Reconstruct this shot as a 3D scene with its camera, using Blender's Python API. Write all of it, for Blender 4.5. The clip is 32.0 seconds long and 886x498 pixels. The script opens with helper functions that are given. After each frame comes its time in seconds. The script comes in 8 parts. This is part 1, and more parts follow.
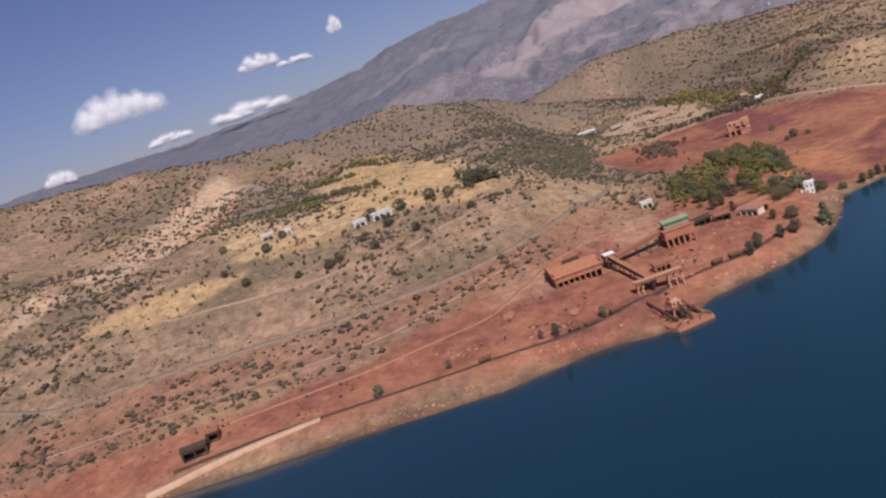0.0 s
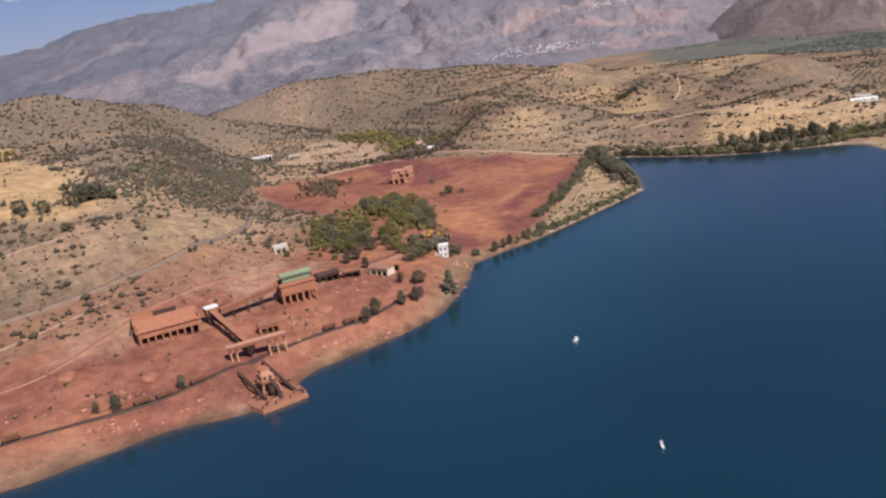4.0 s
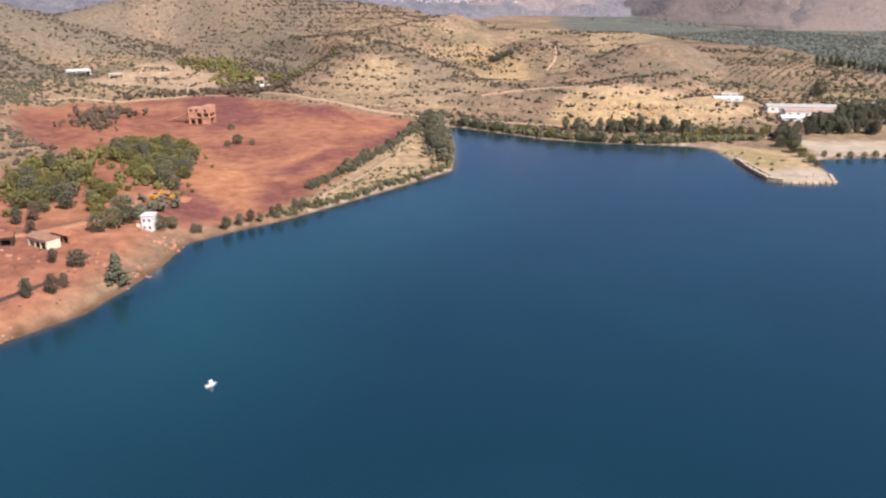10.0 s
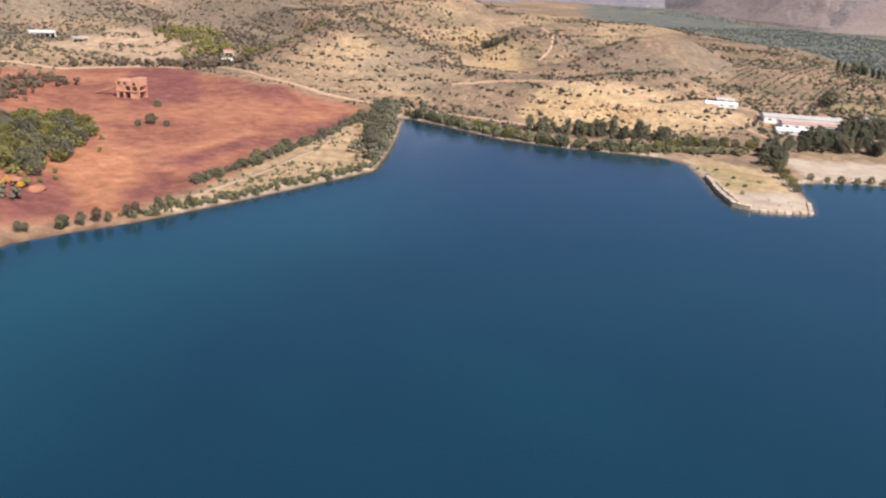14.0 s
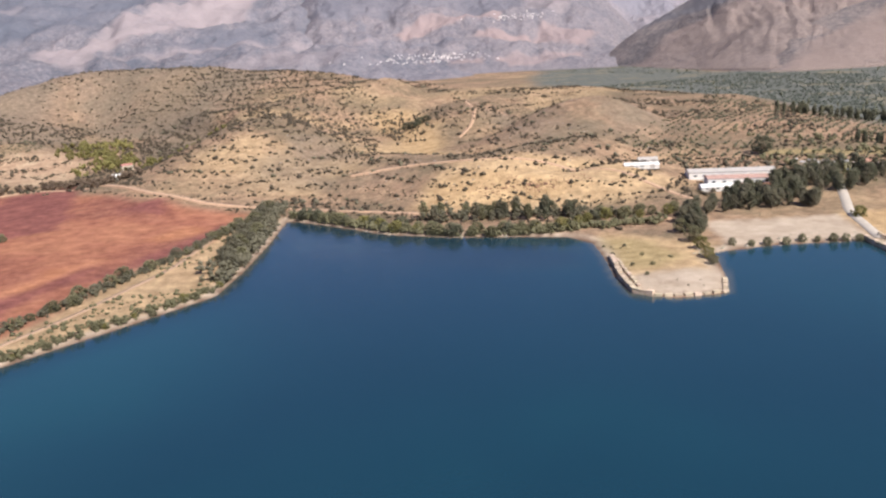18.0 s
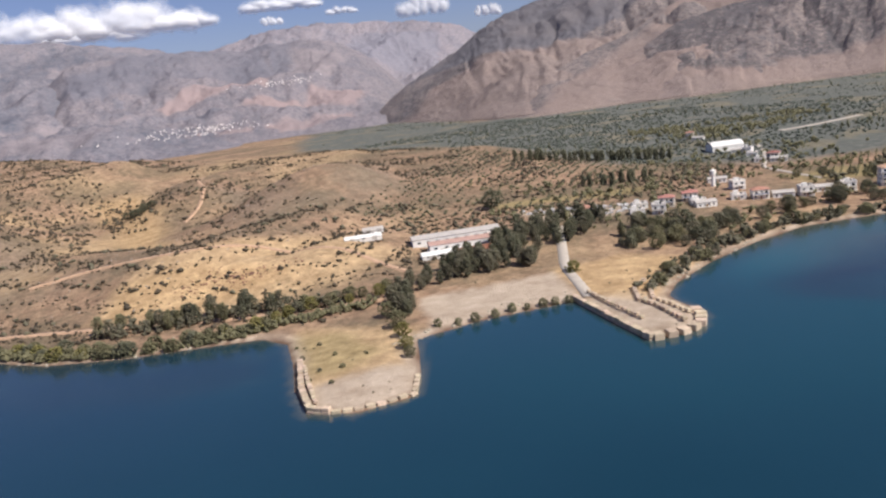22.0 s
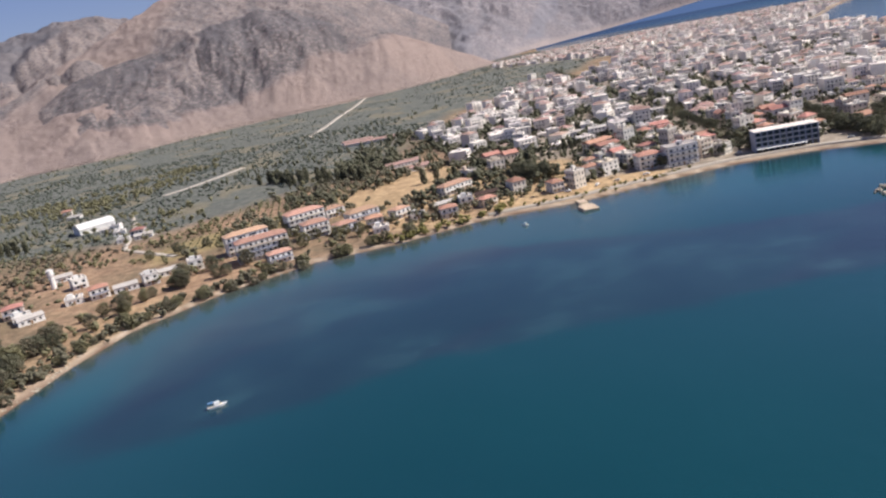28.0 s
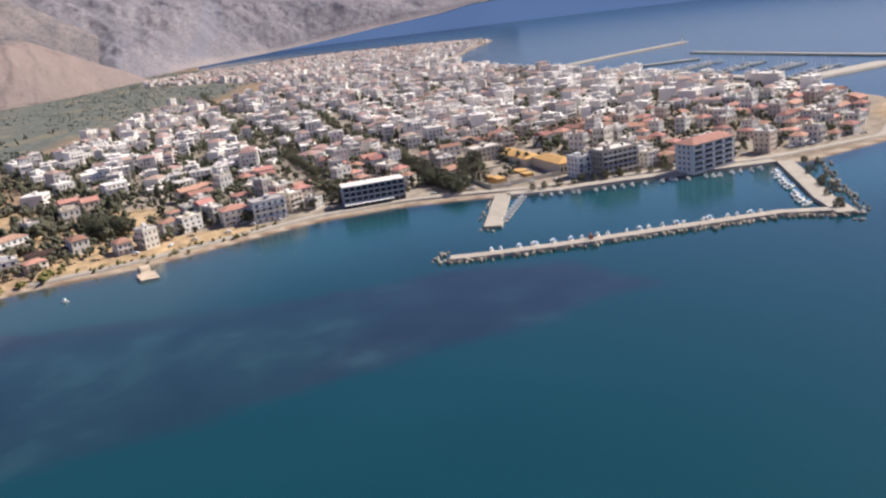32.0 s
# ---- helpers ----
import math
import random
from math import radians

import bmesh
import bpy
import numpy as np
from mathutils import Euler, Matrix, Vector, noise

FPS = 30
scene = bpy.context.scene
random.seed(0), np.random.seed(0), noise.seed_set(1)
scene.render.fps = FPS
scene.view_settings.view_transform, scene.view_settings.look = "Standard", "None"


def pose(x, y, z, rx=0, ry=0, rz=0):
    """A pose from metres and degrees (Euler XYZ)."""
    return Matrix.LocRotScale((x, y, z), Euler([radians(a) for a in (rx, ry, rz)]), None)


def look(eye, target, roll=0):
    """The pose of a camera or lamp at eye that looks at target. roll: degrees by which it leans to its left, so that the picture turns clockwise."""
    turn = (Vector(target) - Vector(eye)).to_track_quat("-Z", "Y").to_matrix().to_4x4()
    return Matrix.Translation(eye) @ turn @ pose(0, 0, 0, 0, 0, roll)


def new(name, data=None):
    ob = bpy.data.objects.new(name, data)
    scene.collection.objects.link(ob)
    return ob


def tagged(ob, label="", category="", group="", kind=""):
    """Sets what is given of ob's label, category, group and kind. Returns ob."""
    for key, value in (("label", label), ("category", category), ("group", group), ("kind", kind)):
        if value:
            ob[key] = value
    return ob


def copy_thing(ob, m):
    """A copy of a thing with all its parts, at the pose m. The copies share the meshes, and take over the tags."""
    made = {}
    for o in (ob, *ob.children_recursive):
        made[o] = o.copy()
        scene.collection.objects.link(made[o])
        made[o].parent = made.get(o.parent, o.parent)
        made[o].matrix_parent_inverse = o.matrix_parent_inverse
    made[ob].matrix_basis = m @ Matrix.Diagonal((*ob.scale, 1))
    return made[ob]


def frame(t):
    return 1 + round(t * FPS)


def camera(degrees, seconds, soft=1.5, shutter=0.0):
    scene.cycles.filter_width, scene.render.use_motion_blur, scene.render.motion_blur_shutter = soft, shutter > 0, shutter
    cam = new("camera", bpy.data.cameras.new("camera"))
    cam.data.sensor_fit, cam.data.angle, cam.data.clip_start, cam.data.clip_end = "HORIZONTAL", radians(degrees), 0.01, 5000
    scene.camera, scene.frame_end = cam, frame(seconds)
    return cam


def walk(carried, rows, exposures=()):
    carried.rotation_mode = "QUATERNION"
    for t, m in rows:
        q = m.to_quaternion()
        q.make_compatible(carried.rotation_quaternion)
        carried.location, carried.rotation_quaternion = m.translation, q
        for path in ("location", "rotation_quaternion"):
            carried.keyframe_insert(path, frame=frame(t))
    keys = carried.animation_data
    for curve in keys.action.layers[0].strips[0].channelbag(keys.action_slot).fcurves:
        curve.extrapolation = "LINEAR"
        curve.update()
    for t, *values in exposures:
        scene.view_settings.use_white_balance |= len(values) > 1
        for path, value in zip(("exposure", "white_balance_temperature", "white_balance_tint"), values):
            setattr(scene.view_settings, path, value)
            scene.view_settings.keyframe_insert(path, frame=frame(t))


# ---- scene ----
cam = camera(58.5, 32.0, soft=2.4)
PATH = [
    (0, (-6.932, -0.071, 129.502), (-6.95, 1.895, 129.134), -18.8),
    (0.5, (-1.418, 7.457, 128.116), (-1.323, 9.423, 127.759), -17.7),
    (1, (4.326, 15.22, 126.7), (4.547, 17.176, 126.347), -16.2),
    (1.5, (10.12, 20.959, 125.657), (10.438, 22.9, 125.296), -14.9),
    (2, (16.721, 27.362, 124.402), (17.145, 29.279, 124.021), -13.1),
    (2.5, (23.383, 32.571, 123.467), (23.886, 34.463, 123.059), -11.7),
    (3, (30.885, 38.419, 122.266), (31.471, 40.28, 121.823), -10.2),
    (3.5, (37.635, 43.54, 121.022), (38.281, 45.373, 120.55), -9.2),
    (4, (46.308, 49.137, 119.556), (47.015, 50.943, 119.068), -8.3),
    (4.5, (54.193, 54.196, 118.766), (54.938, 55.985, 118.269), -7.7),
    (6.5, (89.689, 71.563, 114.859), (90.505, 73.297, 114.287), -5.1),
    (7, (99.66, 75.128, 113.741), (100.499, 76.846, 113.152), -4.1),
    (7.5, (108.782, 78.039, 112.8), (109.635, 79.747, 112.205), -3.4),
    (8, (119.32, 82.095, 111.398), (120.189, 83.793, 110.797), -2.5),
    (8.5, (128.933, 85.528, 110.492), (129.813, 87.218, 109.885), -1.8),
    (9, (139.572, 89.389, 109.668), (140.46, 91.072, 109.054), -1.0),
    (9.5, (149.817, 93.569, 109.481), (150.71, 95.247, 108.856), -0.4),
    (10, (161.361, 97.282, 109.136), (162.253, 98.956, 108.503), 0.3),
    (10.5, (171.551, 100.473, 109.215), (172.442, 102.144, 108.572), 1.0),
    (11, (182.627, 104.071, 108.792), (183.516, 105.74, 108.14), 1.8),
    (11.5, (192.637, 106.789, 108.92), (193.52, 108.457, 108.259), 2.4),
    (12, (204.38, 110.41, 108.54), (205.255, 112.08, 107.874), 3.0),
    (12.5, (213.823, 113.701, 108.689), (214.689, 115.373, 108.016), 3.4),
    (13, (225.595, 117.928, 108.466), (226.445, 119.607, 107.79), 3.7),
    (13.5, (235.446, 121.526, 108.206), (236.279, 123.213, 107.528), 3.7),
    (15.5, (279.289, 137.631, 106.985), (280.077, 139.35, 106.336), 2.1),
    (16, (290.708, 142.63, 106.671), (291.496, 144.36, 106.051), 1.2),
    (16.5, (299.725, 145.85, 106.882), (300.52, 147.59, 106.297), 0.3),
    (17, (311.703, 150.425, 106.73), (312.51, 152.171, 106.185), -0.9),
    (17.5, (321.436, 153.967, 106.643), (322.262, 155.713, 106.124), -1.9),
    (18, (332.916, 157.892, 106.551), (333.769, 159.631, 106.053), -3.1),
    (18.5, (343.45, 161.53, 106.33), (344.33, 163.258, 105.842), -4.0),
    (19, (354.442, 164.969, 106.34), (355.366, 166.677, 105.861), -4.9),
    (19.5, (364.325, 166.992, 106.33), (365.291, 168.677, 105.855), -5.5),
    (20, (375.587, 169.714, 106.131), (376.612, 171.367, 105.665), -6.0),
    (20.5, (385.333, 171.363, 106.023), (386.411, 172.987, 105.57), -6.4),
    (21, (396.686, 173.614, 105.768), (397.83, 175.197, 105.334), -6.7),
    (21.5, (405.624, 174.653, 105.783), (406.828, 176.195, 105.368), -6.9),
    (22, (416.786, 175.163, 106.105), (418.059, 176.654, 105.706), -7.4),
    (22.5, (426.654, 175.117, 106.262), (427.984, 176.559, 105.875), -7.8),
    (23, (436.702, 174.521, 106.945), (438.104, 175.896, 106.567), -8.2),
    (23.5, (446.175, 172.845, 107.687), (447.638, 174.157, 107.314), -8.6),
    (24, (456.186, 171.903, 108.096), (457.724, 173.127, 107.729), -9.2),
    (24.5, (465.17, 168.684, 108.724), (466.764, 169.837, 108.36), -9.7),
    (26.5, (505.562, 163.777, 105.105), (507.367, 164.53, 104.686), -11.7),
    (27, (514.799, 157.949, 106.01), (516.641, 158.584, 105.559), -11.9),
    (27.5, (523.208, 153.556, 106.003), (525.078, 154.084, 105.53), -12.0),
    (28, (531.76, 147.235, 105.721), (533.657, 147.635, 105.228), -11.7),
    (28.5, (539.589, 141.868, 105.685), (541.502, 142.16, 105.178), -11.5),
    (29, (548.302, 133.966, 105.006), (550.225, 134.141, 104.486), -11.0),
    (29.5, (555.36, 127.038, 105.181), (557.286, 127.117, 104.648), -10.4),
    (30, (562.054, 119.048, 105.536), (563.979, 119.019, 104.993), -9.8),
    (30.5, (568.061, 111.561, 105.682), (569.98, 111.442, 105.133), -9.0),
    (31, (573.682, 102.247, 106.406), (575.59, 102.029, 105.849), -8.2),
    (31.5, (577.708, 94.383, 107.267), (579.604, 94.091, 106.703), -7.7),
    (32, (582.195, 84.379, 108.291), (584.074, 84.001, 107.719), -7.0),
]
EXPOSURE = [(0, -0.12, 6500, 17), (2, -0.08, 6500, 16), (4, 0.08, 6500, 14), (8, 0.50, 6500, 11), (13, 0.62, 6500, 10), (17, 0.58, 6500, 10), (20, 0.42, 6500, 10), (24, 0.27, 6500, 10), (28, 0.46, 6500, 10), (32, 0.52, 6500, 10)]
walk(cam, [(t, look(eye, target, roll)) for t, eye, target, roll in PATH], EXPOSURE)

# ---- daylight ----
SUN_AZ, SUN_EL = 168.0, 47.0        # degrees clockwise from +y, and above the horizon
world = bpy.data.worlds.new("sky")
scene.world = world
world.use_nodes = True
wn = world.node_tree.nodes
sky = wn.new("ShaderNodeTexSky")
sky.sky_type, sky.sun_disc = "NISHITA", False
sky.sun_elevation, sky.sun_rotation = radians(SUN_EL), radians(SUN_AZ)
sky.air_density, sky.dust_density, sky.ozone_density, sky.altitude = 1.0, 0.6, 4.0, 100
wn["Background"].inputs["Strength"].default_value = 0.06
hue = wn.new("ShaderNodeMix")
hue.data_type, hue.blend_type = "RGBA", "MULTIPLY"
hue.inputs[0].default_value, hue.inputs[7].default_value = 1.0, (1.0, 0.90, 1.14, 1)
world.node_tree.links.new(sky.outputs["Color"], hue.inputs[6])
world.node_tree.links.new(hue.outputs[2], wn["Background"].inputs["Color"])
sun = new("sun", bpy.data.lights.new("sun", "SUN"))
sun.data.energy, sun.data.angle, sun.data.color = 4.5, radians(0.5), (1.0, 0.94, 0.86)
toward = Vector((math.sin(radians(SUN_AZ)) * math.cos(radians(SUN_EL)), math.cos(radians(SUN_AZ)) * math.cos(radians(SUN_EL)), math.sin(radians(SUN_EL))))
sun.matrix_world = toward.to_track_quat("Z", "Y").to_matrix().to_4x4()


# ---- small mathematics ----
def smooth(a, b, x):
    t = np.clip((np.asarray(x, float) - a) / (b - a), 0, 1)
    return t * t * (3 - 2 * t)


def lattice(ix, iy, seed):
    h = (ix * 374761393 + iy * 668265263 + seed * 974634777) & 0xFFFFFFFF
    h = ((h ^ (h >> 13)) * 1274126177) & 0xFFFFFFFF
    return ((h ^ (h >> 16)) & 0xFFFF) / 65535.0


def value_noise(x, y, seed=0):
    x, y = np.asarray(x, float), np.asarray(y, float)
    ix, iy = np.floor(x).astype(np.int64), np.floor(y).astype(np.int64)
    u, v = x - ix, y - iy
    u, v = u * u * (3 - 2 * u), v * v * (3 - 2 * v)
    a, b = lattice(ix, iy, seed), lattice(ix + 1, iy, seed)
    c, d = lattice(ix, iy + 1, seed), lattice(ix + 1, iy + 1, seed)
    return (a * (1 - u) + b * u) * (1 - v) + (c * (1 - u) + d * u) * v


def fbm(x, y, size, octaves=4, seed=0):
    """Fractal noise about 0, within about -1 to 1."""
    x, y = np.asarray(x, float) / size, np.asarray(y, float) / size
    total, amp = 0.0, 1.0
    for k in range(octaves):
        total = total + amp * (2 * value_noise(x * 2**k + 17.3 * k, y * 2**k - 9.1 * k, seed + k) - 1)
        amp *= 0.5
    return total / 1.5


def seg_distance(x, y, pts):
    """Distance to a polyline, and the place along it (segment number + part)."""
    best, along = np.full(np.shape(x), 1e18), np.zeros(np.shape(x))
    for n, (a, b) in enumerate(zip(pts[:-1], pts[1:])):
        dx, dy = b[0] - a[0], b[1] - a[1]
        t = np.clip(((x - a[0]) * dx + (y - a[1]) * dy) / (dx * dx + dy * dy), 0, 1)
        d = (x - a[0] - t * dx) ** 2 + (y - a[1] - t * dy) ** 2
        along = np.where(d < best, n + t, along)
        best = np.minimum(d, best)
    return np.sqrt(best), along


def inside(x, y, pts):
    x, y = np.asarray(x, float), np.asarray(y, float)
    odd = np.zeros(x.shape, bool)
    for (ax, ay), (bx, by) in zip(pts, pts[1:] + pts[:1]):
        if ay != by:
            odd ^= ((ay > y) != (by > y)) & (x < (bx - ax) * (y - ay) / (by - ay) + ax)
    return odd


def zone(x, y, pts, soft=8.0):
    """1 inside a polygon, 0 outside, with a soft, ragged rim."""
    d, _ = seg_distance(x, y, pts + pts[:1])
    d = np.where(inside(x, y, pts), d, -d) + soft * 0.9 * fbm(x, y, soft * 3.5, 3, 5)
    return smooth(-soft, soft, d)


# ---- the plan: shoreline, from west to east, and zones ----
SHORE_MINE = [(-4800, 250), (-400, 322), (-164, 334), (-94, 331), (-3, 327), (43, 337), (72, 331), (84, 328), (92, 331), (93, 347), (103, 355),
              (125, 361), (148, 368), (171, 380), (185, 396), (203, 419), (217, 444), (240, 452), (265, 459), (298, 473), (345, 495), (392, 518)]
SHORE_BAYS = [(413, 553), (439, 602), (467, 660), (484, 627), (504, 580), (531, 550), (561, 527), (583, 509), (585, 490), (571, 462), (554, 433),
              (545, 411), (556, 395), (577, 388), (595, 406), (620, 438), (654, 430), (695, 409), (674, 368), (665, 348), (684, 339), (700, 345),
              (708, 356), (717, 374), (738, 383), (783, 389), (828, 388), (870, 381), (916, 351)]
SHORE_TOWN = [(951, 311), (965, 265), (992, 215), (998, 160), (1020, 106), (1034, 66), (1037, 19), (1025, -30), (1016, -47), (1007, -77), (1004, -111),
              (986, -200), (980, -221), (995, -284), (1040, -350), (1139, -408), (1273, -420), (1574, -400), (1801, -357), (2066, -329), (2350, -344),
              (2800, -530), (3050, -655), (3186, -693), (3420, -520), (3600, -250), (3640, -60), (3560, 110), (3640, 230), (3900, 300), (4400, 330), (4800, 300), (5000, 300)]
SHORE = SHORE_MINE + SHORE_BAYS + SHORE_TOWN
LAND = SHORE + [(5200, 5200), (-5200, 5200), (-5200, 250)]

RED = [(-330, 340), (-30, 343), (70, 331), (95, 333), (105, 357), (150, 372), (195, 425), (217, 446), (262, 460), (314, 515), (450, 690), (395, 770),
       (313, 890), (266, 894), (161, 794), (150, 700), (190, 600), (150, 520), (90, 452), (20, 425), (-60, 388), (-330, 366)]
PLAIN = [(1060, 640), (1100, 500), (1180, 420), (1260, 330), (1480, 370), (1700, 345), (1930, 200), (2500, 90), (3300, 220), (3900, 260), (3700, 470),
         (3000, 800), (2100, 1450), (1800, 1600), (2000, 2000), (2100, 2900), (1760, 2280), (1430, 1870), (1190, 1350), (1130, 900)]
TOWN = [(1010, 215), (1040, 60), (1030, -40), (990, -210), (1000, -285), (1139, -400), (1574, -390), (2066, -320), (2350, -335), (3150, -670), (3400, -500),
        (3570, -250), (3600, -60), (3510, 110), (3260, 420), (3037, 409), (2821, 339), (2631, 186), (2373, 55), (2090, 83), (1943, 149), (2040, 240), (1680, 280), (1480, 350), (1260, 270), (1120, 255)]
LOT = [(659, 485), (728, 450), (699, 411), (634, 443)]
GOLD = [(-96, 949), (-48, 985), (8, 640), (26, 600), (34, 545), (13, 533), (-20, 545), (-38, 566), (-78, 580), (-60, 640), (-105, 863)]
GOLD_LOW = [(-260, 532), (-227, 547), (-181, 545), (-139, 534), (-157, 522), (-184, 510), (-212, 500), (-253, 512)]
YARD = [(215, 1040), (249, 1100), (329, 1160), (371, 1128), (360, 969), (310, 921), (282, 1000)]
SPIT = [(262, 462), (314, 515), (450, 690), (468, 656), (392, 518), (298, 473)]


def ridge(x, y, pts, reach):
    out = np.zeros(np.shape(x))
    for a, b in zip(pts[:-1], pts[1:]):
        d, t = seg_distance(x, y, [a[:2], b[:2]])
        out = np.maximum(out, (a[2] + (b[2] - a[2]) * t) * np.exp(-((d / reach) ** 2)))
    return out


def shore_distance(x, y):
    d, _ = seg_distance(x, y, SHORE)
    return np.where(inside(x, y, LAND), d, -d)


def height(x, y, sd=None):
    x, y = np.asarray(x, float), np.asarray(y, float)
    sd = shore_distance(x, y) if sd is None else sd
    # the terraced slope above the mine
    west = np.interp(sd, [0, 14, 30, 50, 85, 115, 150, 170, 230, 320, 420, 600, 1000], [0, 6, 8, 12, 15, 22, 34, 44, 58, 73, 62, 40, 25])
    bank = np.minimum(west, 8.0)
    west = bank * (1 - smooth(195, 245, x)) + (west - bank) * (1 - smooth(35, 165, x - 0.05 * (y - 400)))
    west = west + smooth(60, 200, sd) * (1 - smooth(60, 180, x)) * 3.0 * fbm(x, y, 60, 4, 2)
    upper = smooth(20, 34, west) * (1 - smooth(35, 120, x))
    west = west + upper * 1.1 * np.sin(west * 0.85 + 2.5 * fbm(x, y, 90, 3, 15)) * smooth(-0.5, 0.3, fbm(x, y, 120, 3, 16))
    quarry = smooth(0.0, 1.0, np.exp(-(((x + 262) / 45) ** 2) - ((y - 760) / 120) ** 2)) * -14
    back = ridge(x, y, [(-1600, 700, 190), (-900, 900, 155), (-450, 1080, 116), (-85, 1280, 90), (50, 1370, 62), (150, 1420, 42), (280, 1640, 48), (380, 1660, 62), (470, 1650, 88), (560, 1620, 90), (740, 1400, 68)], 270)
    mid = ridge(x, y, [(560, 1180, 38), (850, 1200, 42), (1000, 1060, 34), (1030, 900, 28), (930, 740, 17)], 150)
    mid = np.maximum(mid, ridge(x, y, [(475, 840, 22), (515, 907, 38), (560, 1080, 44), (640, 1150, 48), (780, 1220, 62)], 85))
    mid = np.maximum(mid, ridge(x, y, [(560, 830, 14), (625, 665, 17), (740, 715, 19)], 65))
    mid = np.maximum(mid, ridge(x, y, [(610, 640, 12), (660, 590, 11), (720, 620, 10)], 42))
    mid = np.maximum(mid, ridge(x, y, [(770, 780, 30), (822, 815, 46), (900, 900, 40)], 80))
    mid = np.maximum(mid, ridge(x, y, [(756, 930, 33), (785, 1005, 38), (900, 1060, 38)], 75))
    # a valley runs north behind the red field, with a side arm to the depots
    cut, _ = seg_distance(x, y, [(330, 930), (405, 1000), (455, 1070), (440, 1250), (400, 1500)])
    arm, _ = seg_distance(x, y, [(330, 930), (228, 1098), (200, 1180)])
    carve = 1 - 0.92 * np.maximum(np.exp(-((cut / 85) ** 2)), np.exp(-((arm / 70) ** 2)))
    back, mid = back * carve, mid * np.maximum(carve, smooth(30, 80, cut))
    low = 3.0 * smooth(0, 120, sd) + 9.0 * smooth(300, 2500, sd)
    hills = np.maximum(back, mid)
    rough = np.clip(hills / 30, 0, 1)
    hills = hills * (1 + 0.16 * fbm(x, y, 220, 4, 7)) + rough * 5 * fbm(x, y, 70, 3, 9)
    land = 1.5 * (1 - np.exp(-np.maximum(sd, 0) / 5)) + (np.maximum(west, 0) + quarry * smooth(80, 200, sd)) + (low + hills) * smooth(12, 110, sd)
    dock, _ = seg_distance(x, y, [(81, 326), (82, 349)])
    land = land + (np.minimum(land, 1.2) - land) * smooth(13, 8, dock)
    return np.where(sd > 0, land, np.maximum(sd * 0.3, -6))


# ---- materials ----
def material(name, rough=0.8, metal=0.0, spec=0.3):
    m = bpy.data.materials.new(name)
    m.use_nodes = True
    b = m.node_tree.nodes["Principled BSDF"]
    b.inputs["Roughness"].default_value, b.inputs["Metallic"].default_value = rough, metal
    b.inputs["Specular IOR Level"].default_value = spec
    return m, m.node_tree.nodes, m.node_tree.links, b


def noise_node(n, l, size, detail=4.0, rough=0.6, coords=None):
    t = n.new("ShaderNodeTexNoise")
    t.inputs["Scale"].default_value, t.inputs["Detail"].default_value, t.inputs["Roughness"].default_value = 1.0 / size, detail, rough
    l.new(coords or n.new("ShaderNodeNewGeometry").outputs["Position"], t.inputs["Vector"])
    return t


def ramp_node(n, l, source, stops):
    r = n.new("ShaderNodeValToRGB")
    while len(r.color_ramp.elements) < len(stops):
        r.color_ramp.elements.new(0.5)
    for e, (p, c) in zip(r.color_ramp.elements, stops):
        e.position, e.color = p, (*c, 1) if len(c) == 3 else c
    l.new(source, r.inputs[0])
    return r.outputs[0]


def mix_node(n, l, fac, a, b, blend="MIX"):
    m = n.new("ShaderNodeMix")
    m.data_type, m.blend_type = "RGBA", blend
    for sock, v in ((m.inputs[0], fac), (m.inputs[6], a), (m.inputs[7], b)):
        if isinstance(v, (int, float)):
            sock.default_value = v
        elif isinstance(v, tuple):
            sock.default_value = (*v, 1)
        else:
            l.new(v, sock)
    return m.outputs[2]


def bump_node(n, l, b, source, strength, dist):
    u = n.new("ShaderNodeBump")
    u.inputs["Strength"].default_value, u.inputs["Distance"].default_value = strength, dist
    l.new(source, u.inputs["Height"])
    l.new(u.outputs[0], b.inputs["Normal"])


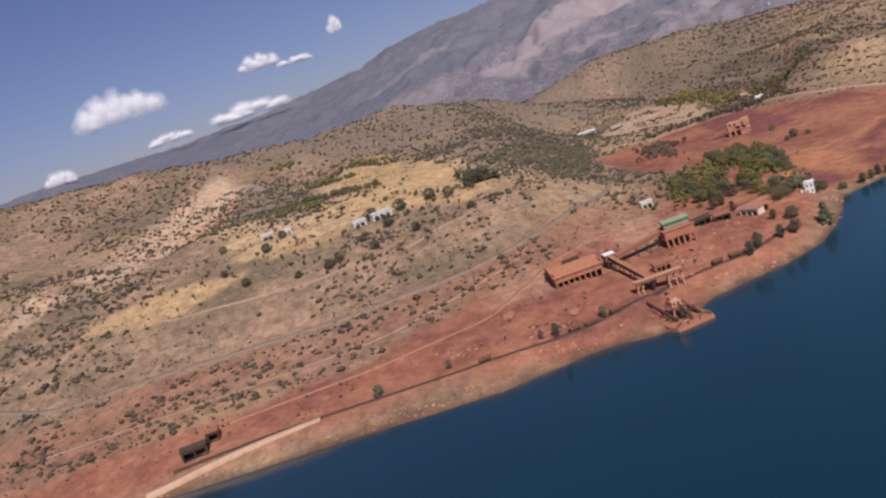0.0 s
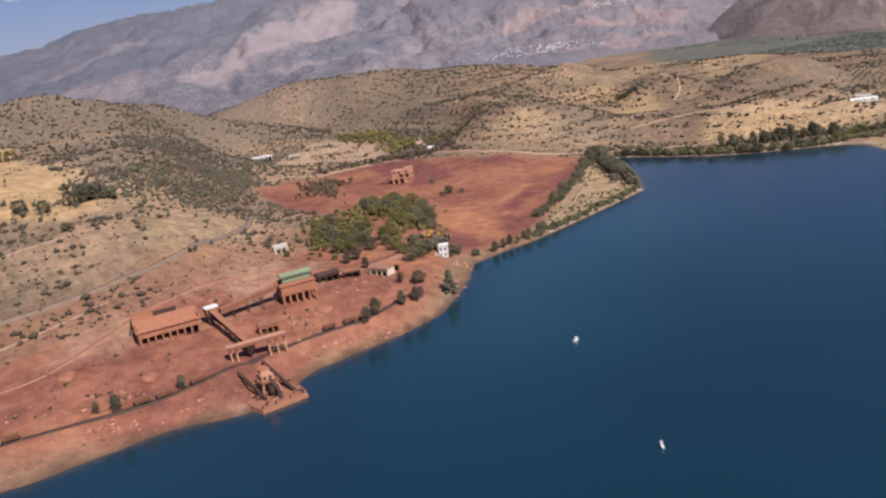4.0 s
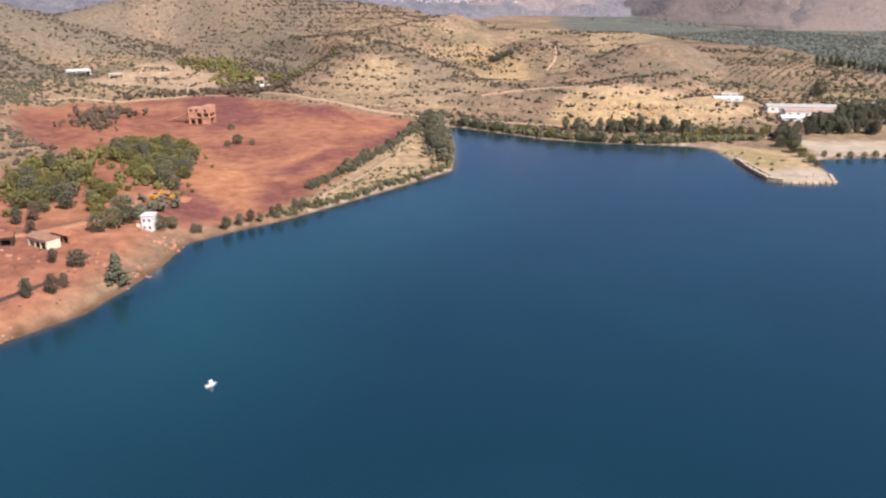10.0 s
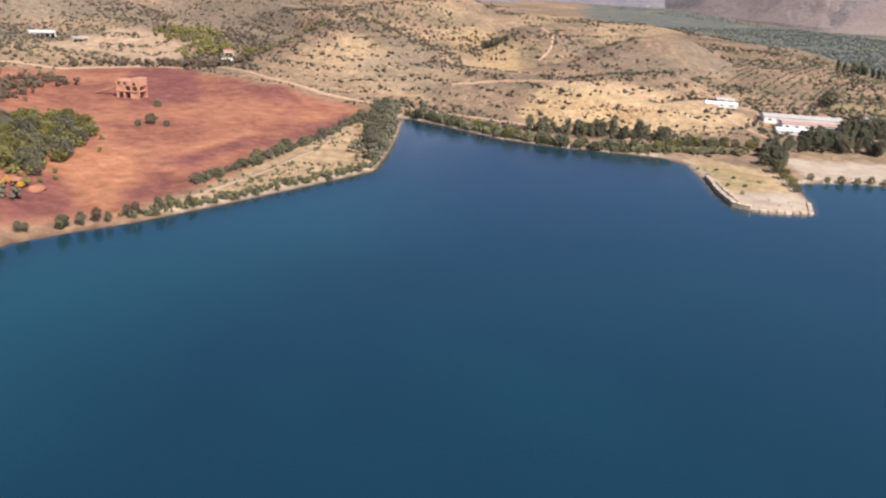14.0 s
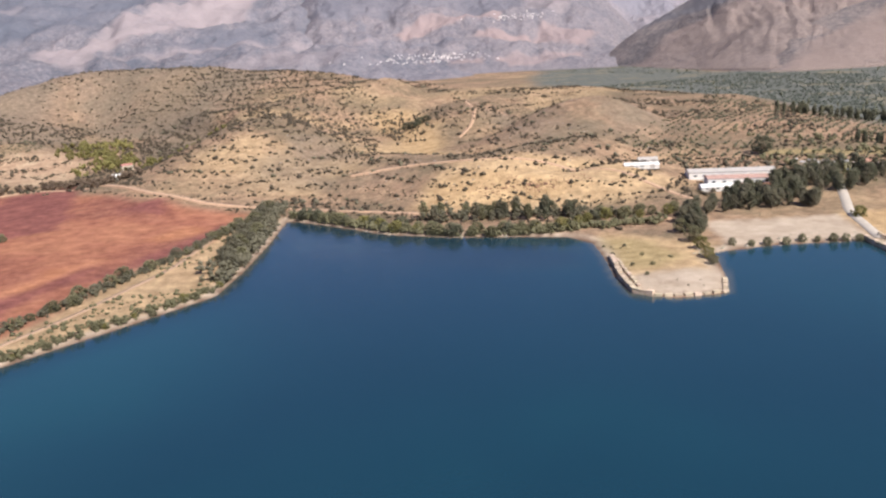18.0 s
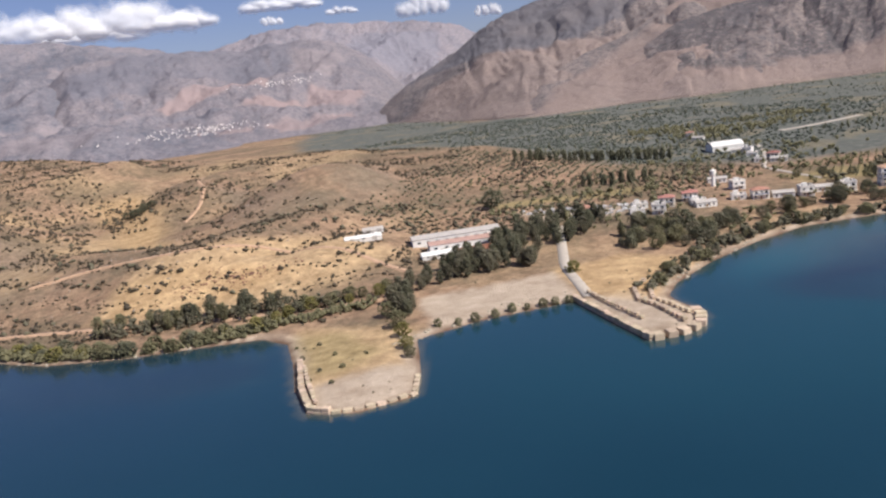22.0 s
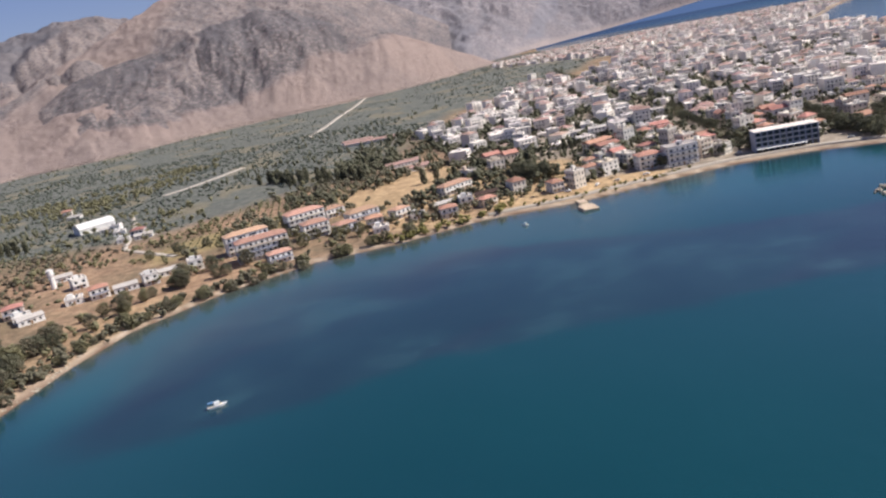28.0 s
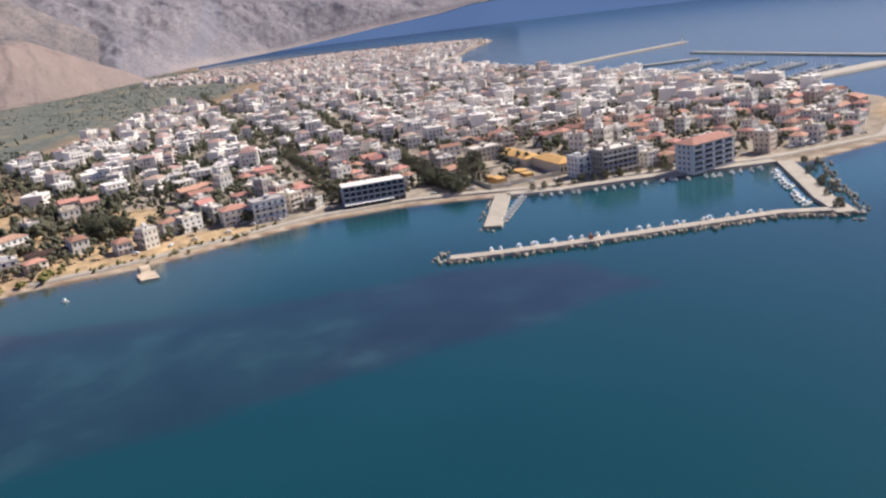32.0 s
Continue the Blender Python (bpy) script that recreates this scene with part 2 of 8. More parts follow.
def plain(name, colour, rough=0.8, metal=0.0, vary=0.18, size=3.0, spec=0.3, island=0.0):
    """A surface of one colour with stains at two scales, and a little difference from object to object."""
    m, n, l, b = material(name, rough, metal, spec)
    a = noise_node(n, l, size, 5)
    c = noise_node(n, l, size * 0.12, 3)
    f = n.new("ShaderNodeMath")
    f.operation = "ADD"
    l.new(a.outputs[0], f.inputs[0])
    l.new(c.outputs[0], f.inputs[1])
    lo, hi = tuple(v * (1 - vary) for v in colour), tuple(min(1, v * (1 + vary)) for v in colour)
    col = ramp_node(n, l, f.outputs[0], [(0.35, lo), (0.65, hi)])
    f.inputs[1].default_value = 0
    g = n.new("ShaderNodeMath")
    g.operation = "MULTIPLY"
    g.inputs[1].default_value = 0.5
    l.new(f.outputs[0], g.inputs[0])
    l.new(g.outputs[0], col.node.inputs[0])
    if island:
        h = n.new("ShaderNodeHueSaturation")
        src = n.new("ShaderNodeObjectInfo").outputs["Random"] if island > 0 else n.new("ShaderNodeNewGeometry").outputs["Random Per Island"]
        mr = n.new("ShaderNodeMapRange")
        mr.inputs["To Min"].default_value, mr.inputs["To Max"].default_value = 1 - abs(island), 1 + abs(island)
        l.new(src, mr.inputs[0])
        l.new(mr.outputs[0], h.inputs["Value"])
        mh = n.new("ShaderNodeMapRange")
        mh.inputs["To Min"].default_value, mh.inputs["To Max"].default_value = 0.485, 0.515
        ml = n.new("ShaderNodeMath")
        ml.operation = "FRACT"
        mm = n.new("ShaderNodeMath")
        mm.operation = "MULTIPLY"
        mm.inputs[1].default_value = 7.31
        l.new(src, mm.inputs[0])
        l.new(mm.outputs[0], ml.inputs[0])
        l.new(ml.outputs[0], mh.inputs[0])
        l.new(mh.outputs[0], h.inputs["Hue"])
        l.new(col, h.inputs["Color"])
        col = h.outputs[0]
    l.new(col, b.inputs["Base Color"])
    bump_node(n, l, b, c.outputs[0], 0.3, size * 0.03)
    return m


def ground_material():
    m, n, l, b = material("earth", 0.95, 0, 0.1)
    z = n.new("ShaderNodeAttribute")
    z.attribute_name = "zone"
    k = n.new("ShaderNodeAttribute")
    k.attribute_name = "kind"
    zr, kr = n.new("ShaderNodeSeparateColor"), n.new("ShaderNodeSeparateColor")
    l.new(z.outputs["Color"], zr.inputs[0])
    l.new(k.outputs["Color"], kr.inputs[0])
    big, mid, fine = noise_node(n, l, 90, 6), noise_node(n, l, 14, 6, 0.65), noise_node(n, l, 2.2, 4, 0.7)
    grit = noise_node(n, l, 7, 7, 0.75)
    grass = ramp_node(n, l, mid.outputs[0], [(0.30, (0.25, 0.163, 0.112)), (0.5, (0.36, 0.238, 0.158)), (0.72, (0.47, 0.320, 0.205))])
    scrub = ramp_node(n, l, fine.outputs[0], [(0.3, (0.15, 0.118, 0.080)), (0.7, (0.29, 0.215, 0.140))])
    patch = ramp_node(n, l, big.outputs[0], [(0.42, (0, 0, 0)), (0.62, (1, 1, 1))])
    col = mix_node(n, l, patch, grass, scrub)
    # low thorn cushions mottle the dry slopes
    tuft = noise_node(n, l, 5.5, 5, 0.7)
    thorn = mix_node(n, l, 1.0, ramp_node(n, l, tuft.outputs[0], [(0.50, (0, 0, 0)), (0.58, (0.65, 0.65, 0.65))]), ramp_node(n, l, big.outputs[0], [(0.36, (0.25, 0.25, 0.25)), (0.55, (1, 1, 1))]), "MULTIPLY")
    col = mix_node(n, l, thorn, col, (0.155, 0.124, 0.085))
    dry = ramp_node(n, l, mid.outputs[0], [(0.3, (0.44, 0.300, 0.170)), (0.7, (0.60, 0.430, 0.255))])
    dry = mix_node(n, l, mix_node(n, l, 0.38, (0, 0, 0), thorn), dry, (0.17, 0.145, 0.085))
    col = mix_node(n, l, kr.outputs[0], col, dry)
    red = ramp_node(n, l, mid.outputs[0], [(0.28, (0.23, 0.090, 0.064)), (0.5, (0.35, 0.145, 0.094)), (0.66, (0.44, 0.20, 0.125)), (0.8, (0.51, 0.26, 0.17))])
    redb = ramp_node(n, l, big.outputs[0], [(0.40, (0.19, 0.076, 0.066)), (0.49, (0.33, 0.135, 0.090)), (0.60, (0.48, 0.225, 0.13))])
    red = mix_node(n, l, 0.5, red, redb)
    col = mix_node(n, l, zr.outputs[0], col, red)
    olive = ramp_node(n, l, mid.outputs[0], [(0.3, (0.115, 0.124, 0.116)), (0.7, (0.18, 0.182, 0.155))])
    tilled = ramp_node(n, l, big.outputs[0], [(0.54, (0, 0, 0)), (0.60, (0.7, 0.7, 0.7))])
    olive = mix_node(n, l, tilled, olive, (0.25, 0.215, 0.145))
    col = mix_node(n, l, zr.outputs[1], col, olive)
    pale = ramp_node(n, l, mid.outputs[0], [(0.3, (0.40, 0.31, 0.23)), (0.7, (0.56, 0.46, 0.36))])
    col = mix_node(n, l, zr.outputs[2], col, pale)
    grey = ramp_node(n, l, mid.outputs[0], [(0.3, (0.26, 0.215, 0.17)), (0.7, (0.42, 0.355, 0.285))])
    col = mix_node(n, l, kr.outputs[1], col, grey)
    ore = n.new("ShaderNodeAttribute")
    ore.attribute_name = "ore"
    orr = n.new("ShaderNodeSeparateColor")
    l.new(ore.outputs["Color"], orr.inputs[0])
    col = mix_node(n, l, orr.outputs[0], col, ramp_node(n, l, mid.outputs[0], [(0.3, (0.50, 0.215, 0.105)), (0.7, (0.62, 0.30, 0.16))]))
    col = mix_node(n, l, orr.outputs[1], col, ramp_node(n, l, mid.outputs[0], [(0.3, (0.19, 0.072, 0.066)), (0.7, (0.29, 0.115, 0.095))]))
    col = mix_node(n, l, orr.outputs[2], col, ramp_node(n, l, tuft.outputs[0], [(0.35, (0.22, 0.185, 0.085)), (0.65, (0.46, 0.365, 0.18))]))
    farm = n.new("ShaderNodeAttribute")
    farm.attribute_name = "farm"
    fr = n.new("ShaderNodeSeparateColor")
    l.new(farm.outputs["Color"], fr.inputs[0])
    # stubble fields, dark stony maquis slopes, bare pinkish cuttings
    col = mix_node(n, l, fr.outputs[1], col, ramp_node(n, l, tuft.outputs[0], [(0.38, (0.135, 0.112, 0.088)), (0.5, (0.225, 0.180, 0.135)), (0.62, (0.32, 0.25, 0.185))]))
    col = mix_node(n, l, fr.outputs[0], col, ramp_node(n, l, mid.outputs[0], [(0.3, (0.46, 0.300, 0.155)), (0.7, (0.58, 0.405, 0.22))]))
    col = mix_node(n, l, fr.outputs[2], col, ramp_node(n, l, mid.outputs[0], [(0.32, (0.44, 0.285, 0.19)), (0.5, (0.54, 0.375, 0.25)), (0.66, (0.58, 0.44, 0.30))]))
    wet = mix_node(n, l, fine.outputs[0], (0.10, 0.055, 0.035), (0.2, 0.12, 0.08))
    col = mix_node(n, l, kr.outputs[2], col, wet)
    smooth_lot = mix_node(n, l, zr.outputs[2], (0.5, 0.5, 0.5), (0.12, 0.12, 0.12))
    l.new(mix_node(n, l, smooth_lot, col, ramp_node(n, l, grit.outputs[0], [(0.36, (0.50, 0.48, 0.47)), (0.5, (0.86, 0.85, 0.84)), (0.64, (1.25, 1.24, 1.22))]), "MULTIPLY"), b.inputs["Base Color"])
    bump_node(n, l, b, grit.outputs[0], 0.8, 1.6)
    return m


def water_material():
    m, n, l, b = material("sea_water", 0.12, 0, 0.5)
    b.inputs["IOR"].default_value = 1.6
    a = n.new("ShaderNodeAttribute")
    a.attribute_name = "bed"
    s = n.new("ShaderNodeSeparateColor")
    l.new(a.outputs["Color"], s.inputs[0])
    big, mid = noise_node(n, l, 420, 4), noise_node(n, l, 60, 5, 0.6)
    deep = ramp_node(n, l, big.outputs[0], [(0.35, (0.005, 0.029, 0.050)), (0.65, (0.007, 0.040, 0.063))])
    col = mix_node(n, l, s.outputs[1], deep, (0.0008, 0.0405, 0.049))
    k = n.new("ShaderNodeAttribute")
    k.attribute_name = "shelf"
    col = mix_node(n, l, k.outputs["Fac"], col, (0.010, 0.078, 0.094))
    weed = ramp_node(n, l, mid.outputs[0], [(0.42, (0.010, 0.024, 0.037)), (0.54, (0.014, 0.034, 0.047)), (0.66, (0.026, 0.064, 0.076))])
    col = mix_node(n, l, s.outputs[2], col, weed)
    col = mix_node(n, l, s.outputs[0], col, (0.13, 0.12, 0.09))
    l.new(col, b.inputs["Base Color"])
    w1, w2 = noise_node(n, l, 7, 5, 0.65), noise_node(n, l, 160, 3)
    b.inputs["Roughness"].default_value = 0.16
    bump_node(n, l, b, w1.outputs[0], 0.25, 0.5)
    return m


def mountain_material(name, rock, shrub, pale, field, dots=0.85, relief=26):
    m, n, l, b = material(name, 0.95, 0, 0.05)
    big, mid, fine = noise_node(n, l, 480, 7, 0.62), noise_node(n, l, 90, 8, 0.72), noise_node(n, l, 20, 6, 0.8)
    mixn = n.new("ShaderNodeMath")
    mixn.operation = "ADD"
    l.new(mid.outputs[0], mixn.inputs[0])
    l.new(fine.outputs[0], mixn.inputs[1])
    h = n.new("ShaderNodeMath")
    h.operation = "MULTIPLY"
    h.inputs[1].default_value = 0.5
    l.new(mixn.outputs[0], h.inputs[0])
    a = n.new("ShaderNodeAttribute")
    a.attribute_name = "cover"
    c = n.new("ShaderNodeSeparateColor")
    l.new(a.outputs["Color"], c.inputs[0])
    r = n.new("ShaderNodeAttribute")
    r.attribute_name = "gully"
    col = ramp_node(n, l, h.outputs[0], [(0.41, shrub), (0.49, rock), (0.60, pale)])
    tint = ramp_node(n, l, big.outputs[0], [(0.36, tuple(v * 0.78 for v in shrub)), (0.5, rock), (0.66, pale)])
    col = mix_node(n, l, 0.42, col, tint)
    speck = noise_node(n, l, 13, 4, 0.7)
    col = mix_node(n, l, 0.55 * dots, col, ramp_node(n, l, speck.outputs[0], [(0.43, tuple(v * 0.85 for v in shrub)), (0.50, rock), (0.57, pale)]))
    # the darker shrub colour is mixed in along the gullies, in spots
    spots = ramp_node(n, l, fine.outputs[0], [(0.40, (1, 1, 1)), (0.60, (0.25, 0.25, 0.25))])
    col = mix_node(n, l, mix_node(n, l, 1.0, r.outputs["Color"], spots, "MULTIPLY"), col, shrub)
    # single dark bushes, thick or thin by the slope's own cover
    u = n.new("ShaderNodeAttribute")
    u.attribute_name = "bushes"
    single = noise_node(n, l, 12, 3, 0.6)
    sm = n.new("ShaderNodeMath")
    sm.operation = "MULTIPLY_ADD"
    sm.inputs[1].default_value = 0.30
    l.new(u.outputs["Fac"], sm.inputs[0])
    l.new(single.outputs[0], sm.inputs[2])
    dotted = n.new("ShaderNodeMapRange")
    dotted.inputs["From Min"].default_value, dotted.inputs["From Max"].default_value = 0.63, 0.71
    dotted.inputs["To Max"].default_value = dots
    l.new(sm.outputs[0], dotted.inputs[0])
    col = mix_node(n, l, dotted.outputs[0], col, tuple(v * 0.72 for v in shrub))
    # one dark tone paints woodland and cloud shade alike
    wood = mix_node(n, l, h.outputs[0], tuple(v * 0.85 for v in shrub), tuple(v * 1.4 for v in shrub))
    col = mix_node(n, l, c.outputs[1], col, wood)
    col = mix_node(n, l, c.outputs[2], col, mix_node(n, l, mid.outputs[0], tuple(v * 0.8 for v in field), tuple(v * 1.15 for v in field)))
    l.new(mix_node(n, l, c.outputs[0], col, mix_node(n, l, h.outputs[0], tuple(v * 0.75 for v in pale), tuple(v * 1.35 for v in pale))), b.inputs["Base Color"])
    bump_node(n, l, b, h.outputs[0], 1.0, relief)
    return m


EARTH, WATER = ground_material(), water_material()
# blue-grey distance haze is painted into the first four rock colours
ROCK_FAR = mountain_material("far_hazy_limestone", (0.285, 0.258, 0.285), (0.215, 0.210, 0.245), (0.36, 0.315, 0.325), (0.395, 0.305, 0.30), 0.4, 12)
ROCK_MID = mountain_material("scrubby_hazy_limestone", (0.250, 0.228, 0.250), (0.165, 0.165, 0.196), (0.335, 0.287, 0.292), (0.385, 0.295, 0.287), 0.45, 14)
ROCK_WEST = mountain_material("wooded_hazy_limestone", (0.235, 0.225, 0.255), (0.128, 0.138, 0.172), (0.35, 0.297, 0.305), (0.36, 0.30, 0.305), 0.4, 14)
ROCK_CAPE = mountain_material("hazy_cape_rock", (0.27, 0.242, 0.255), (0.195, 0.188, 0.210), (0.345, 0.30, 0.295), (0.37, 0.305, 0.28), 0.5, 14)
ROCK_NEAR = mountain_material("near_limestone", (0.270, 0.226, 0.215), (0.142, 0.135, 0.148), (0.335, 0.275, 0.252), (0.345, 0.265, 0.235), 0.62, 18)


# ---- ground, sea, mountains ----
def sheet(name, xs, ys, z, mat, attrs=()):
    nx, ny = len(xs), len(ys)
    gx, gy = np.meshgrid(xs, ys)
    co = np.stack([gx, gy, z], -1).reshape(-1, 3)
    i = np.arange(nx * ny).reshape(ny, nx)
    faces = np.stack([i[:-1, :-1], i[:-1, 1:], i[1:, 1:], i[1:, :-1]], -1).reshape(-1, 4)
    return mesh_object(name, co, faces, mat, attrs)


def mesh_object(name, co, faces, mat, attrs=(), flat=False):
    me = bpy.data.meshes.new(name)
    k = faces.shape[1]
    me.vertices.add(len(co))
    me.vertices.foreach_set("co", np.asarray(co, np.float32).ravel())
    me.loops.add(faces.size)
    me.loops.foreach_set("vertex_index", faces.ravel().astype(np.int32))
    me.polygons.add(len(faces))
    me.polygons.foreach_set("loop_start", np.arange(0, faces.size, k, dtype=np.int32))
    for key, rgb in attrs:
        at = me.color_attributes.new(key, "FLOAT_COLOR", "POINT")
        at.data.foreach_set("color", np.concatenate([rgb, np.ones((len(rgb), 1))], 1).astype(np.float32).ravel())
    me.update(calc_edges=True)
    me.polygons.foreach_set("use_smooth", np.full(len(faces), not flat))
    me.materials.append(mat)
    return new(name, me)


def spaced(lo, a, b, hi, step, grow=1.07):
    mid = list(np.arange(a, b + 0.1, step))
    left, right, s = [], [], step
    while not left or left[-1] > lo:
        s = min(s * grow, 60)
        left.append((left[-1] if left else a) - s)
    s = step
    while not right or right[-1] < hi:
        s = min(s * grow, 60)
        right.append((right[-1] if right else b) + s)
    return np.array(left[::-1] + mid + right)


XS, YS = spaced(-3200, -260, 1160, 4900, 5.0), spaced(-1100, -440, 760, 3600, 5.0)
GX, GY = np.meshgrid(XS, YS)
SD = shore_distance(GX, GY)
GZ = height(GX, GY, SD)


def ground_z(x, y):
    """Height of the ground sheet at places x, y."""
    x, y = np.asarray(x, float), np.asarray(y, float)
    i = np.clip(np.searchsorted(XS, x) - 1, 0, len(XS) - 2)
    j = np.clip(np.searchsorted(YS, y) - 1, 0, len(YS) - 2)
    u, v = (x - XS[i]) / (XS[i + 1] - XS[i]), (y - YS[j]) / (YS[j + 1] - YS[j])
    return (GZ[j, i] * (1 - u) + GZ[j, i + 1] * u) * (1 - v) + (GZ[j + 1, i] * (1 - u) + GZ[j + 1, i + 1] * u) * v


FIELD = [(1003, 216), (1016, 150), (1034, 116), (1056, 120), (1054, 165), (1064, 200), (1052, 222)]
STRIP = [(1001, 196), (1020, 204), (1030, 170), (1056, 116), (1050, 98), (1026, 106), (1003, 158)]
MEADOW = [(1052, 303), (1120, 335), (1200, 330), (1215, 285), (1190, 240), (1137, 222), (1088, 262)]


def paint_ground():
    x, y = GX, GY
    near_mine = 1 - smooth(215, 300, x)
    red = zone(x, y, RED, 10) * (1 - 0.75 * smooth(18, 6, SD) * smooth(150, 250, x))
    red = np.maximum(red, 0.35 * near_mine * smooth(150, 60, SD) * smooth(-0.4, 0.6, fbm(x, y, 45, 3, 21)))
    red = np.maximum(red, 0.5 * zone(x, y, [(-330, 345), (-330, 430), (-186, 438), (-81, 434), (-12, 438), (47, 462), (92, 520), (150, 570), (190, 560), (150, 450)], 14))
    red = red * (1 - zone(x, y, SPIT, 5))
    plain_z = zone(x, y, PLAIN, 25)
    town = zone(x, y, TOWN, 12)
    pale = np.maximum(zone(x, y, LOT, 2.5), smooth(9, 3, SD) * smooth(260, 300, x) * smooth(-8, 0, SD))
    pale = np.maximum(pale, zone(x, y, [(547, 410), (557, 395), (577, 388), (593, 404), (597, 418), (575, 424), (557, 429)], 4))
    pale = np.maximum(pale, zone(x, y, [(667, 349), (700, 346), (707, 360), (716, 382), (702, 408), (694, 402)], 4))
    pale = np.maximum(pale, 0.45 * zone(x, y, [(-275, 632), (-235, 630), (-232, 784), (-190, 930), (-255, 990), (-300, 860)], 12))
    dry = np.clip(smooth(0.05, 0.6, fbm(x, y, 130, 4, 11)) * 0.5, 0, 1)
    dry = np.maximum(dry, 0.75 * zone(x, y, SPIT, 4))
    dry = np.maximum(dry, zone(x, y, [(545, 412), (560, 432), (586, 490), (600, 500), (628, 450), (600, 405)], 6))
    dry = np.maximum(dry, zone(x, y, [(708, 374), (738, 388), (785, 393), (772, 440), (732, 452), (701, 410)], 6))
    dry = np.maximum(dry, zone(x, y, [(560, 590), (660, 545), (720, 560), (720, 640), (600, 680)], 14))
    dry = np.maximum(dry, zone(x, y, [(-150, 560), (-80, 575), (-30, 555), (35, 560), (60, 600), (10, 680), (-70, 900), (-140, 820), (-215, 690)], 12))
    dry = np.maximum(dry, 0.8 * zone(x, y, [(985, 260), (1000, 225), (1120, 255), (1250, 290), (1130, 360), (1020, 300)], 14))
    dry = np.maximum(dry, zone(x, y, FIELD, 5))
    town = town * (1 - zone(x, y, FIELD, 5))
    dry = np.maximum(dry, 0.9 * zone(x, y, [(-117, 610), (-133, 808), (-51, 978), (19, 587), (15, 573), (-29, 555), (-75, 562), (-145, 560), (-150, 586)], 5))
    dry = np.maximum(dry, zone(x, y, STRIP, 4))
    lea = zone(x, y, [(1048, 242), (1105, 245), (1150, 220), (1140, 165), (1100, 150), (1058, 150)], 8)
    dry, town = np.maximum(dry, lea), town * (1 - lea)
    town = town * (1 - np.maximum(zone(x, y, STRIP, 4), zone(x, y, MEADOW, 8)))
    plain_z = plain_z * (1 - zone(x, y, MEADOW, 8))
    dry = np.maximum(dry, 0.85 * zone(x, y, MEADOW, 8))
    dry = np.maximum(dry, 0.85 * zone(x, y, [(420, 835), (556, 1055), (714, 1094), (529, 717), (465, 745)], 22) * smooth(-0.35, 0.2, fbm(x, y, 60, 3, 81)))
    dry = np.maximum(dry, 0.9 * zone(x, y, [(548, 799), (702, 1057), (790, 1104), (639, 825), (542, 738)], 18) * smooth(-0.4, 0.2, fbm(x, y, 50, 3, 82)))
    dry = np.maximum(dry, zone(x, y, [(538, 627), (589, 673), (622, 643), (644, 610), (653, 558), (619, 551), (571, 589)], 9))
    dry = dry * (1 - plain_z)
    ore = np.zeros(x.shape)
    for pts in ([(237, 541), (261, 590), (280, 539), (264, 487), (258, 465), (243, 497)], [(293, 560), (323, 603), (350, 614), (321, 575)], [(375, 651), (408, 675), (416, 654), (383, 640)]):
        ore = np.maximum(ore, 0.6 * zone(x, y, pts, 7))
    iron = np.zeros(x.shape)
    for pts in ([(280, 700), (296, 890), (351, 919), (345, 800), (328, 710)], [(280, 546), (308, 571), (346, 598), (300, 533)], [(366, 751), (396, 723), (401, 765)], [(258, 501), (298, 522), (272, 485)],
                [(397, 641), (439, 675), (402, 615), (339, 574)], [(209, 500), (233, 527), (246, 479), (219, 456)]):
        iron = np.maximum(iron, 0.95 * zone(x, y, pts, 6))
    ore = np.maximum(ore, 0.55 * zone(x, y, [(-285, 640), (-245, 632), (-232, 760), (-195, 900), (-235, 930), (-275, 800)], 9))
    pale = np.maximum(pale, 0.8 * zone(x, y, [(832, 578), (869, 544), (893, 516), (872, 494), (840, 512), (822, 540)], 3))
    lawn = np.maximum(0.6 * zone(x, y, [(562, 440), (585, 428), (600, 440), (608, 470), (592, 492)], 6), 0.7 * zone(x, y, [(994, 432), (1054, 367), (1100, 380), (1060, 440), (1020, 470)], 8))
    lawn = np.maximum(lawn, 0.7 * zone(x, y, [(839, 599), (927, 533), (960, 545), (900, 580), (850, 612)], 4))
    gold = np.maximum(zone(x, y, GOLD, 2.5), 0.9 * zone(x, y, GOLD_LOW, 3))
    gold = np.maximum(gold, 0.8 * zone(x, y, [(-148, 573), (-95, 575), (-60, 550), (-94, 545), (-127, 541)], 3))
    gold = np.maximum(gold, 0.55 * zone(x, y, [(708, 374), (738, 388), (785, 393), (772, 440), (732, 452), (701, 410)], 5))
    gold = np.maximum(gold, 0.75 * zone(x, y, [(690, 1083), (749, 1076), (715, 960), (691, 860), (650, 800), (646, 850), (670, 975)], 14))
    gold = np.maximum(gold, 0.6 * zone(x, y, [(544, 624), (576, 654), (607, 640), (640, 603), (650, 575), (600, 588), (552, 598)], 8))
    maquis = np.maximum(0.8 * zone(x, y, [(39, 597), (80, 724), (193, 979), (230, 1080), (160, 1130), (40, 1000), (-20, 1000), (20, 700)], 12), 0.75 * zone(x, y, [(-217, 949), (-122, 855), (-98, 633), (-137, 639), (-212, 807)], 8))
    maquis = np.maximum(maquis, 0.75 * zone(x, y, [(-600, 1100), (-20, 1010), (60, 1060), (190, 1190), (380, 1240), (360, 1500), (400, 1800), (-900, 1700)], 30))
    maquis = np.maximum(maquis, 0.6 * zone(x, y, [(400, 1300), (560, 1260), (700, 1400), (720, 1800), (360, 1850)], 25))
    maquis = np.maximum(maquis, 0.7 * zone(x, y, [(420, 1000), (470, 990), (500, 1090), (560, 1240), (480, 1300), (430, 1200)], 14))
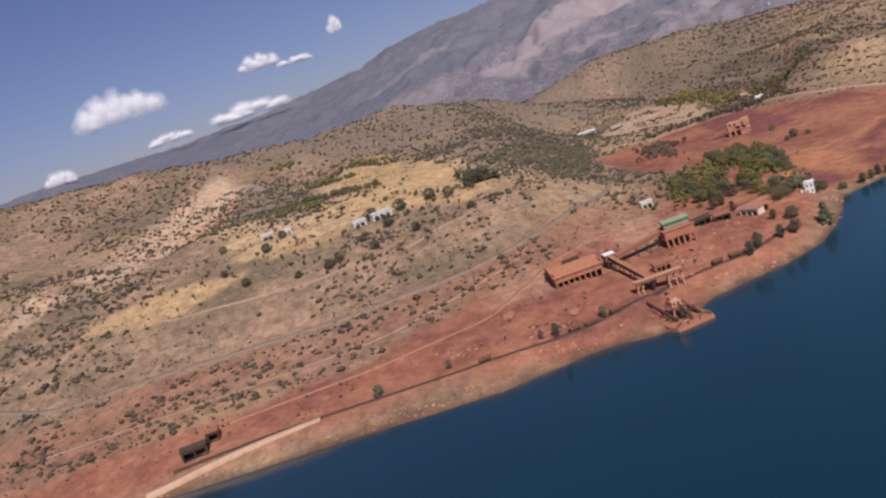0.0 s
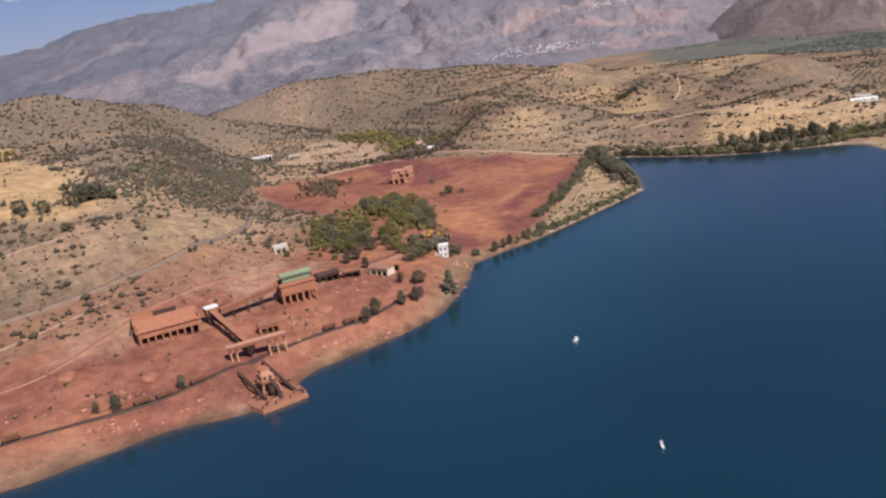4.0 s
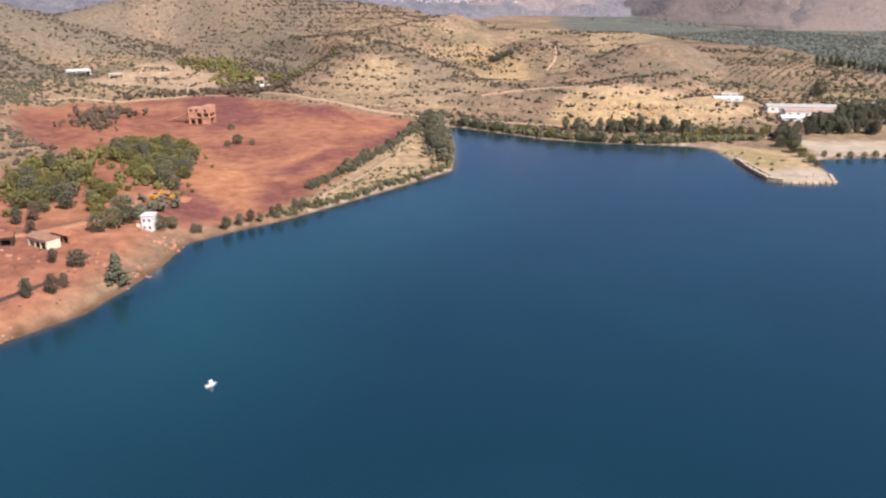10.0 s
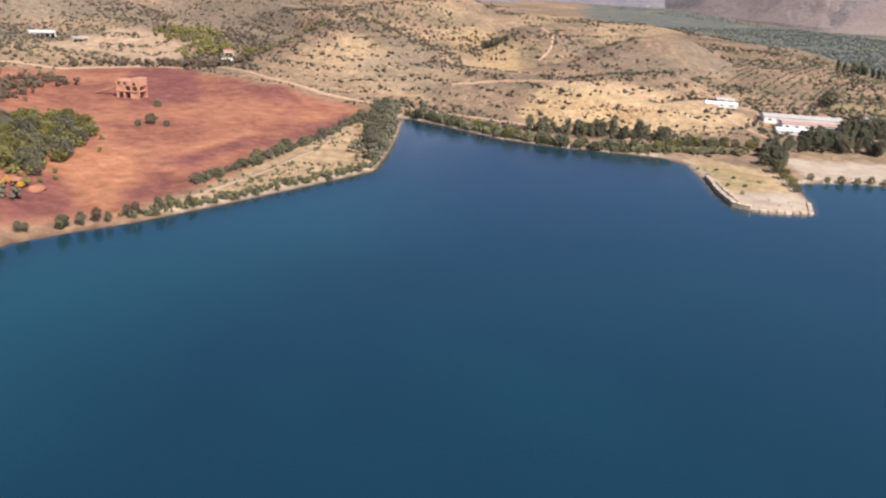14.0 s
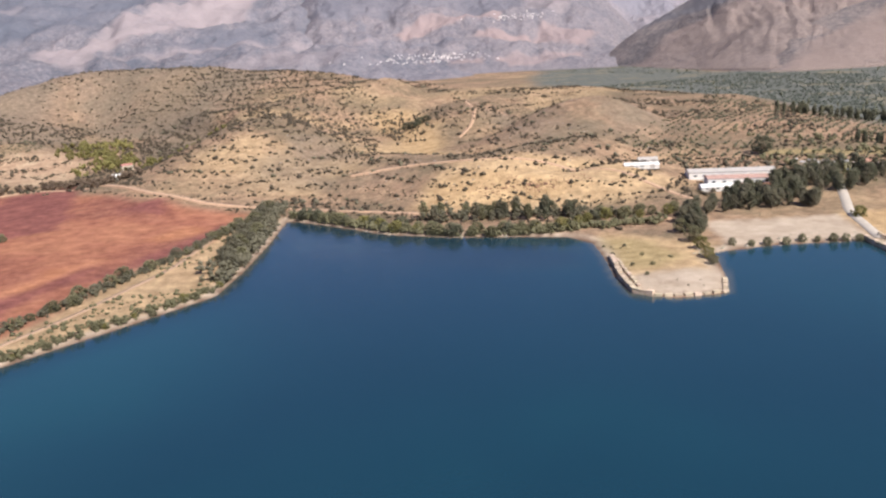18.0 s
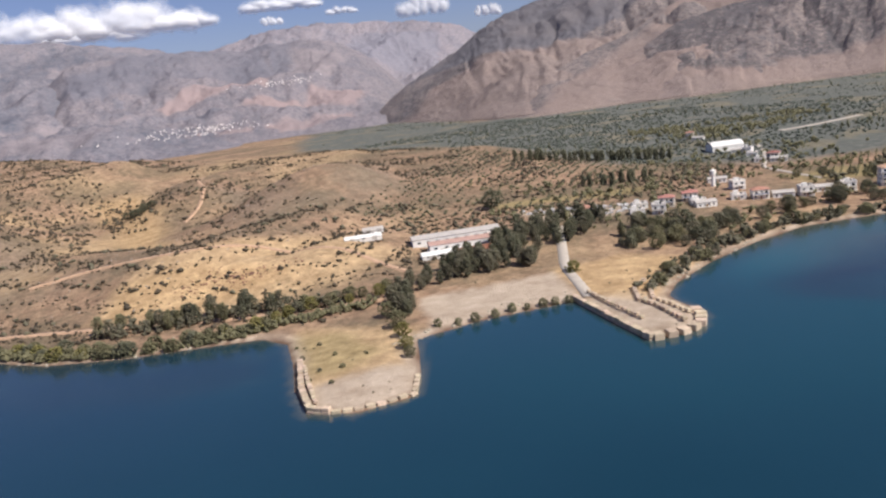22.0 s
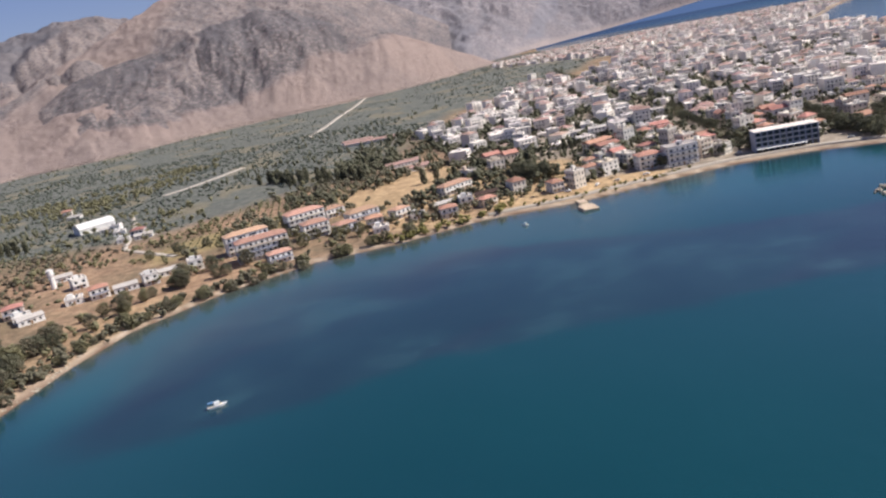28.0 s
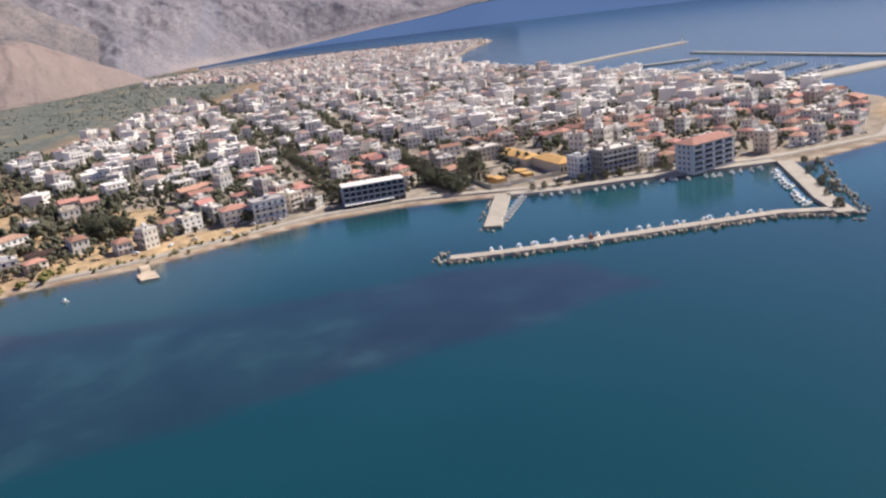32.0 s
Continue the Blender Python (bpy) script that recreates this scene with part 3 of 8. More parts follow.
    maquis = np.maximum(maquis, 0.55 * zone(x, y, [(700, 740), (860, 720), (960, 800), (960, 960), (800, 960), (760, 900)], 25) * smooth(-0.35, 0.25, fbm(x, y, 60, 3, 84)))
    maquis = np.maximum(maquis, 0.55 * zone(x, y, [(470, 760), (560, 700), (650, 720), (660, 800), (600, 900), (520, 860)], 20) * smooth(-0.3, 0.3, fbm(x, y, 50, 3, 85)))
    bare = np.maximum(zone(x, y, [(-316, 682), (-303, 762), (-293, 900), (-248, 991), (-209, 941), (-221, 854), (-262, 787), (-245, 623), (-270, 592)], 9), 0.75 * zone(x, y, YARD, 10))
    bare = np.maximum(bare, 0.42 * zone(x, y, [(60, 433), (83, 456), (118, 494), (142, 478), (128, 436), (87, 416), (50, 402), (0, 400), (10, 425)], 7) * smooth(-0.5, 0.2, fbm(x, y, 24, 3, 97)))
    bare = np.maximum(bare, 0.9 * zone(x, y, [(-348, 597), (-334, 633), (-306, 616), (-313, 575), (-334, 563)], 5))
    wet = smooth(3.0, 0.5, SD)
    rgb = lambda *c: np.stack(c, -1).reshape(-1, 3)
    return [("zone", rgb(red, plain_z * (1 - town), pale)), ("kind", rgb(dry, town * (1 - smooth(8, 2, SD)), wet)), ("ore", rgb(ore, iron, lawn)), ("farm", rgb(gold, maquis * (1 - gold), bare))]


ground = tagged(sheet("ground", XS, YS, GZ, EARTH, paint_ground()), "dry hills, red mining earth, olive plain and shore", "ground", kind="structure")

WX, WY = spaced(-4200, -170, 1060, 5400, 5.0, 1.09), spaced(-4600, -240, 660, 1400, 5.0, 1.09)
wx, wy = np.meshgrid(WX, WY)
wsd = -shore_distance(wx, wy)
shallow = np.clip(smooth(3.5, 0, wsd), 0, 1) * 0.35 * smooth(250, 420, wx) + np.clip(smooth(3, 0, wsd), 0, 1) * 0.3
shallow = np.clip(shallow + 0.42 * np.maximum(smooth(36, 4, wsd + 6 * fbm(wx, wy, 40, 3, 35)), 0.5 * smooth(105, 30, wsd + 30 * fbm(wx, wy, 70, 3, 39))) * smooth(760, 860, wx) * smooth(1060, 1030, wx) * smooth(60, 140, wy), 0, 1)
WEED = [(735, 365), (752, 275), (781, 225), (800, 170), (816, 89), (836, 13), (842, -50), (880, -20), (900, 40), (895, 110), (915, 180), (935, 255), (905, 318), (860, 352), (800, 362)]
ragged = 16 * fbm(wx, wy, 90, 4, 36)
# the last zone only darkens the water along the bay's edge
weed = np.clip(zone(wx + ragged, wy - ragged, WEED, 5) * (0.72 + 0.28 * smooth(-0.25, 0.15, fbm(wx + wy, (wy - wx) * 0.4, 70, 4, 37))) * smooth(20, 65, wsd + 14 * fbm(wx, wy, 60, 3, 34)) + 0.55 * zone(wx, wy, [(448, 566), (481, 506), (549, 463), (578, 485), (560, 520), (505, 575), (470, 645)], 14), 0, 1)
teal = smooth(560, 740, wx - 0.6 * wy + 100) * (1 - 0.6 * smooth(900, 980, wx)) * 0.95
teal = np.clip(teal + 0.25 * smooth(0.0, 0.8, fbm(wx, wy, 160, 3, 31)) * smooth(300, 600, wx), 0, 1)
shelf = smooth(130, 30, wsd) * smooth(80, 200, wx) * smooth(450, 340, wx) * 0.42 + 0.12 * smooth(0.1, 0.8, fbm(wx, wy, 110, 4, 33))
shelf = np.clip(shelf * smooth(0, 25, wsd) + 0.25 * smooth(120, 40, wsd) * smooth(480, 640, wx) * smooth(900, 780, wx), 0, 1)
shelf = np.clip(shelf + 0.75 * smooth(125, 30, wsd + 25 * fbm(wx, wy, 80, 3, 38)) * smooth(6, 20, wsd) * smooth(730, 810, wx) * smooth(1060, 1000, wx), 0, 1)
sea = sheet("water", WX, WY, np.zeros(wx.shape), WATER, [("bed", np.stack([shallow, np.clip(teal, 0, 1), weed], -1).reshape(-1, 3)), ("shelf", np.repeat(shelf.reshape(-1, 1), 3, 1))])
tagged(sea, "calm deep blue sea with teal shallows and dark weed", "sea", kind="structure")


def mountain(name, centre, az, foot, crest, top, mat, label, rise=1.25, ravine=0.16, seed=40, crag=1.0, scree=(), woods_and_shade=(), fields=(), bushes=(), base=None, gullies=0.055, spread=62):
    """A massif seen from the plain: foot and crest distances and crest heights by compass direction."""
    a = np.linspace(az[0], az[-1], 560)
    k = np.linspace(0, 1.3, 150)
    f, c, h = (np.interp(a, az, v) for v in (foot, crest, top))
    # round the corners of the tables
    for _ in range(10):
        for v in (f, c, h):
            v[1:-1] = (v[:-2] + 2 * v[1:-1] + v[2:]) / 4
    A, K = np.meshgrid(a, k)
    r = f + (c - f) * K
    x, y = centre[0] + r * np.sin(np.radians(A)), centre[1] + r * np.cos(np.radians(A))
    prof = np.where(K < 1, np.clip(K, 0, 1) ** rise, 1 - (K - 1) * 0.9)
    n1 = 1 - np.abs(fbm(x, y, 520, 5, seed)) * 2
    n2 = fbm(x, y, 170, 5, seed + 3)
    body = np.sin(np.clip(K, 0, 1) * np.pi) ** 0.8
    # gullies run down the slope and branch upwards
    run = np.abs(fbm(A * spread + 60 * fbm(x, y, 300, 3, seed + 8), K * 330, 190, 4, seed + 9))
    deep = np.abs(fbm(A * spread * 0.55 + 90 * fbm(x, y, 420, 3, seed + 12), K * 150, 210, 3, seed + 13))
    z = h * (prof + body * ravine * (n1 - 0.35) + 0.05 * crag * n2 * smooth(0, 0.25, K) * smooth(1.25, 0.8, K) + gullies * body * (np.minimum(run, 0.5) - 0.25 + 1.3 * (np.minimum(deep, 0.45) - 0.25)))
    z = z + 0.018 * h * fbm(x, y, 60, 4, seed + 5) * smooth(0, 0.2, K) + 0.010 * h * fbm(x, y, 22, 3, seed + 6) * smooth(0, 0.2, K)
    z = np.where(K < 0.02, -8, z + 6) if base is None else np.interp(A, az, base) * (1 - np.clip(K, 0, 1)) + z * smooth(0, 0.15, K)
    i = np.arange(z.size).reshape(z.shape)
    faces = np.stack([i[:-1, :-1], i[1:, :-1], i[1:, 1:], i[:-1, 1:]], -1).reshape(-1, 4)

    def patches(polys):
        out = np.zeros(A.shape)
        for fac, soft, pts in polys:
            out = np.maximum(out, fac * (0.72 + 0.28 * smooth(-0.45, 0.25, fbm(x, y, 210, 5, seed + 21))) * zone(A * 20, K * 400, [(u * 20, v * 400) for u, v in pts], soft))
        return out

    # the second channel holds woods together with painted cloud shade
    cover = np.stack([patches(scree), patches(woods_and_shade), patches(fields)], -1).reshape(-1, 3)
    gully = np.clip(smooth(0.14, 0.0, run) * 0.5 + smooth(0.10, 0.0, deep) * 0.45 + 0.15 * smooth(0.1, 0.6, n2), 0, 1) * smooth(0.04, 0.2, K)
    thick = np.clip(0.25 + patches(bushes) + 0.25 * gully, 0, 1)
    triple = lambda v: np.repeat(v.reshape(-1, 1), 3, 1)
    ob = mesh_object(name, np.stack([x, y, z], -1).reshape(-1, 3), faces, mat, [("cover", cover), ("gully", triple(gully)), ("bushes", triple(thick))])
    return tagged(ob, label, "mountain", kind="structure")


def crest(el, dist, eye=112):
    return [eye + math.tan(radians(e)) * d for e, d in zip(el, dist)]


d1 = [4800] * 18
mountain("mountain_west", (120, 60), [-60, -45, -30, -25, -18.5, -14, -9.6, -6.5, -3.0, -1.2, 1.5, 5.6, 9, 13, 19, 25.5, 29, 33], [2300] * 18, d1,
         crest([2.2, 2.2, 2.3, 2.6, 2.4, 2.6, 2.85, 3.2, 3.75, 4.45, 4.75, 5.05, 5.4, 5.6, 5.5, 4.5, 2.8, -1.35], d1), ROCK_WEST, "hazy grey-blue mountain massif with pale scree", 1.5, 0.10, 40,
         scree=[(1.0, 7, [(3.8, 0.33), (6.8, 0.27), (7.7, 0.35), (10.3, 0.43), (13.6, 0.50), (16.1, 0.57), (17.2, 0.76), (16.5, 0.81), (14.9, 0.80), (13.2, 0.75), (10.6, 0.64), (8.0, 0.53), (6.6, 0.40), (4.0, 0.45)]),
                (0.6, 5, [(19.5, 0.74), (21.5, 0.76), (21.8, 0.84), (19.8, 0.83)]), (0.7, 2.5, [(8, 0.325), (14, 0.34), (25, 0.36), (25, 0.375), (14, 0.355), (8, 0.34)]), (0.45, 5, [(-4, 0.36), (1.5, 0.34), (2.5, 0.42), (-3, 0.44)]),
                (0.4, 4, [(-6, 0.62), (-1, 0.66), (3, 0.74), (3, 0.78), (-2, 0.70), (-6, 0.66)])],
         # dark patches: wooded slopes, and cloud shade put into the colour
         woods_and_shade=[(0.85, 12, [(-30, 0.30), (-8, 0.44), (2, 0.50), (6, 0.56), (10, 0.72), (13, 0.86), (16, 0.92), (14, 1.1), (-5, 1.1), (-30, 1.1)]), (0.55, 12, [(9, 0.30), (14, 0.42), (17, 0.50), (20, 0.46), (18, 0.37), (10, 0.36)]),
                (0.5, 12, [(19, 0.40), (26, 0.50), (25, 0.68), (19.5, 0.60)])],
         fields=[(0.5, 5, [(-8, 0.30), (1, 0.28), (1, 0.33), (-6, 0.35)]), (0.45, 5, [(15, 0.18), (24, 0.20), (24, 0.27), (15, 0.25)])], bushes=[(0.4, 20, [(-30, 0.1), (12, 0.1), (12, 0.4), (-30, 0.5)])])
d3 = [3700] * 11
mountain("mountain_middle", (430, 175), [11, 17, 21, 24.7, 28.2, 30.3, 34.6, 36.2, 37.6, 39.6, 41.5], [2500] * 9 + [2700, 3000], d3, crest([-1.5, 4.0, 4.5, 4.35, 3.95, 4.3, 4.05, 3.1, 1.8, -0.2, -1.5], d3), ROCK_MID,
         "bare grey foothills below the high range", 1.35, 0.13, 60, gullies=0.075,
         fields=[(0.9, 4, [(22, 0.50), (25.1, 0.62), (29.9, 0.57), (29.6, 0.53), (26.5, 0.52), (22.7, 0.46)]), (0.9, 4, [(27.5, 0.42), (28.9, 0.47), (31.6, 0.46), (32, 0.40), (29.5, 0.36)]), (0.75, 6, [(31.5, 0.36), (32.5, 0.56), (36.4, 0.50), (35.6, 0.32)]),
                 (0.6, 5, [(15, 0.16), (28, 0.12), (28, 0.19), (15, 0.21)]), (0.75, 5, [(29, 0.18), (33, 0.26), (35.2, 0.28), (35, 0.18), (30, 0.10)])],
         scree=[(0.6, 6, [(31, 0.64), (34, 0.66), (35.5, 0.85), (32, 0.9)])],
         woods_and_shade=[(0.7, 6, [(20, 0.36), (27, 0.33), (26.5, 0.40), (22, 0.43)]), (0.7, 8, [(17, 0.62), (23, 0.68), (29, 0.66), (30.5, 0.70), (29.5, 0.86), (31, 1.05), (26, 1.1), (17, 0.9)]), (0.6, 4, [(30.2, 0.74), (31.2, 0.74), (31.6, 1.0), (30.0, 1.0)])])
d4 = [4500] * 10
# crest raised to the outline of the pale cloud cap above the peaks
mountain("mountain_far", (430, 175), [19, 22, 26, 29, 32, 34.4, 37.5, 40, 43, 47], [3500] * 10, d4, crest([-1.3, 3.6, 4.2, 4.95, 5.2, 5.1, 4.95, 4.7, 4.1, 2.0], d4), ROCK_FAR, "pale far mountain with crest shaped as its cloud cap", 1.1, 0.1, 80,
         woods_and_shade=[(0.8, 8, [(35, 0.5), (42, 0.5), (42, 0.85), (36, 0.9)])])
EAST = (490, 165)
FOOT_AZ = [35, 36, 38, 40, 43, 46, 49, 53, 57, 61, 65, 69, 73, 77, 80, 83, 86]
FOOT_D = [2680, 2550, 2350, 2150, 1930, 1850, 1850, 1930, 1900, 1950, 2050, 2100, 2150, 2230, 2350, 2680, 2950]


def east_range(name, az, el, dist, label, lift=0, **more):
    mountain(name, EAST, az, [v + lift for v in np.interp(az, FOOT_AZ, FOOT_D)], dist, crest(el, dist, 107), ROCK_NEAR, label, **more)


# the long crest behind with cloud shade painted dark on it, the pale dome before it, and the shrubby spur above the
# plain
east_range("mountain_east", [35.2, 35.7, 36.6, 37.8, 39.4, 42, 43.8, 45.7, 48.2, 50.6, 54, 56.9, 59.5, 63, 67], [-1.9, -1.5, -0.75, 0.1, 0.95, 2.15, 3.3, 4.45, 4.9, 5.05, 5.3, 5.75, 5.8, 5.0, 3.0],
           [2760, 2770, 2800, 2860, 2960, 3100, 3200, 3300, 3400, 3450, 3500, 3500, 3500, 3500, 3500], "limestone mountain above a gorge, cloud shade painted on its crest", rise=1.05, ravine=0.10, seed=70, gullies=0.07, spread=95,
           # the crest's cloud shade, painted as a dark patch
           woods_and_shade=[(1.0, 5, [(38, 0.95), (40, 0.86), (42.0, 0.68), (43.5, 0.56), (46, 0.50), (50, 0.52), (54, 0.62), (57, 0.80), (58, 1.3), (38, 1.3)])],
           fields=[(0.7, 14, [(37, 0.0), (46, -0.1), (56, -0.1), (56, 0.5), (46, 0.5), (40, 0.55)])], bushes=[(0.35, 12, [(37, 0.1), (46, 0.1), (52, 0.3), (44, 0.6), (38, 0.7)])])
east_range("mountain_dome", [45.5, 47.3, 51, 53, 55, 57.3, 58.7, 61, 63.3, 66, 70, 74, 78, 82], [-2.3, -0.5, 0.9, 1.55, 2.35, 3.5, 4.0, 5.1, 6.1, 6.6, 6.4, 5.5, 3.5, 1.0],
           [2050, 2200, 2400, 2480, 2600, 2750, 2850, 3000, 3100, 3200, 3300, 3400, 3500, 3600], "rounded pale mountain dome with sparse shrubs", rise=0.92, ravine=0.07, seed=75, gullies=0.045, crag=0.6,
           fields=[(0.85, 20, [(45, -0.1), (60, -0.1), (60, 0.3), (66, 1.2), (60, 1.2), (55, 0.9), (49, 0.6)])], bushes=[(0.30, 14, [(46, 0.2), (60, 0.2), (62, 0.5), (52, 0.7)])], woods_and_shade=[(0.5, 6, [(54, 0.62), (59, 0.70), (59, 0.76), (54, 0.70)])])
east_range("mountain_spur", [50, 53, 55, 57.4, 60.6, 62.7, 65.6, 66.6, 68.2, 69.8, 71.8, 73.4, 75.2, 77, 78.8, 80.6, 83.4, 85.2], [-2.5, -0.9, 0.9, 2.2, 2.8, 3.05, 3.75, 4.15, 4.15, 4.5, 4.15, 3.1, 2.3, 1.75, 1.05, 0.1, -1.3, -2.3],
           [2150, 2300, 2400, 2480, 2560, 2600, 2620, 2620, 2620, 2620, 2620, 2600, 2580, 2560, 2560, 2580, 2800, 2980], "shrub-dotted limestone spur above the olive plain", rise=0.95, ravine=0.10, seed=78, gullies=0.085, spread=110,
           fields=[(0.9, 12, [(50, -0.1), (57, -0.1), (64, -0.1), (86, -0.1), (86, 1.2), (80, 1.2), (76, 0.62), (73, 0.45), (70, 0.20), (62, 0.16), (56, 0.30), (50, 0.3)])],
           woods_and_shade=[(0.4, 10, [(65.6, 0.78), (67, 0.66), (69.5, 0.60), (72.5, 0.74), (74.5, 1.0), (74, 1.2), (65, 1.2)]), (0.25, 10, [(60, 0.70), (63, 0.62), (63.5, 0.90), (60, 0.95)])],
           bushes=[(0.62, 14, [(54, 0.25), (60, 0.14), (66, 0.18), (71, 0.26), (75, 0.48), (75, 1.2), (66, 1.2), (57, 1.0)])])
d5 = [4000, 4300, 4500, 4600, 4700, 4760, 4780] + [4790] * 7
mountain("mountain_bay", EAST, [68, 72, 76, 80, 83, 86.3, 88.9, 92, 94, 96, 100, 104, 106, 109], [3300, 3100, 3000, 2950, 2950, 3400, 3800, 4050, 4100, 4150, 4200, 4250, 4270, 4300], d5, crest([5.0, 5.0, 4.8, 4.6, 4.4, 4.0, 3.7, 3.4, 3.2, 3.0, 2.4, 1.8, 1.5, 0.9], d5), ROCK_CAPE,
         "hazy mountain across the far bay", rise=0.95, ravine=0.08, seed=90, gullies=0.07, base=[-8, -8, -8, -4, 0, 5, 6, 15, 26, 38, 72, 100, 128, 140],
         # the second patch is a dark streak down a valley
         woods_and_shade=[(0.7, 8, [(70, 0.1), (78, 0.06), (83, 0.05), (84, 0.3), (78, 0.6), (70, 0.7)]), (0.9, 4, [(87.0, 0.12), (88.2, 0.1), (89.6, 0.35), (89.4, 0.7), (88.4, 0.7), (88.3, 0.35)])],
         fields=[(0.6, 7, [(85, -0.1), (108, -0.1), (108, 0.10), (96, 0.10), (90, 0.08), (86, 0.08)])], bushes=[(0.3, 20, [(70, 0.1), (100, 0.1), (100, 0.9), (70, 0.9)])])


def far_sea():
    """The sea's far rim, a plain glowing backdrop that closes the view between the last water and the sky."""
    a = np.radians(np.linspace(84, 150, 70))
    z = np.array([-4.0, 60.0, 150.0])
    A, Z = np.meshgrid(a, z)
    co = np.stack([582 + 4880 * np.sin(A), 84 + 4880 * np.cos(A), Z], -1).reshape(-1, 3)
    i = np.arange(A.size).reshape(A.shape)
    faces = np.stack([i[:-1, :-1], i[1:, :-1], i[1:, 1:], i[:-1, 1:]], -1).reshape(-1, 4)
    m, n, l, b = material("far_sea_haze_glow", 0.9, 0, 0.1)
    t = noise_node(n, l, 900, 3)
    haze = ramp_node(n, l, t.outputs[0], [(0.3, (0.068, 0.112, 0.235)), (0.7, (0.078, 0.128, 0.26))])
    # the haze blue glows by itself; sunlight alone would leave this wall dark
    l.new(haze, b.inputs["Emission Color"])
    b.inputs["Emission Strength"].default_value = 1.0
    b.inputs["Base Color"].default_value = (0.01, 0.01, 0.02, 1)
    tagged(mesh_object("backdrop", co, faces, m), "glowing hazy blue backdrop for the far sea", "backdrop", kind="structure")


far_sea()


# ---- builders ----
def part(name, bm, mat, parent=None, label="", smooth_faces=False):
    """Links a bmesh as one mesh object under a thing or a part."""
    me = bpy.data.meshes.new(name)
    for f in bm.faces:
        f.smooth = smooth_faces
    bm.to_mesh(me)
    bm.free()
    me.materials.append(mat)
    ob = new(name, me)
    ob.parent = parent
    return tagged(ob, label)


def thing(name, label, category, m=None, group=""):
    ob = new(name)
    ob.empty_display_size = 0.5
    if m is not None:
        ob.matrix_world = m
    return tagged(ob, label, category, group)


def box(bm, x0, x1, y0, y1, z0, z1, m=None):
    vs = [bm.verts.new(Vector((x, y, z)) if m is None else m @ Vector((x, y, z))) for z in (z0, z1) for x, y in ((x0, y0), (x1, y0), (x1, y1), (x0, y1))]
    for q in ((3, 2, 1, 0), (4, 5, 6, 7), (0, 1, 5, 4), (1, 2, 6, 5), (2, 3, 7, 6), (3, 0, 4, 7)):
        bm.faces.new([vs[i] for i in q])
    return bm


def boxes(*rows):
    bm = bmesh.new()
    for r in rows:
        box(bm, *r)
    return bm


def beam(bm, a, b, w, h):
    """A straight bar of section w x h from a to b."""
    a, b = Vector(a), Vector(b)
    d = b - a
    m = Matrix.Translation(a) @ d.to_track_quat("X", "Z").to_matrix().to_4x4()
    return box(bm, 0, d.length, -w / 2, w / 2, -h / 2, h / 2, m)


def hip_roof(bm, x0, x1, y0, y1, z, rise, over=0.4, gable=False, thick=0.25):
    x0, x1, y0, y1 = x0 - over, x1 + over, y0 - over, y1 + over
    if x1 - x0 >= y1 - y0:
        k = 0.02 if gable else min((y1 - y0) / 2, (x1 - x0) / 2 - 0.1)
        r = [(x0 + k, (y0 + y1) / 2), (x1 - k, (y0 + y1) / 2)]
        ends = ((3, 0, 0), (1, 2, 1))
        sides = ((0, 1, 1, 0), (2, 3, 0, 1))
    else:
        k = 0.02 if gable else min((x1 - x0) / 2, (y1 - y0) / 2 - 0.1)
        r = [((x0 + x1) / 2, y0 + k), ((x0 + x1) / 2, y1 - k)]
        ends = ((0, 1, 0), (2, 3, 1))
        sides = ((1, 2, 1, 0), (3, 0, 0, 1))
    low = [bm.verts.new((x, y, z)) for x, y in ((x0, y0), (x1, y0), (x1, y1), (x0, y1))]
    eave = [bm.verts.new((v.co.x, v.co.y, z + thick)) for v in low]
    top = [bm.verts.new((*p, z + thick + rise)) for p in r]
    bm.faces.new(low[::-1])
    for i in range(4):
        bm.faces.new((low[i], low[(i + 1) % 4], eave[(i + 1) % 4], eave[i]))
    for a, b, t in ends:
        bm.faces.new((eave[a], eave[b], top[t]))
    for a, b, s, t in sides:
        bm.faces.new((eave[a], eave[b], top[s], top[t]))
    return bm


def cone(bm, a, b, r0, r1, sides=6):
    a, b = Vector(a), Vector(b)
    q = (b - a).to_track_quat("Z", "Y")
    rings = []
    for p, r in ((a, r0), (b, r1)):
        rings.append([bm.verts.new(p + q @ Vector((r * math.cos(2 * math.pi * i / sides), r * math.sin(2 * math.pi * i / sides), 0))) for i in range(sides)])
    for i in range(sides):
        bm.faces.new((rings[0][i], rings[0][(i + 1) % sides], rings[1][(i + 1) % sides], rings[1][i]))
    bm.faces.new(rings[1])
    bm.faces.new(rings[0][::-1])
    return bm


def ico(level):
    bm = bmesh.new()
    bmesh.ops.create_icosphere(bm, subdivisions=level, radius=1.0)
    v = np.array([tuple(p.co) for p in bm.verts])
    f = np.array([[p.index for p in q.verts] for q in bm.faces])
    bm.free()
    return v, f


ICO1 = ico(1)
OCT = (np.array([(1, 0, 0), (-1, 0, 0), (0, 1, 0), (0, -1, 0), (0, 0, 1), (0, 0, -1)], float), np.array([(0, 2, 4), (2, 1, 4), (1, 3, 4), (3, 0, 4), (2, 0, 5), (1, 2, 5), (3, 1, 5), (0, 3, 5)]))


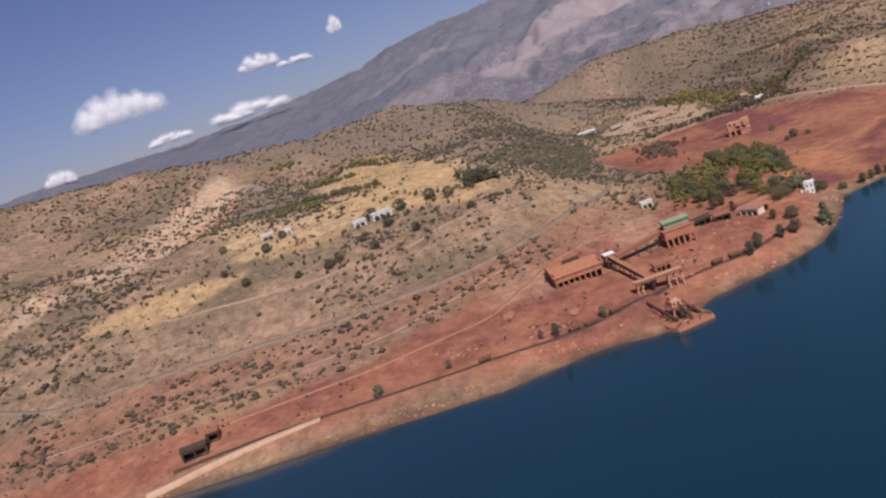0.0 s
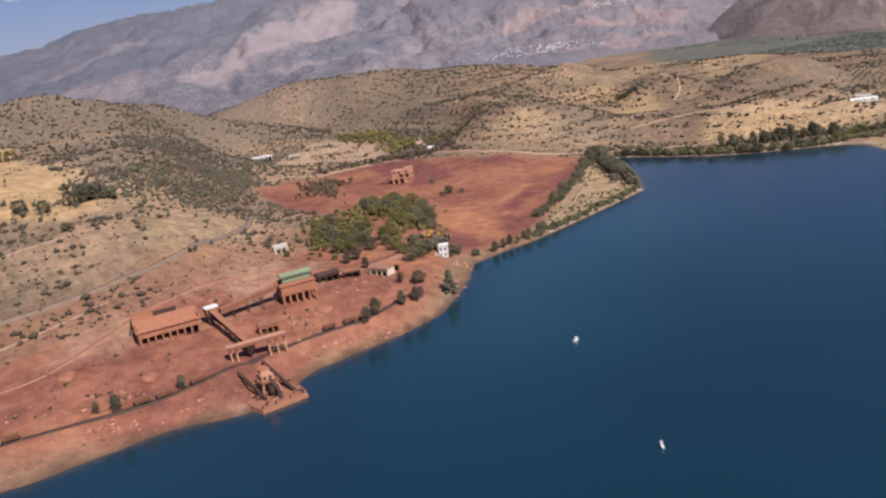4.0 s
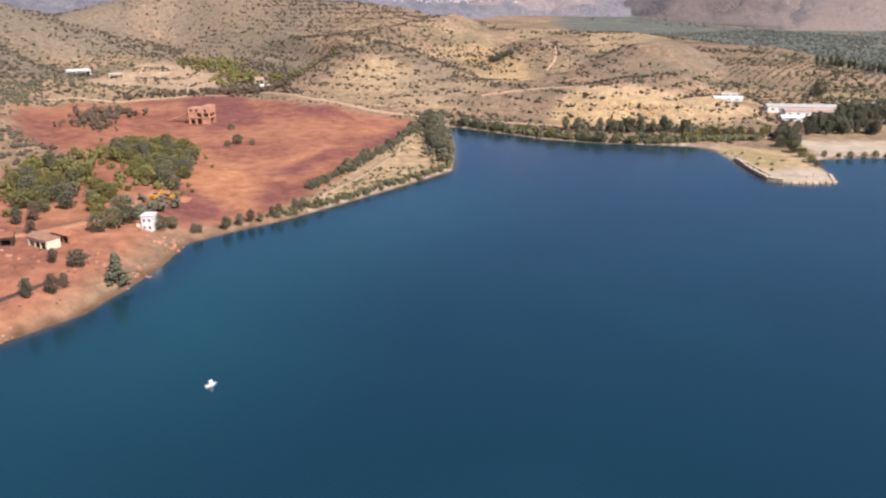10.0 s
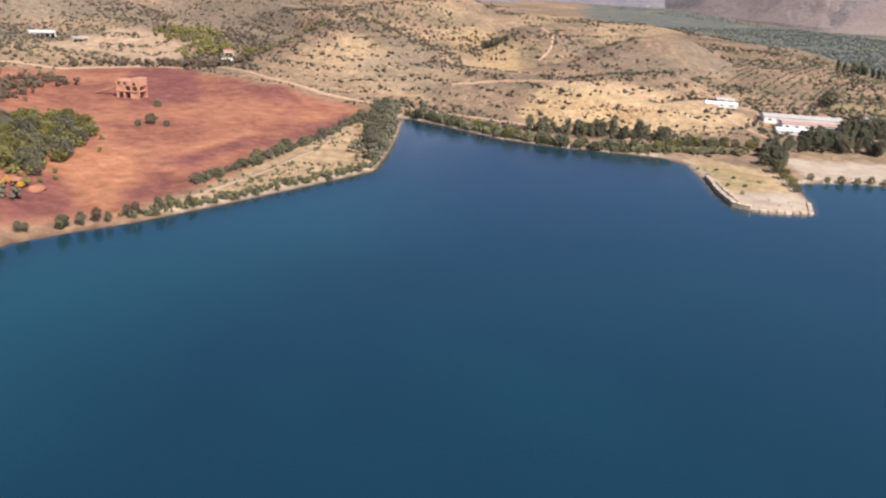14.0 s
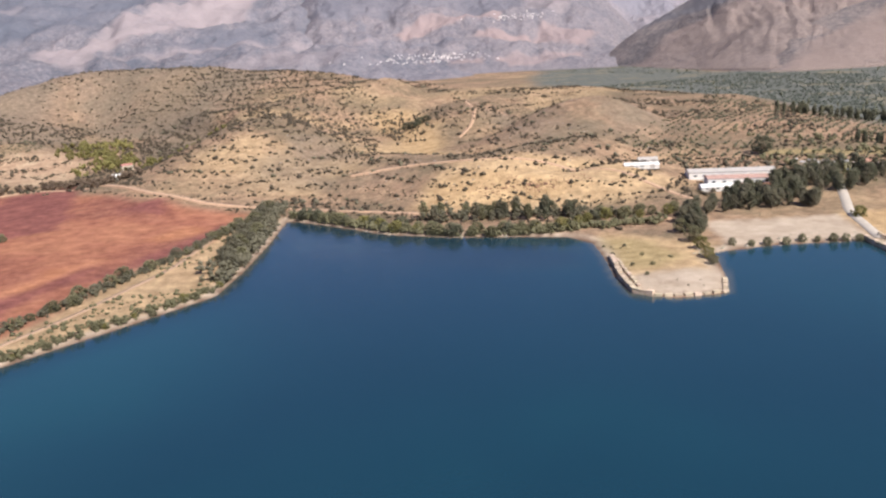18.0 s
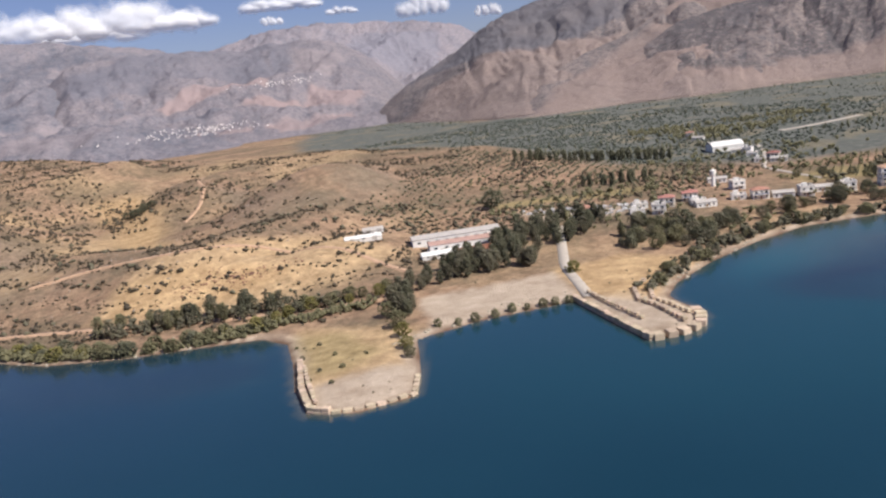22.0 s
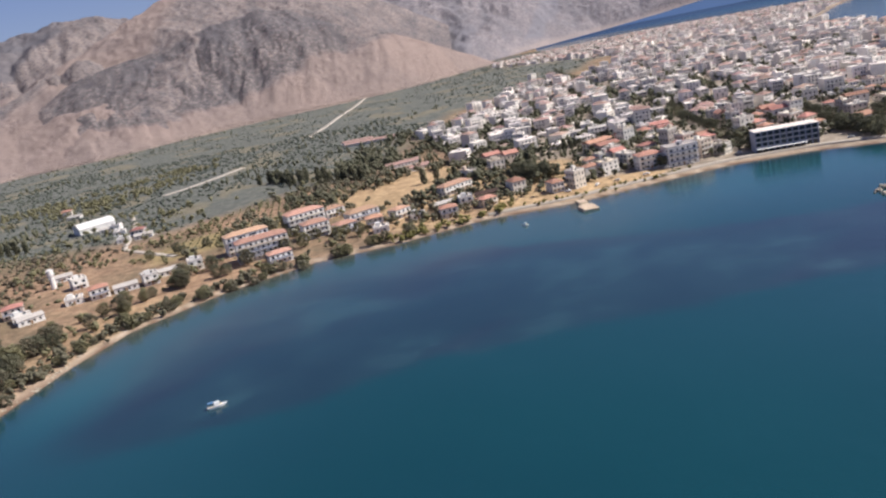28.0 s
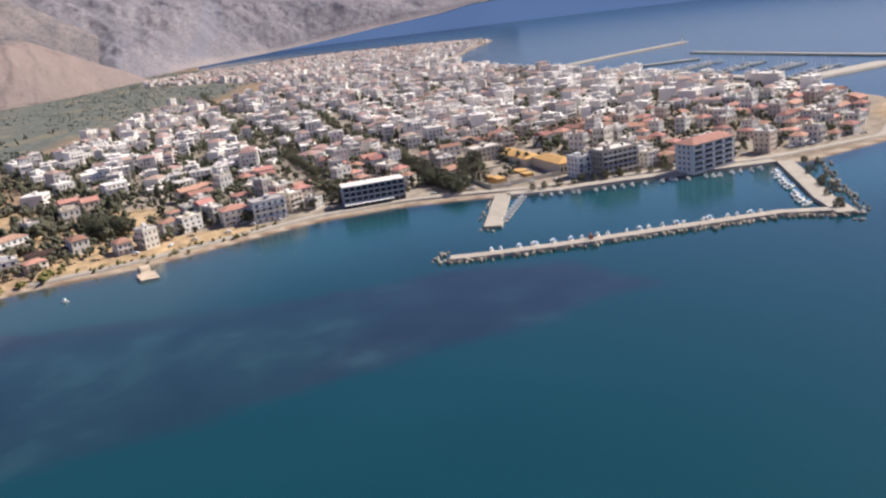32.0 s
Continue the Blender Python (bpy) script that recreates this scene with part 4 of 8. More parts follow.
def clumps(rng, centres, radii, base=ICO1, jag=0.35, squash=0.8):
    """Many small ragged leaf clumps as arrays of corners and faces."""
    v, f = base
    n, k = len(centres), len(v)
    r = np.asarray(radii)[:, None, None] * (1 + jag * rng.uniform(-1, 1, (n, k, 1)))
    ang = rng.uniform(0, 6.28, n)
    c, s = np.cos(ang)[:, None], np.sin(ang)[:, None]
    vx = v[None, :, 0] * c - v[None, :, 1] * s
    vy = v[None, :, 0] * s + v[None, :, 1] * c
    vv = np.stack([vx, vy, np.broadcast_to(v[None, :, 2], (n, k)) * squash], -1) * r + np.asarray(centres)[:, None, :]
    return vv.reshape(-1, 3), (f[None] + (np.arange(n) * k)[:, None, None]).reshape(-1, 3)


def crown_points(rng, n, kind):
    """Places of leaf clumps in a crown one unit high and about one unit wide."""
    z = rng.uniform(0, 1, n)
    if kind == "cypress":
        w = 0.17 * np.sqrt(np.clip(np.sin(np.pi * (0.12 + 0.86 * z)), 0.02, 1))
    elif kind == "pine":
        w = 0.36 * (1.05 - z) ** 0.8 * (0.75 + 0.25 * np.sin(z * 25))
    elif kind == "tall":
        w = 0.30 * np.sqrt(np.clip(np.sin(np.pi * (0.06 + 0.9 * z)), 0.03, 1)) * rng.uniform(0.6, 1.15, n)
    else:
        w = 0.52 * np.sqrt(np.clip(np.sin(np.pi * (0.10 + 0.86 * z)), 0.05, 1))
    a, q = rng.uniform(0, 2 * np.pi, n), np.sqrt(rng.uniform(0.25, 1, n))
    lump = 1 + 0.25 * np.sin(3 * a + 9 * z) * (0 if kind == "cypress" else 1)
    return np.stack([w * q * lump * np.cos(a), w * q * lump * np.sin(a), z], -1)


def leaf_material(name, dark, light):
    m, n, l, b = material(name, 0.75, 0, 0.15)
    r = n.new("ShaderNodeNewGeometry").outputs["Random Per Island"]
    o = n.new("ShaderNodeObjectInfo").outputs["Random"]
    t = noise_node(n, l, 0.6, 3)
    col = ramp_node(n, l, r, [(0.0, dark), (1.0, light)])
    hs = n.new("ShaderNodeHueSaturation")
    mr = n.new("ShaderNodeMapRange")
    mr.inputs["To Min"].default_value, mr.inputs["To Max"].default_value = 0.8, 1.2
    l.new(o, mr.inputs[0])
    l.new(mr.outputs[0], hs.inputs["Value"])
    l.new(mix_node(n, l, t.outputs[0], col, dark), hs.inputs["Color"])
    l.new(hs.outputs[0], b.inputs["Base Color"])
    # thin leaves let some light through
    tl = n.new("ShaderNodeBsdfTranslucent")
    l.new(hs.outputs[0], tl.inputs["Color"])
    mx = n.new("ShaderNodeMixShader")
    mx.inputs[0].default_value = 0.28
    l.new(b.outputs[0], mx.inputs[1])
    l.new(tl.outputs[0], mx.inputs[2])
    l.new(mx.outputs[0], n["Material Output"].inputs["Surface"])
    return m


LEAF = {"olive": leaf_material("olive_leaves", (0.165, 0.158, 0.090), (0.31, 0.28, 0.165)), "dark": leaf_material("dark_leaves", (0.115, 0.117, 0.078), (0.245, 0.232, 0.152)),
        "green": leaf_material("green_leaves", (0.185, 0.172, 0.062), (0.40, 0.345, 0.135)), "grey": leaf_material("grey_leaves", (0.150, 0.142, 0.098), (0.285, 0.255, 0.175)),
        "scrub": leaf_material("scrub_leaves", (0.105, 0.086, 0.064), (0.215, 0.178, 0.125)), "plain": leaf_material("silver_olive_leaves", (0.105, 0.120, 0.100), (0.205, 0.220, 0.180)),
        "brown": leaf_material("dry_brown_leaves", (0.160, 0.118, 0.085), (0.28, 0.205, 0.145))}
BARK = plain("bark", (0.16, 0.115, 0.08), 0.9, vary=0.3, size=0.5)

TREE_MESH = {}


def tree_meshes(kind, leaf, seed):
    """Trunk and crown meshes of a tree one unit high."""
    key = (kind, leaf, seed)
    if key in TREE_MESH:
        return TREE_MESH[key]
    rng = np.random.default_rng(100 + seed)
    n, size, start = {"cypress": (190, 0.056, 0.03), "pine": (300, 0.062, 0.12), "tall": (440, 0.038, 0.12), "round": (480, 0.046, 0.14), "bush": (230, 0.075, -0.06)}[kind]
    p = crown_points(rng, n, kind)
    p[:, 2] = start + p[:, 2] * (0.97 - start)
    v, f = clumps(rng, p, size * rng.uniform(0.5, 1.4, n), OCT, 0.5)
    crown = mesh_object("crown", v, f, LEAF[leaf])
    cm = crown.data
    bpy.data.objects.remove(crown)
    bm = bmesh.new()
    if kind == "bush":
        for i in range(4):
            a = i * 1.7
            cone(bm, (0, 0, -0.1), (0.2 * math.cos(a), 0.2 * math.sin(a), 0.4), 0.05, 0.02, 5)
    else:
        cone(bm, (0, 0, -0.04), (0.01, 0.0, 0.35), 0.030, 0.022, 7)
        cone(bm, (0.01, 0, 0.35), (0.0, 0.01, 0.85), 0.022, 0.006, 6)
        for i in range(5 if kind != "cypress" else 0):
            a, z = i * 2.4, 0.25 + 0.09 * i
            cone(bm, (0.01, 0, z), (0.22 * math.cos(a), 0.22 * math.sin(a), z + 0.18), 0.013, 0.004, 5)
    tm = bpy.data.meshes.new("trunk")
    bm.to_mesh(tm)
    bm.free()
    tm.materials.append(BARK)
    TREE_MESH[key] = (tm, cm)
    return TREE_MESH[key]


NAMES = {"cypress": "cypress", "pine": "pine_tree", "tall": "eucalyptus_tree", "round": "tree", "bush": "bush"}
tree_count = [0]


def tree(x, y, h, kind="round", leaf="dark", wide=1.0, label="", group="", z=None):
    tree_count[0] += 1
    rng = random.Random(tree_count[0])
    tm, cm = tree_meshes(kind, leaf, rng.randrange(3))
    base = float(ground_z(x, y)) if z is None else z
    m = Matrix.Translation((x, y, base - 0.15)) @ Matrix.Rotation(rng.uniform(0, 6.28), 4, "Z")
    ob = thing(NAMES[kind], label or {"cypress": "dark green slender cypress on dry ground", "pine": "dark green conical pine on the slope",
               "tall": "grey-green eucalyptus with loose open crown", "round": "broad dark green tree on dry ground", "bush": "rounded dusty green shrub on dry ground"}[kind],
               "bush" if kind == "bush" else "tree", m, group)
    for nm, me in ((("crown", cm),) if kind == "bush" else (("trunk", tm), ("crown", cm))):
        o = new(nm, me)
        o.parent = ob
        o.scale = (h * wide, h * wide, h)
    return ob


def stuff(name, x, y, size, leaf, label, category, seed=0, blobs=3, squash=0.75, sink=0.2, tall=1.0):
    """A multitude of small plants in one mesh: each a few ragged leaf clumps."""
    rng = np.random.default_rng(seed)
    n = len(x)
    if n == 0:
        return None
    z = ground_z(x, y)
    cs, rs = [], []
    for k in range(blobs):
        off = rng.uniform(-0.55, 0.55, (n, 2)) * size[:, None] if k else np.zeros((n, 2))
        r = size * (0.62 if k == 0 else rng.uniform(0.3, 0.5, n))
        if blobs >= 5:
            # a small tree: clumps spread through a rounded crown
            u = rng.normal(0, 1, (n, 3))
            u *= (rng.uniform(0, 1, (n, 1)) ** 0.4) / np.linalg.norm(u, axis=1)[:, None]
            r = size * rng.uniform(0.20, 0.40, n)
            cs.append(np.stack([x + u[:, 0] * size * 0.6, y + u[:, 1] * size * 0.6, z + size * tall * (0.62 + 0.5 * u[:, 2])], -1))
            rs.append(r)
            continue
        cs.append(np.stack([x + off[:, 0], y + off[:, 1], z + r * squash * tall * (1 - sink) * rng.uniform(0.8, 1.15, n)], -1))
        rs.append(r)
    v, f = clumps(rng, np.concatenate(cs), np.concatenate(rs) * 1.12, OCT, 0.4, squash * (tall if blobs < 5 else 1.1))
    return tagged(mesh_object(name, v, f, LEAF[leaf]), label, category, kind="stuff")


def scattered(rng, n, x0, x1, y0, y1, keep):
    x, y = rng.uniform(x0, x1, n), rng.uniform(y0, y1, n)
    k = keep(x, y)
    return x[k], y[k]


def drape(name, pts, width, mat, label, lift=0.35, step=4.0, kind="structure", category="road"):
    """A road or path laid on the ground along a line."""
    p = np.array(pts, float)
    d = np.r_[0, np.cumsum(np.hypot(*np.diff(p, axis=0).T))]
    s = np.arange(0, d[-1], step)
    c = np.stack([np.interp(s, d, p[:, 0]), np.interp(s, d, p[:, 1])], -1)
    for _ in range(6):
        c[1:-1] = (c[:-2] + 2 * c[1:-1] + c[2:]) / 4
    t = np.gradient(c, axis=0)
    t /= np.linalg.norm(t, axis=1)[:, None]
    nrm = np.stack([-t[:, 1], t[:, 0]], -1)
    rows = []
    for k in (-1, -0.96, 0, 0.96, 1):
        q = c + nrm * k * width / 2
        z = ground_z(q[:, 0], q[:, 1])
        rows.append(np.c_[q, z])
    zz = np.maximum.reduce([r[:, 2] for r in rows]) + lift
    for i, r in enumerate(rows):
        r[:, 2] = zz if 0 < i < 4 else np.minimum(zz, r[:, 2]) - 0.2
    co = np.concatenate(rows)
    m = len(s)
    i = np.arange(m - 1)
    faces = np.concatenate([np.stack([i + a * m, i + 1 + a * m, i + 1 + (a + 1) * m, i + (a + 1) * m], -1) for a in range(4)])
    ob = mesh_object(name, co, faces, mat)
    return tagged(ob, label, category, kind=kind)


# ---- more materials ----
def wall_paint():
    m, n, l, b = material("painted_walls", 0.85, 0, 0.2)
    r = n.new("ShaderNodeObjectInfo").outputs["Random"]
    q = ramp_node(n, l, r, [(0.0, (0.86, 0.83, 0.77)), (0.36, (0.84, 0.79, 0.71)), (0.56, (0.78, 0.68, 0.54)), (0.70, (0.72, 0.58, 0.48)), (0.82, (0.52, 0.47, 0.43)), (0.9, (0.84, 0.80, 0.74)), (1.0, (0.86, 0.82, 0.76))])
    a, c = noise_node(n, l, 4, 5), noise_node(n, l, 0.5, 3)
    s = ramp_node(n, l, a.outputs[0], [(0.3, (0.80, 0.79, 0.77)), (0.6, (1, 1, 1))])
    l.new(mix_node(n, l, 1.0, q, s, "MULTIPLY"), b.inputs["Base Color"])
    bump_node(n, l, b, c.outputs[0], 0.2, 0.05)
    return m


WALL = wall_paint()
WHITE = plain("whitewash", (0.78, 0.76, 0.72), 0.8, vary=0.1, size=4)
CREAM = plain("cream_render", (0.70, 0.62, 0.48), 0.85, vary=0.12, size=4)
FARWALL = plain("far_house_walls", (0.82, 0.76, 0.69), 0.85, vary=0.12, size=6, island=-0.22)
TILES = plain("clay_roof_tiles", (0.40, 0.205, 0.155), 0.85, vary=0.25, size=2.5, island=0.3)
FARTILES = plain("far_clay_tiles", (0.37, 0.245, 0.205), 0.85, vary=0.2, size=3, island=-0.25)
OCHRETILE = plain("ochre_roof_tiles", (0.58, 0.34, 0.13), 0.85, vary=0.18, size=3)
FLATROOF = plain("flat_roof_screed", (0.62, 0.555, 0.495), 0.9, vary=0.2, size=5, island=0.3)
FARROOF = plain("far_flat_roofs", (0.66, 0.595, 0.535), 0.9, vary=0.2, size=5, island=-0.35)
GLASS = plain("dark_window_glass", (0.035, 0.045, 0.055), 0.15, vary=0.3, size=2, spec=0.6)
# near-black paint for the shade under roofs and inside openings
SHADE_BLACK = plain("painted_shade", (0.022, 0.018, 0.016), 0.9, vary=0.2, size=2)
BLUEGREY = plain("blue_grey_railing", (0.32, 0.34, 0.42), 0.6, vary=0.15, size=2)
CONCRETE = plain("weathered_concrete", (0.42, 0.37, 0.31), 0.9, vary=0.22, size=3)
RUSTY = plain("red_dusted_concrete", (0.36, 0.16, 0.095), 0.9, vary=0.25, size=3)
RUST = plain("rusty_steel", (0.26, 0.115, 0.07), 0.75, vary=0.35, size=1.5)
DARKSTEEL = plain("dark_rusty_steel", (0.075, 0.045, 0.035), 0.7, vary=0.35, size=1.5)
PORTAL = plain("faded_orange_paint", (0.55, 0.29, 0.19), 0.75, vary=0.2, size=2)
ORANGE = plain("orange_rust_paint", (0.43, 0.185, 0.105), 0.75, vary=0.25, size=2)
GREENROOF = plain("faded_green_sheet", (0.24, 0.30, 0.19), 0.7, vary=0.2, size=3)
ASPHALT = plain("dusty_asphalt", (0.25, 0.18, 0.135), 0.9, vary=0.25, size=6)
TRACK = plain("dirt_track", (0.50, 0.33, 0.22), 0.95, vary=0.2, size=5)
REDTRACK = plain("red_dirt_track", (0.37, 0.180, 0.115), 0.95, vary=0.2, size=5)
SEATILE = plain("pale_orange_tiles", (0.47, 0.285, 0.205), 0.85, vary=0.2, size=2.5, island=0.15)
GRAVEL = plain("pale_gravel", (0.46, 0.405, 0.345), 0.95, vary=0.15, size=5)
DUST = plain("dusty_path", (0.38, 0.26, 0.18), 0.95, vary=0.2, size=5)
PAVING = plain("quay_paving", (0.40, 0.345, 0.285), 0.9, vary=0.18, size=5)
STONE = plain("rubble_stone", (0.40, 0.34, 0.27), 0.9, vary=0.3, size=1.5, island=0.3)
BLOCK = plain("sandy_stone_block", (0.52, 0.41, 0.30), 0.9, vary=0.22, size=2, island=0.2)
HULL = plain("white_hull_paint", (0.80, 0.80, 0.78), 0.35, vary=0.05, size=2, spec=0.5)
CANVAS = plain("blue_canvas", (0.10, 0.20, 0.36), 0.8, vary=0.15, size=1)
TIMBER = plain("boat_timber", (0.33, 0.21, 0.12), 0.7, vary=0.2, size=1)
METALSHEET = plain("grey_roof_sheet", (0.50, 0.46, 0.42), 0.6, vary=0.15, size=6)
CARPAINT = plain("car_paint", (0.55, 0.54, 0.53), 0.3, vary=0.05, size=2, spec=0.5, island=0.45)
RUBBER = plain("rubber", (0.025, 0.025, 0.025), 0.8, vary=0.2, size=1)


def at(x, y, turn=0.0, z=None, drop=0.0):
    return Matrix.Translation((x, y, (float(ground_z(x, y)) if z is None else z) - drop)) @ Matrix.Rotation(radians(turn), 4, "Z")


# ---- roads and tracks ----
drape("road_upper", [(-420, 500), (-294, 462), (-254, 446), (-186, 450), (-81, 443), (-12, 446), (47, 470), (71, 492), (92, 524), (116, 566), (124, 600), (150, 680)], 3.8, ASPHALT,
      "grey asphalt road along the slope", lift=0.15)
drape("railway_bed", [(-160, 345), (-107, 348), (-25, 346), (25, 348), (52, 352), (78, 362), (104, 373), (134, 378), (151, 388), (168, 400)], 2.2, DARKSTEEL, "dark rusty narrow railway bed above the shore", lift=0.15, category="railway")
drape("track_shore", [(-172, 337), (-140, 342), (-113, 345), (-85, 347)], 4.0, TRACK, "pale dirt track above the shore")
drape("track_field", [(179, 850), (235, 878), (319, 906), (369, 866), (395, 790), (426, 735), (470, 700), (520, 640), (560, 585), (600, 545), (650, 500)], 5.0, TRACK, "pale dirt track round the red field")
drape("track_spit", [(290, 486), (330, 520), (380, 575), (418, 640), (440, 668)], 2.6, DUST, "sandy track along the spit")
drape("track_hill", [(816, 1050), (785, 1005), (760, 930), (735, 890), (705, 868)], 3.6, TRACK, "pale dirt track over the dry hill")
drape("track_ridge", [(540, 735), (576, 712), (620, 663), (661, 639), (689, 586), (690, 525)], 4.0, TRACK, "faint dirt path along the hill")
drape("track_trees", [(214, 511), (190, 470), (160, 455), (120, 450)], 7.0, REDTRACK, "wide red dirt track past the trees")
drape("track_bank", [(-150, 372), (-60, 376), (0, 388), (30, 420), (70, 452), (110, 468), (150, 462)], 2.2, REDTRACK, "worn orange dirt track above the mine", lift=0.12)
drape("track_slope", [(-250, 400), (-150, 404), (-60, 408), (-10, 425), (30, 448)], 1.4, DUST, "pale footpath along the dry slope", lift=0.12)
drape("track_terrace", [(-300, 520), (-200, 505), (-100, 490), (-20, 495), (40, 520), (90, 560)], 1.5, DUST, "pale farm track along the terraces", lift=0.12)
drape("road_headland", [(700, 406), (722, 432), (738, 452), (770, 480), (815, 520)], 6.0, GRAVEL, "pale gravel road to the old dock", lift=0.12)
drape("road_plain", [(1740, 580), (1900, 598), (2100, 632), (2330, 662), (2740, 735), (3050, 745)], 9.0, GRAVEL, "pale straight road across the olive plain", lift=0.8)
drape("road_foot", [(3050, 745), (3130, 670), (3400, 590), (3750, 493)], 7.0, GRAVEL, "pale road along the mountain foot", lift=0.8)
drape("road_grove", [(1010, 430), (1060, 500), (1115, 525), (1180, 560), (1225, 590)], 4.5, GRAVEL, "pale road between the groves", lift=0.3)
drape("promenade", [(1000, 214), (1008, 165), (1030, 108), (1045, 66), (1048, 15), (1036, -30), (1024, -60), (1018, -110), (998, -205), (1006, -290), (1060, -350)], 6.5, PAVING, "pale paved promenade beside the sea", lift=0.5)


def line_of(pts, n, wobble, seed):
    p = np.array(pts, float)
    d = np.r_[0, np.cumsum(np.hypot(*np.diff(p, axis=0).T))]
    r = np.random.default_rng(seed)
    s = np.linspace(0, d[-1], n) + r.normal(0, d[-1] / n * 0.25, n)
    return list(zip(np.interp(s, d, p[:, 0]) + r.normal(0, wobble, n), np.interp(s, d, p[:, 1]) + r.normal(0, wobble, n)))


# ---- scrub and groves ----
rng = np.random.default_rng(5)


def free_of_red(x, y):
    return ~inside(x, y, RED) & ~inside(x, y, LOT) & ~inside(x, y, TOWN)


def terraced(x, y, pitch, seed):
    """Shrubs stand in broken lines along the slope."""
    return np.sin(ground_z(x, y) * pitch + 2.2 * fbm(x, y, 90, 3, seed)) > -0.25


def west_scrub(x, y):
    return (shore_distance(x, y) > 35) & free_of_red(x, y) & (fbm(x, y, 80, 3, 51) > -0.12) & ~inside(x, y, GOLD) & ~inside(x, y, GOLD_LOW) & ~((np.abs(y - np.interp(x, [-300, -186, -12, 71, 114], [463, 450, 446, 492, 572])) < 7))


sx, sy = scattered(rng, 13000, -420, 190, 360, 1000, west_scrub)
stuff("hillside_scrub", sx, sy, rng.uniform(0.7, 2.3, len(sx)) * rng.choice([0.8, 1, 1.5], len(sx)), "scrub", "dusty dark shrubs dotted over the dry slope", "shrubs", 1)
sx, sy = scattered(rng, 2600, -420, 150, 380, 900, lambda x, y: west_scrub(x, y) & (fbm(x, y, 50, 3, 53) > 0.1))
stuff("hillside_bushes", sx, sy, rng.uniform(1.2, 2.8, len(sx)), "grey", "grey-green bushes on the dry terraces", "bushes", 2, 4)


sx, sy = scattered(rng, 7000, -420, 150, 355, 900, lambda x, y: (shore_distance(x, y) > 30) & free_of_red(x, y) & (fbm(x, y, 40, 3, 54) > -0.2))
stuff("hillside_tufts", sx, sy, rng.uniform(0.45, 1.2, len(sx)), "scrub", "low thorny tufts over the dry slope", "shrubs", 15, 1)


def mid_scrub(x, y):
    return (shore_distance(x, y) > 24) & free_of_red(x, y) & ~inside(x, y, PLAIN) & (fbm(x, y, 110, 4, 55) > -0.22) & terraced(x, y, 1.1, 56) & ((x > 440) | (y > 900) | (y > 660 + 2.2 * (440 - x)))


sx, sy = scattered(rng, 26000, 280, 1080, 500, 1500, mid_scrub)
stuff("dry_hill_scrub", sx, sy, rng.uniform(0.7, 2.0, len(sx)) * rng.choice([0.8, 1, 1.6], len(sx)), "scrub", "dark low shrubs over the dry yellow hill", "shrubs", 3)
sx, sy = scattered(np.random.default_rng(92), 14000, 280, 1080, 520, 1400, mid_scrub)
stuff("dry_hill_tufts", sx, sy, np.random.default_rng(93).uniform(0.5, 1.4, len(sx)), "scrub", "low dry tufts over the yellow hill", "shrubs", 93, 1)
sx, sy = scattered(rng, 1300, 420, 1100, 560, 1400, lambda x, y: mid_scrub(x, y) & (fbm(x, y, 60, 3, 57) > 0.05))
stuff("dry_hill_bushes", sx, sy, rng.uniform(1.8, 3.6, len(sx)), "grey", "grey-green bushes over the dry hill", "bushes", 4, 3)
sx, sy = scattered(rng, 17000, -1200, 760, 880, 2100, lambda x, y: (fbm(x, y, 160, 4, 59) > -0.3) & ~inside(x, y, GOLD) & ~inside(x, y, RED) & ~inside(x, y, YARD))
stuff("far_hill_scrub", sx, sy, rng.uniform(1.2, 3.4, len(sx)), "scrub", "dark maquis over the far hills", "shrubs", 5, 2)
sx, sy = scattered(rng, 2400, 60, 330, 640, 1250, lambda x, y: ~inside(x, y, RED) & ~inside(x, y, YARD) & (fbm(x, y, 90, 3, 61) > -0.3))
stuff("valley_maquis", sx, sy, rng.uniform(1.2, 2.8, len(sx)), "grey", "grey-green maquis in the valley", "shrubs", 6, 3)
# olives planted in rows on the slope
gx, gy = np.meshgrid(np.arange(-22, 23) * 9.0, np.arange(-16, 17) * 9.0)
ca, sa = math.cos(0.5), math.sin(0.5)
ox, oy = (960 + gx * ca - gy * sa).ravel(), (640 + gx * sa + gy * ca).ravel()
k = (shore_distance(ox, oy) > 130) & ~inside(ox, oy, TOWN) & (rng.uniform(0, 1, ox.size) > 0.15) & (ox < 1100) & (ox > 770)
stuff("olive_rows", ox[k] + rng.normal(0, 0.8, k.sum()), oy[k] + rng.normal(0, 0.8, k.sum()), rng.uniform(1.6, 2.6, k.sum()), "dark", "olive trees in rows on the dry slope", "olive trees", 7, 2)
gx, gy = np.meshgrid(np.arange(-9, 10) * 8.0, np.arange(-6, 7) * 8.0)
ca, sa = math.cos(-0.45), math.sin(-0.45)
ox, oy = (1105 + gx * ca - gy * sa).ravel(), (415 + gx * sa + gy * ca).ravel()
stuff("young_orchard", ox, oy, rng.uniform(1.3, 2.1, ox.size), "olive", "young orchard trees in straight rows", "orchard", 8, 2)


CLEARING = [(1340, 622), (1374, 588), (1440, 562), (1490, 566), (1485, 594), (1420, 612), (1380, 640)]
drape("track_clearing", [(1345, 622), (1374, 606), (1430, 592), (1485, 582)], 11.0, GRAVEL, "pale bare clearing among the olive groves", lift=0.3)


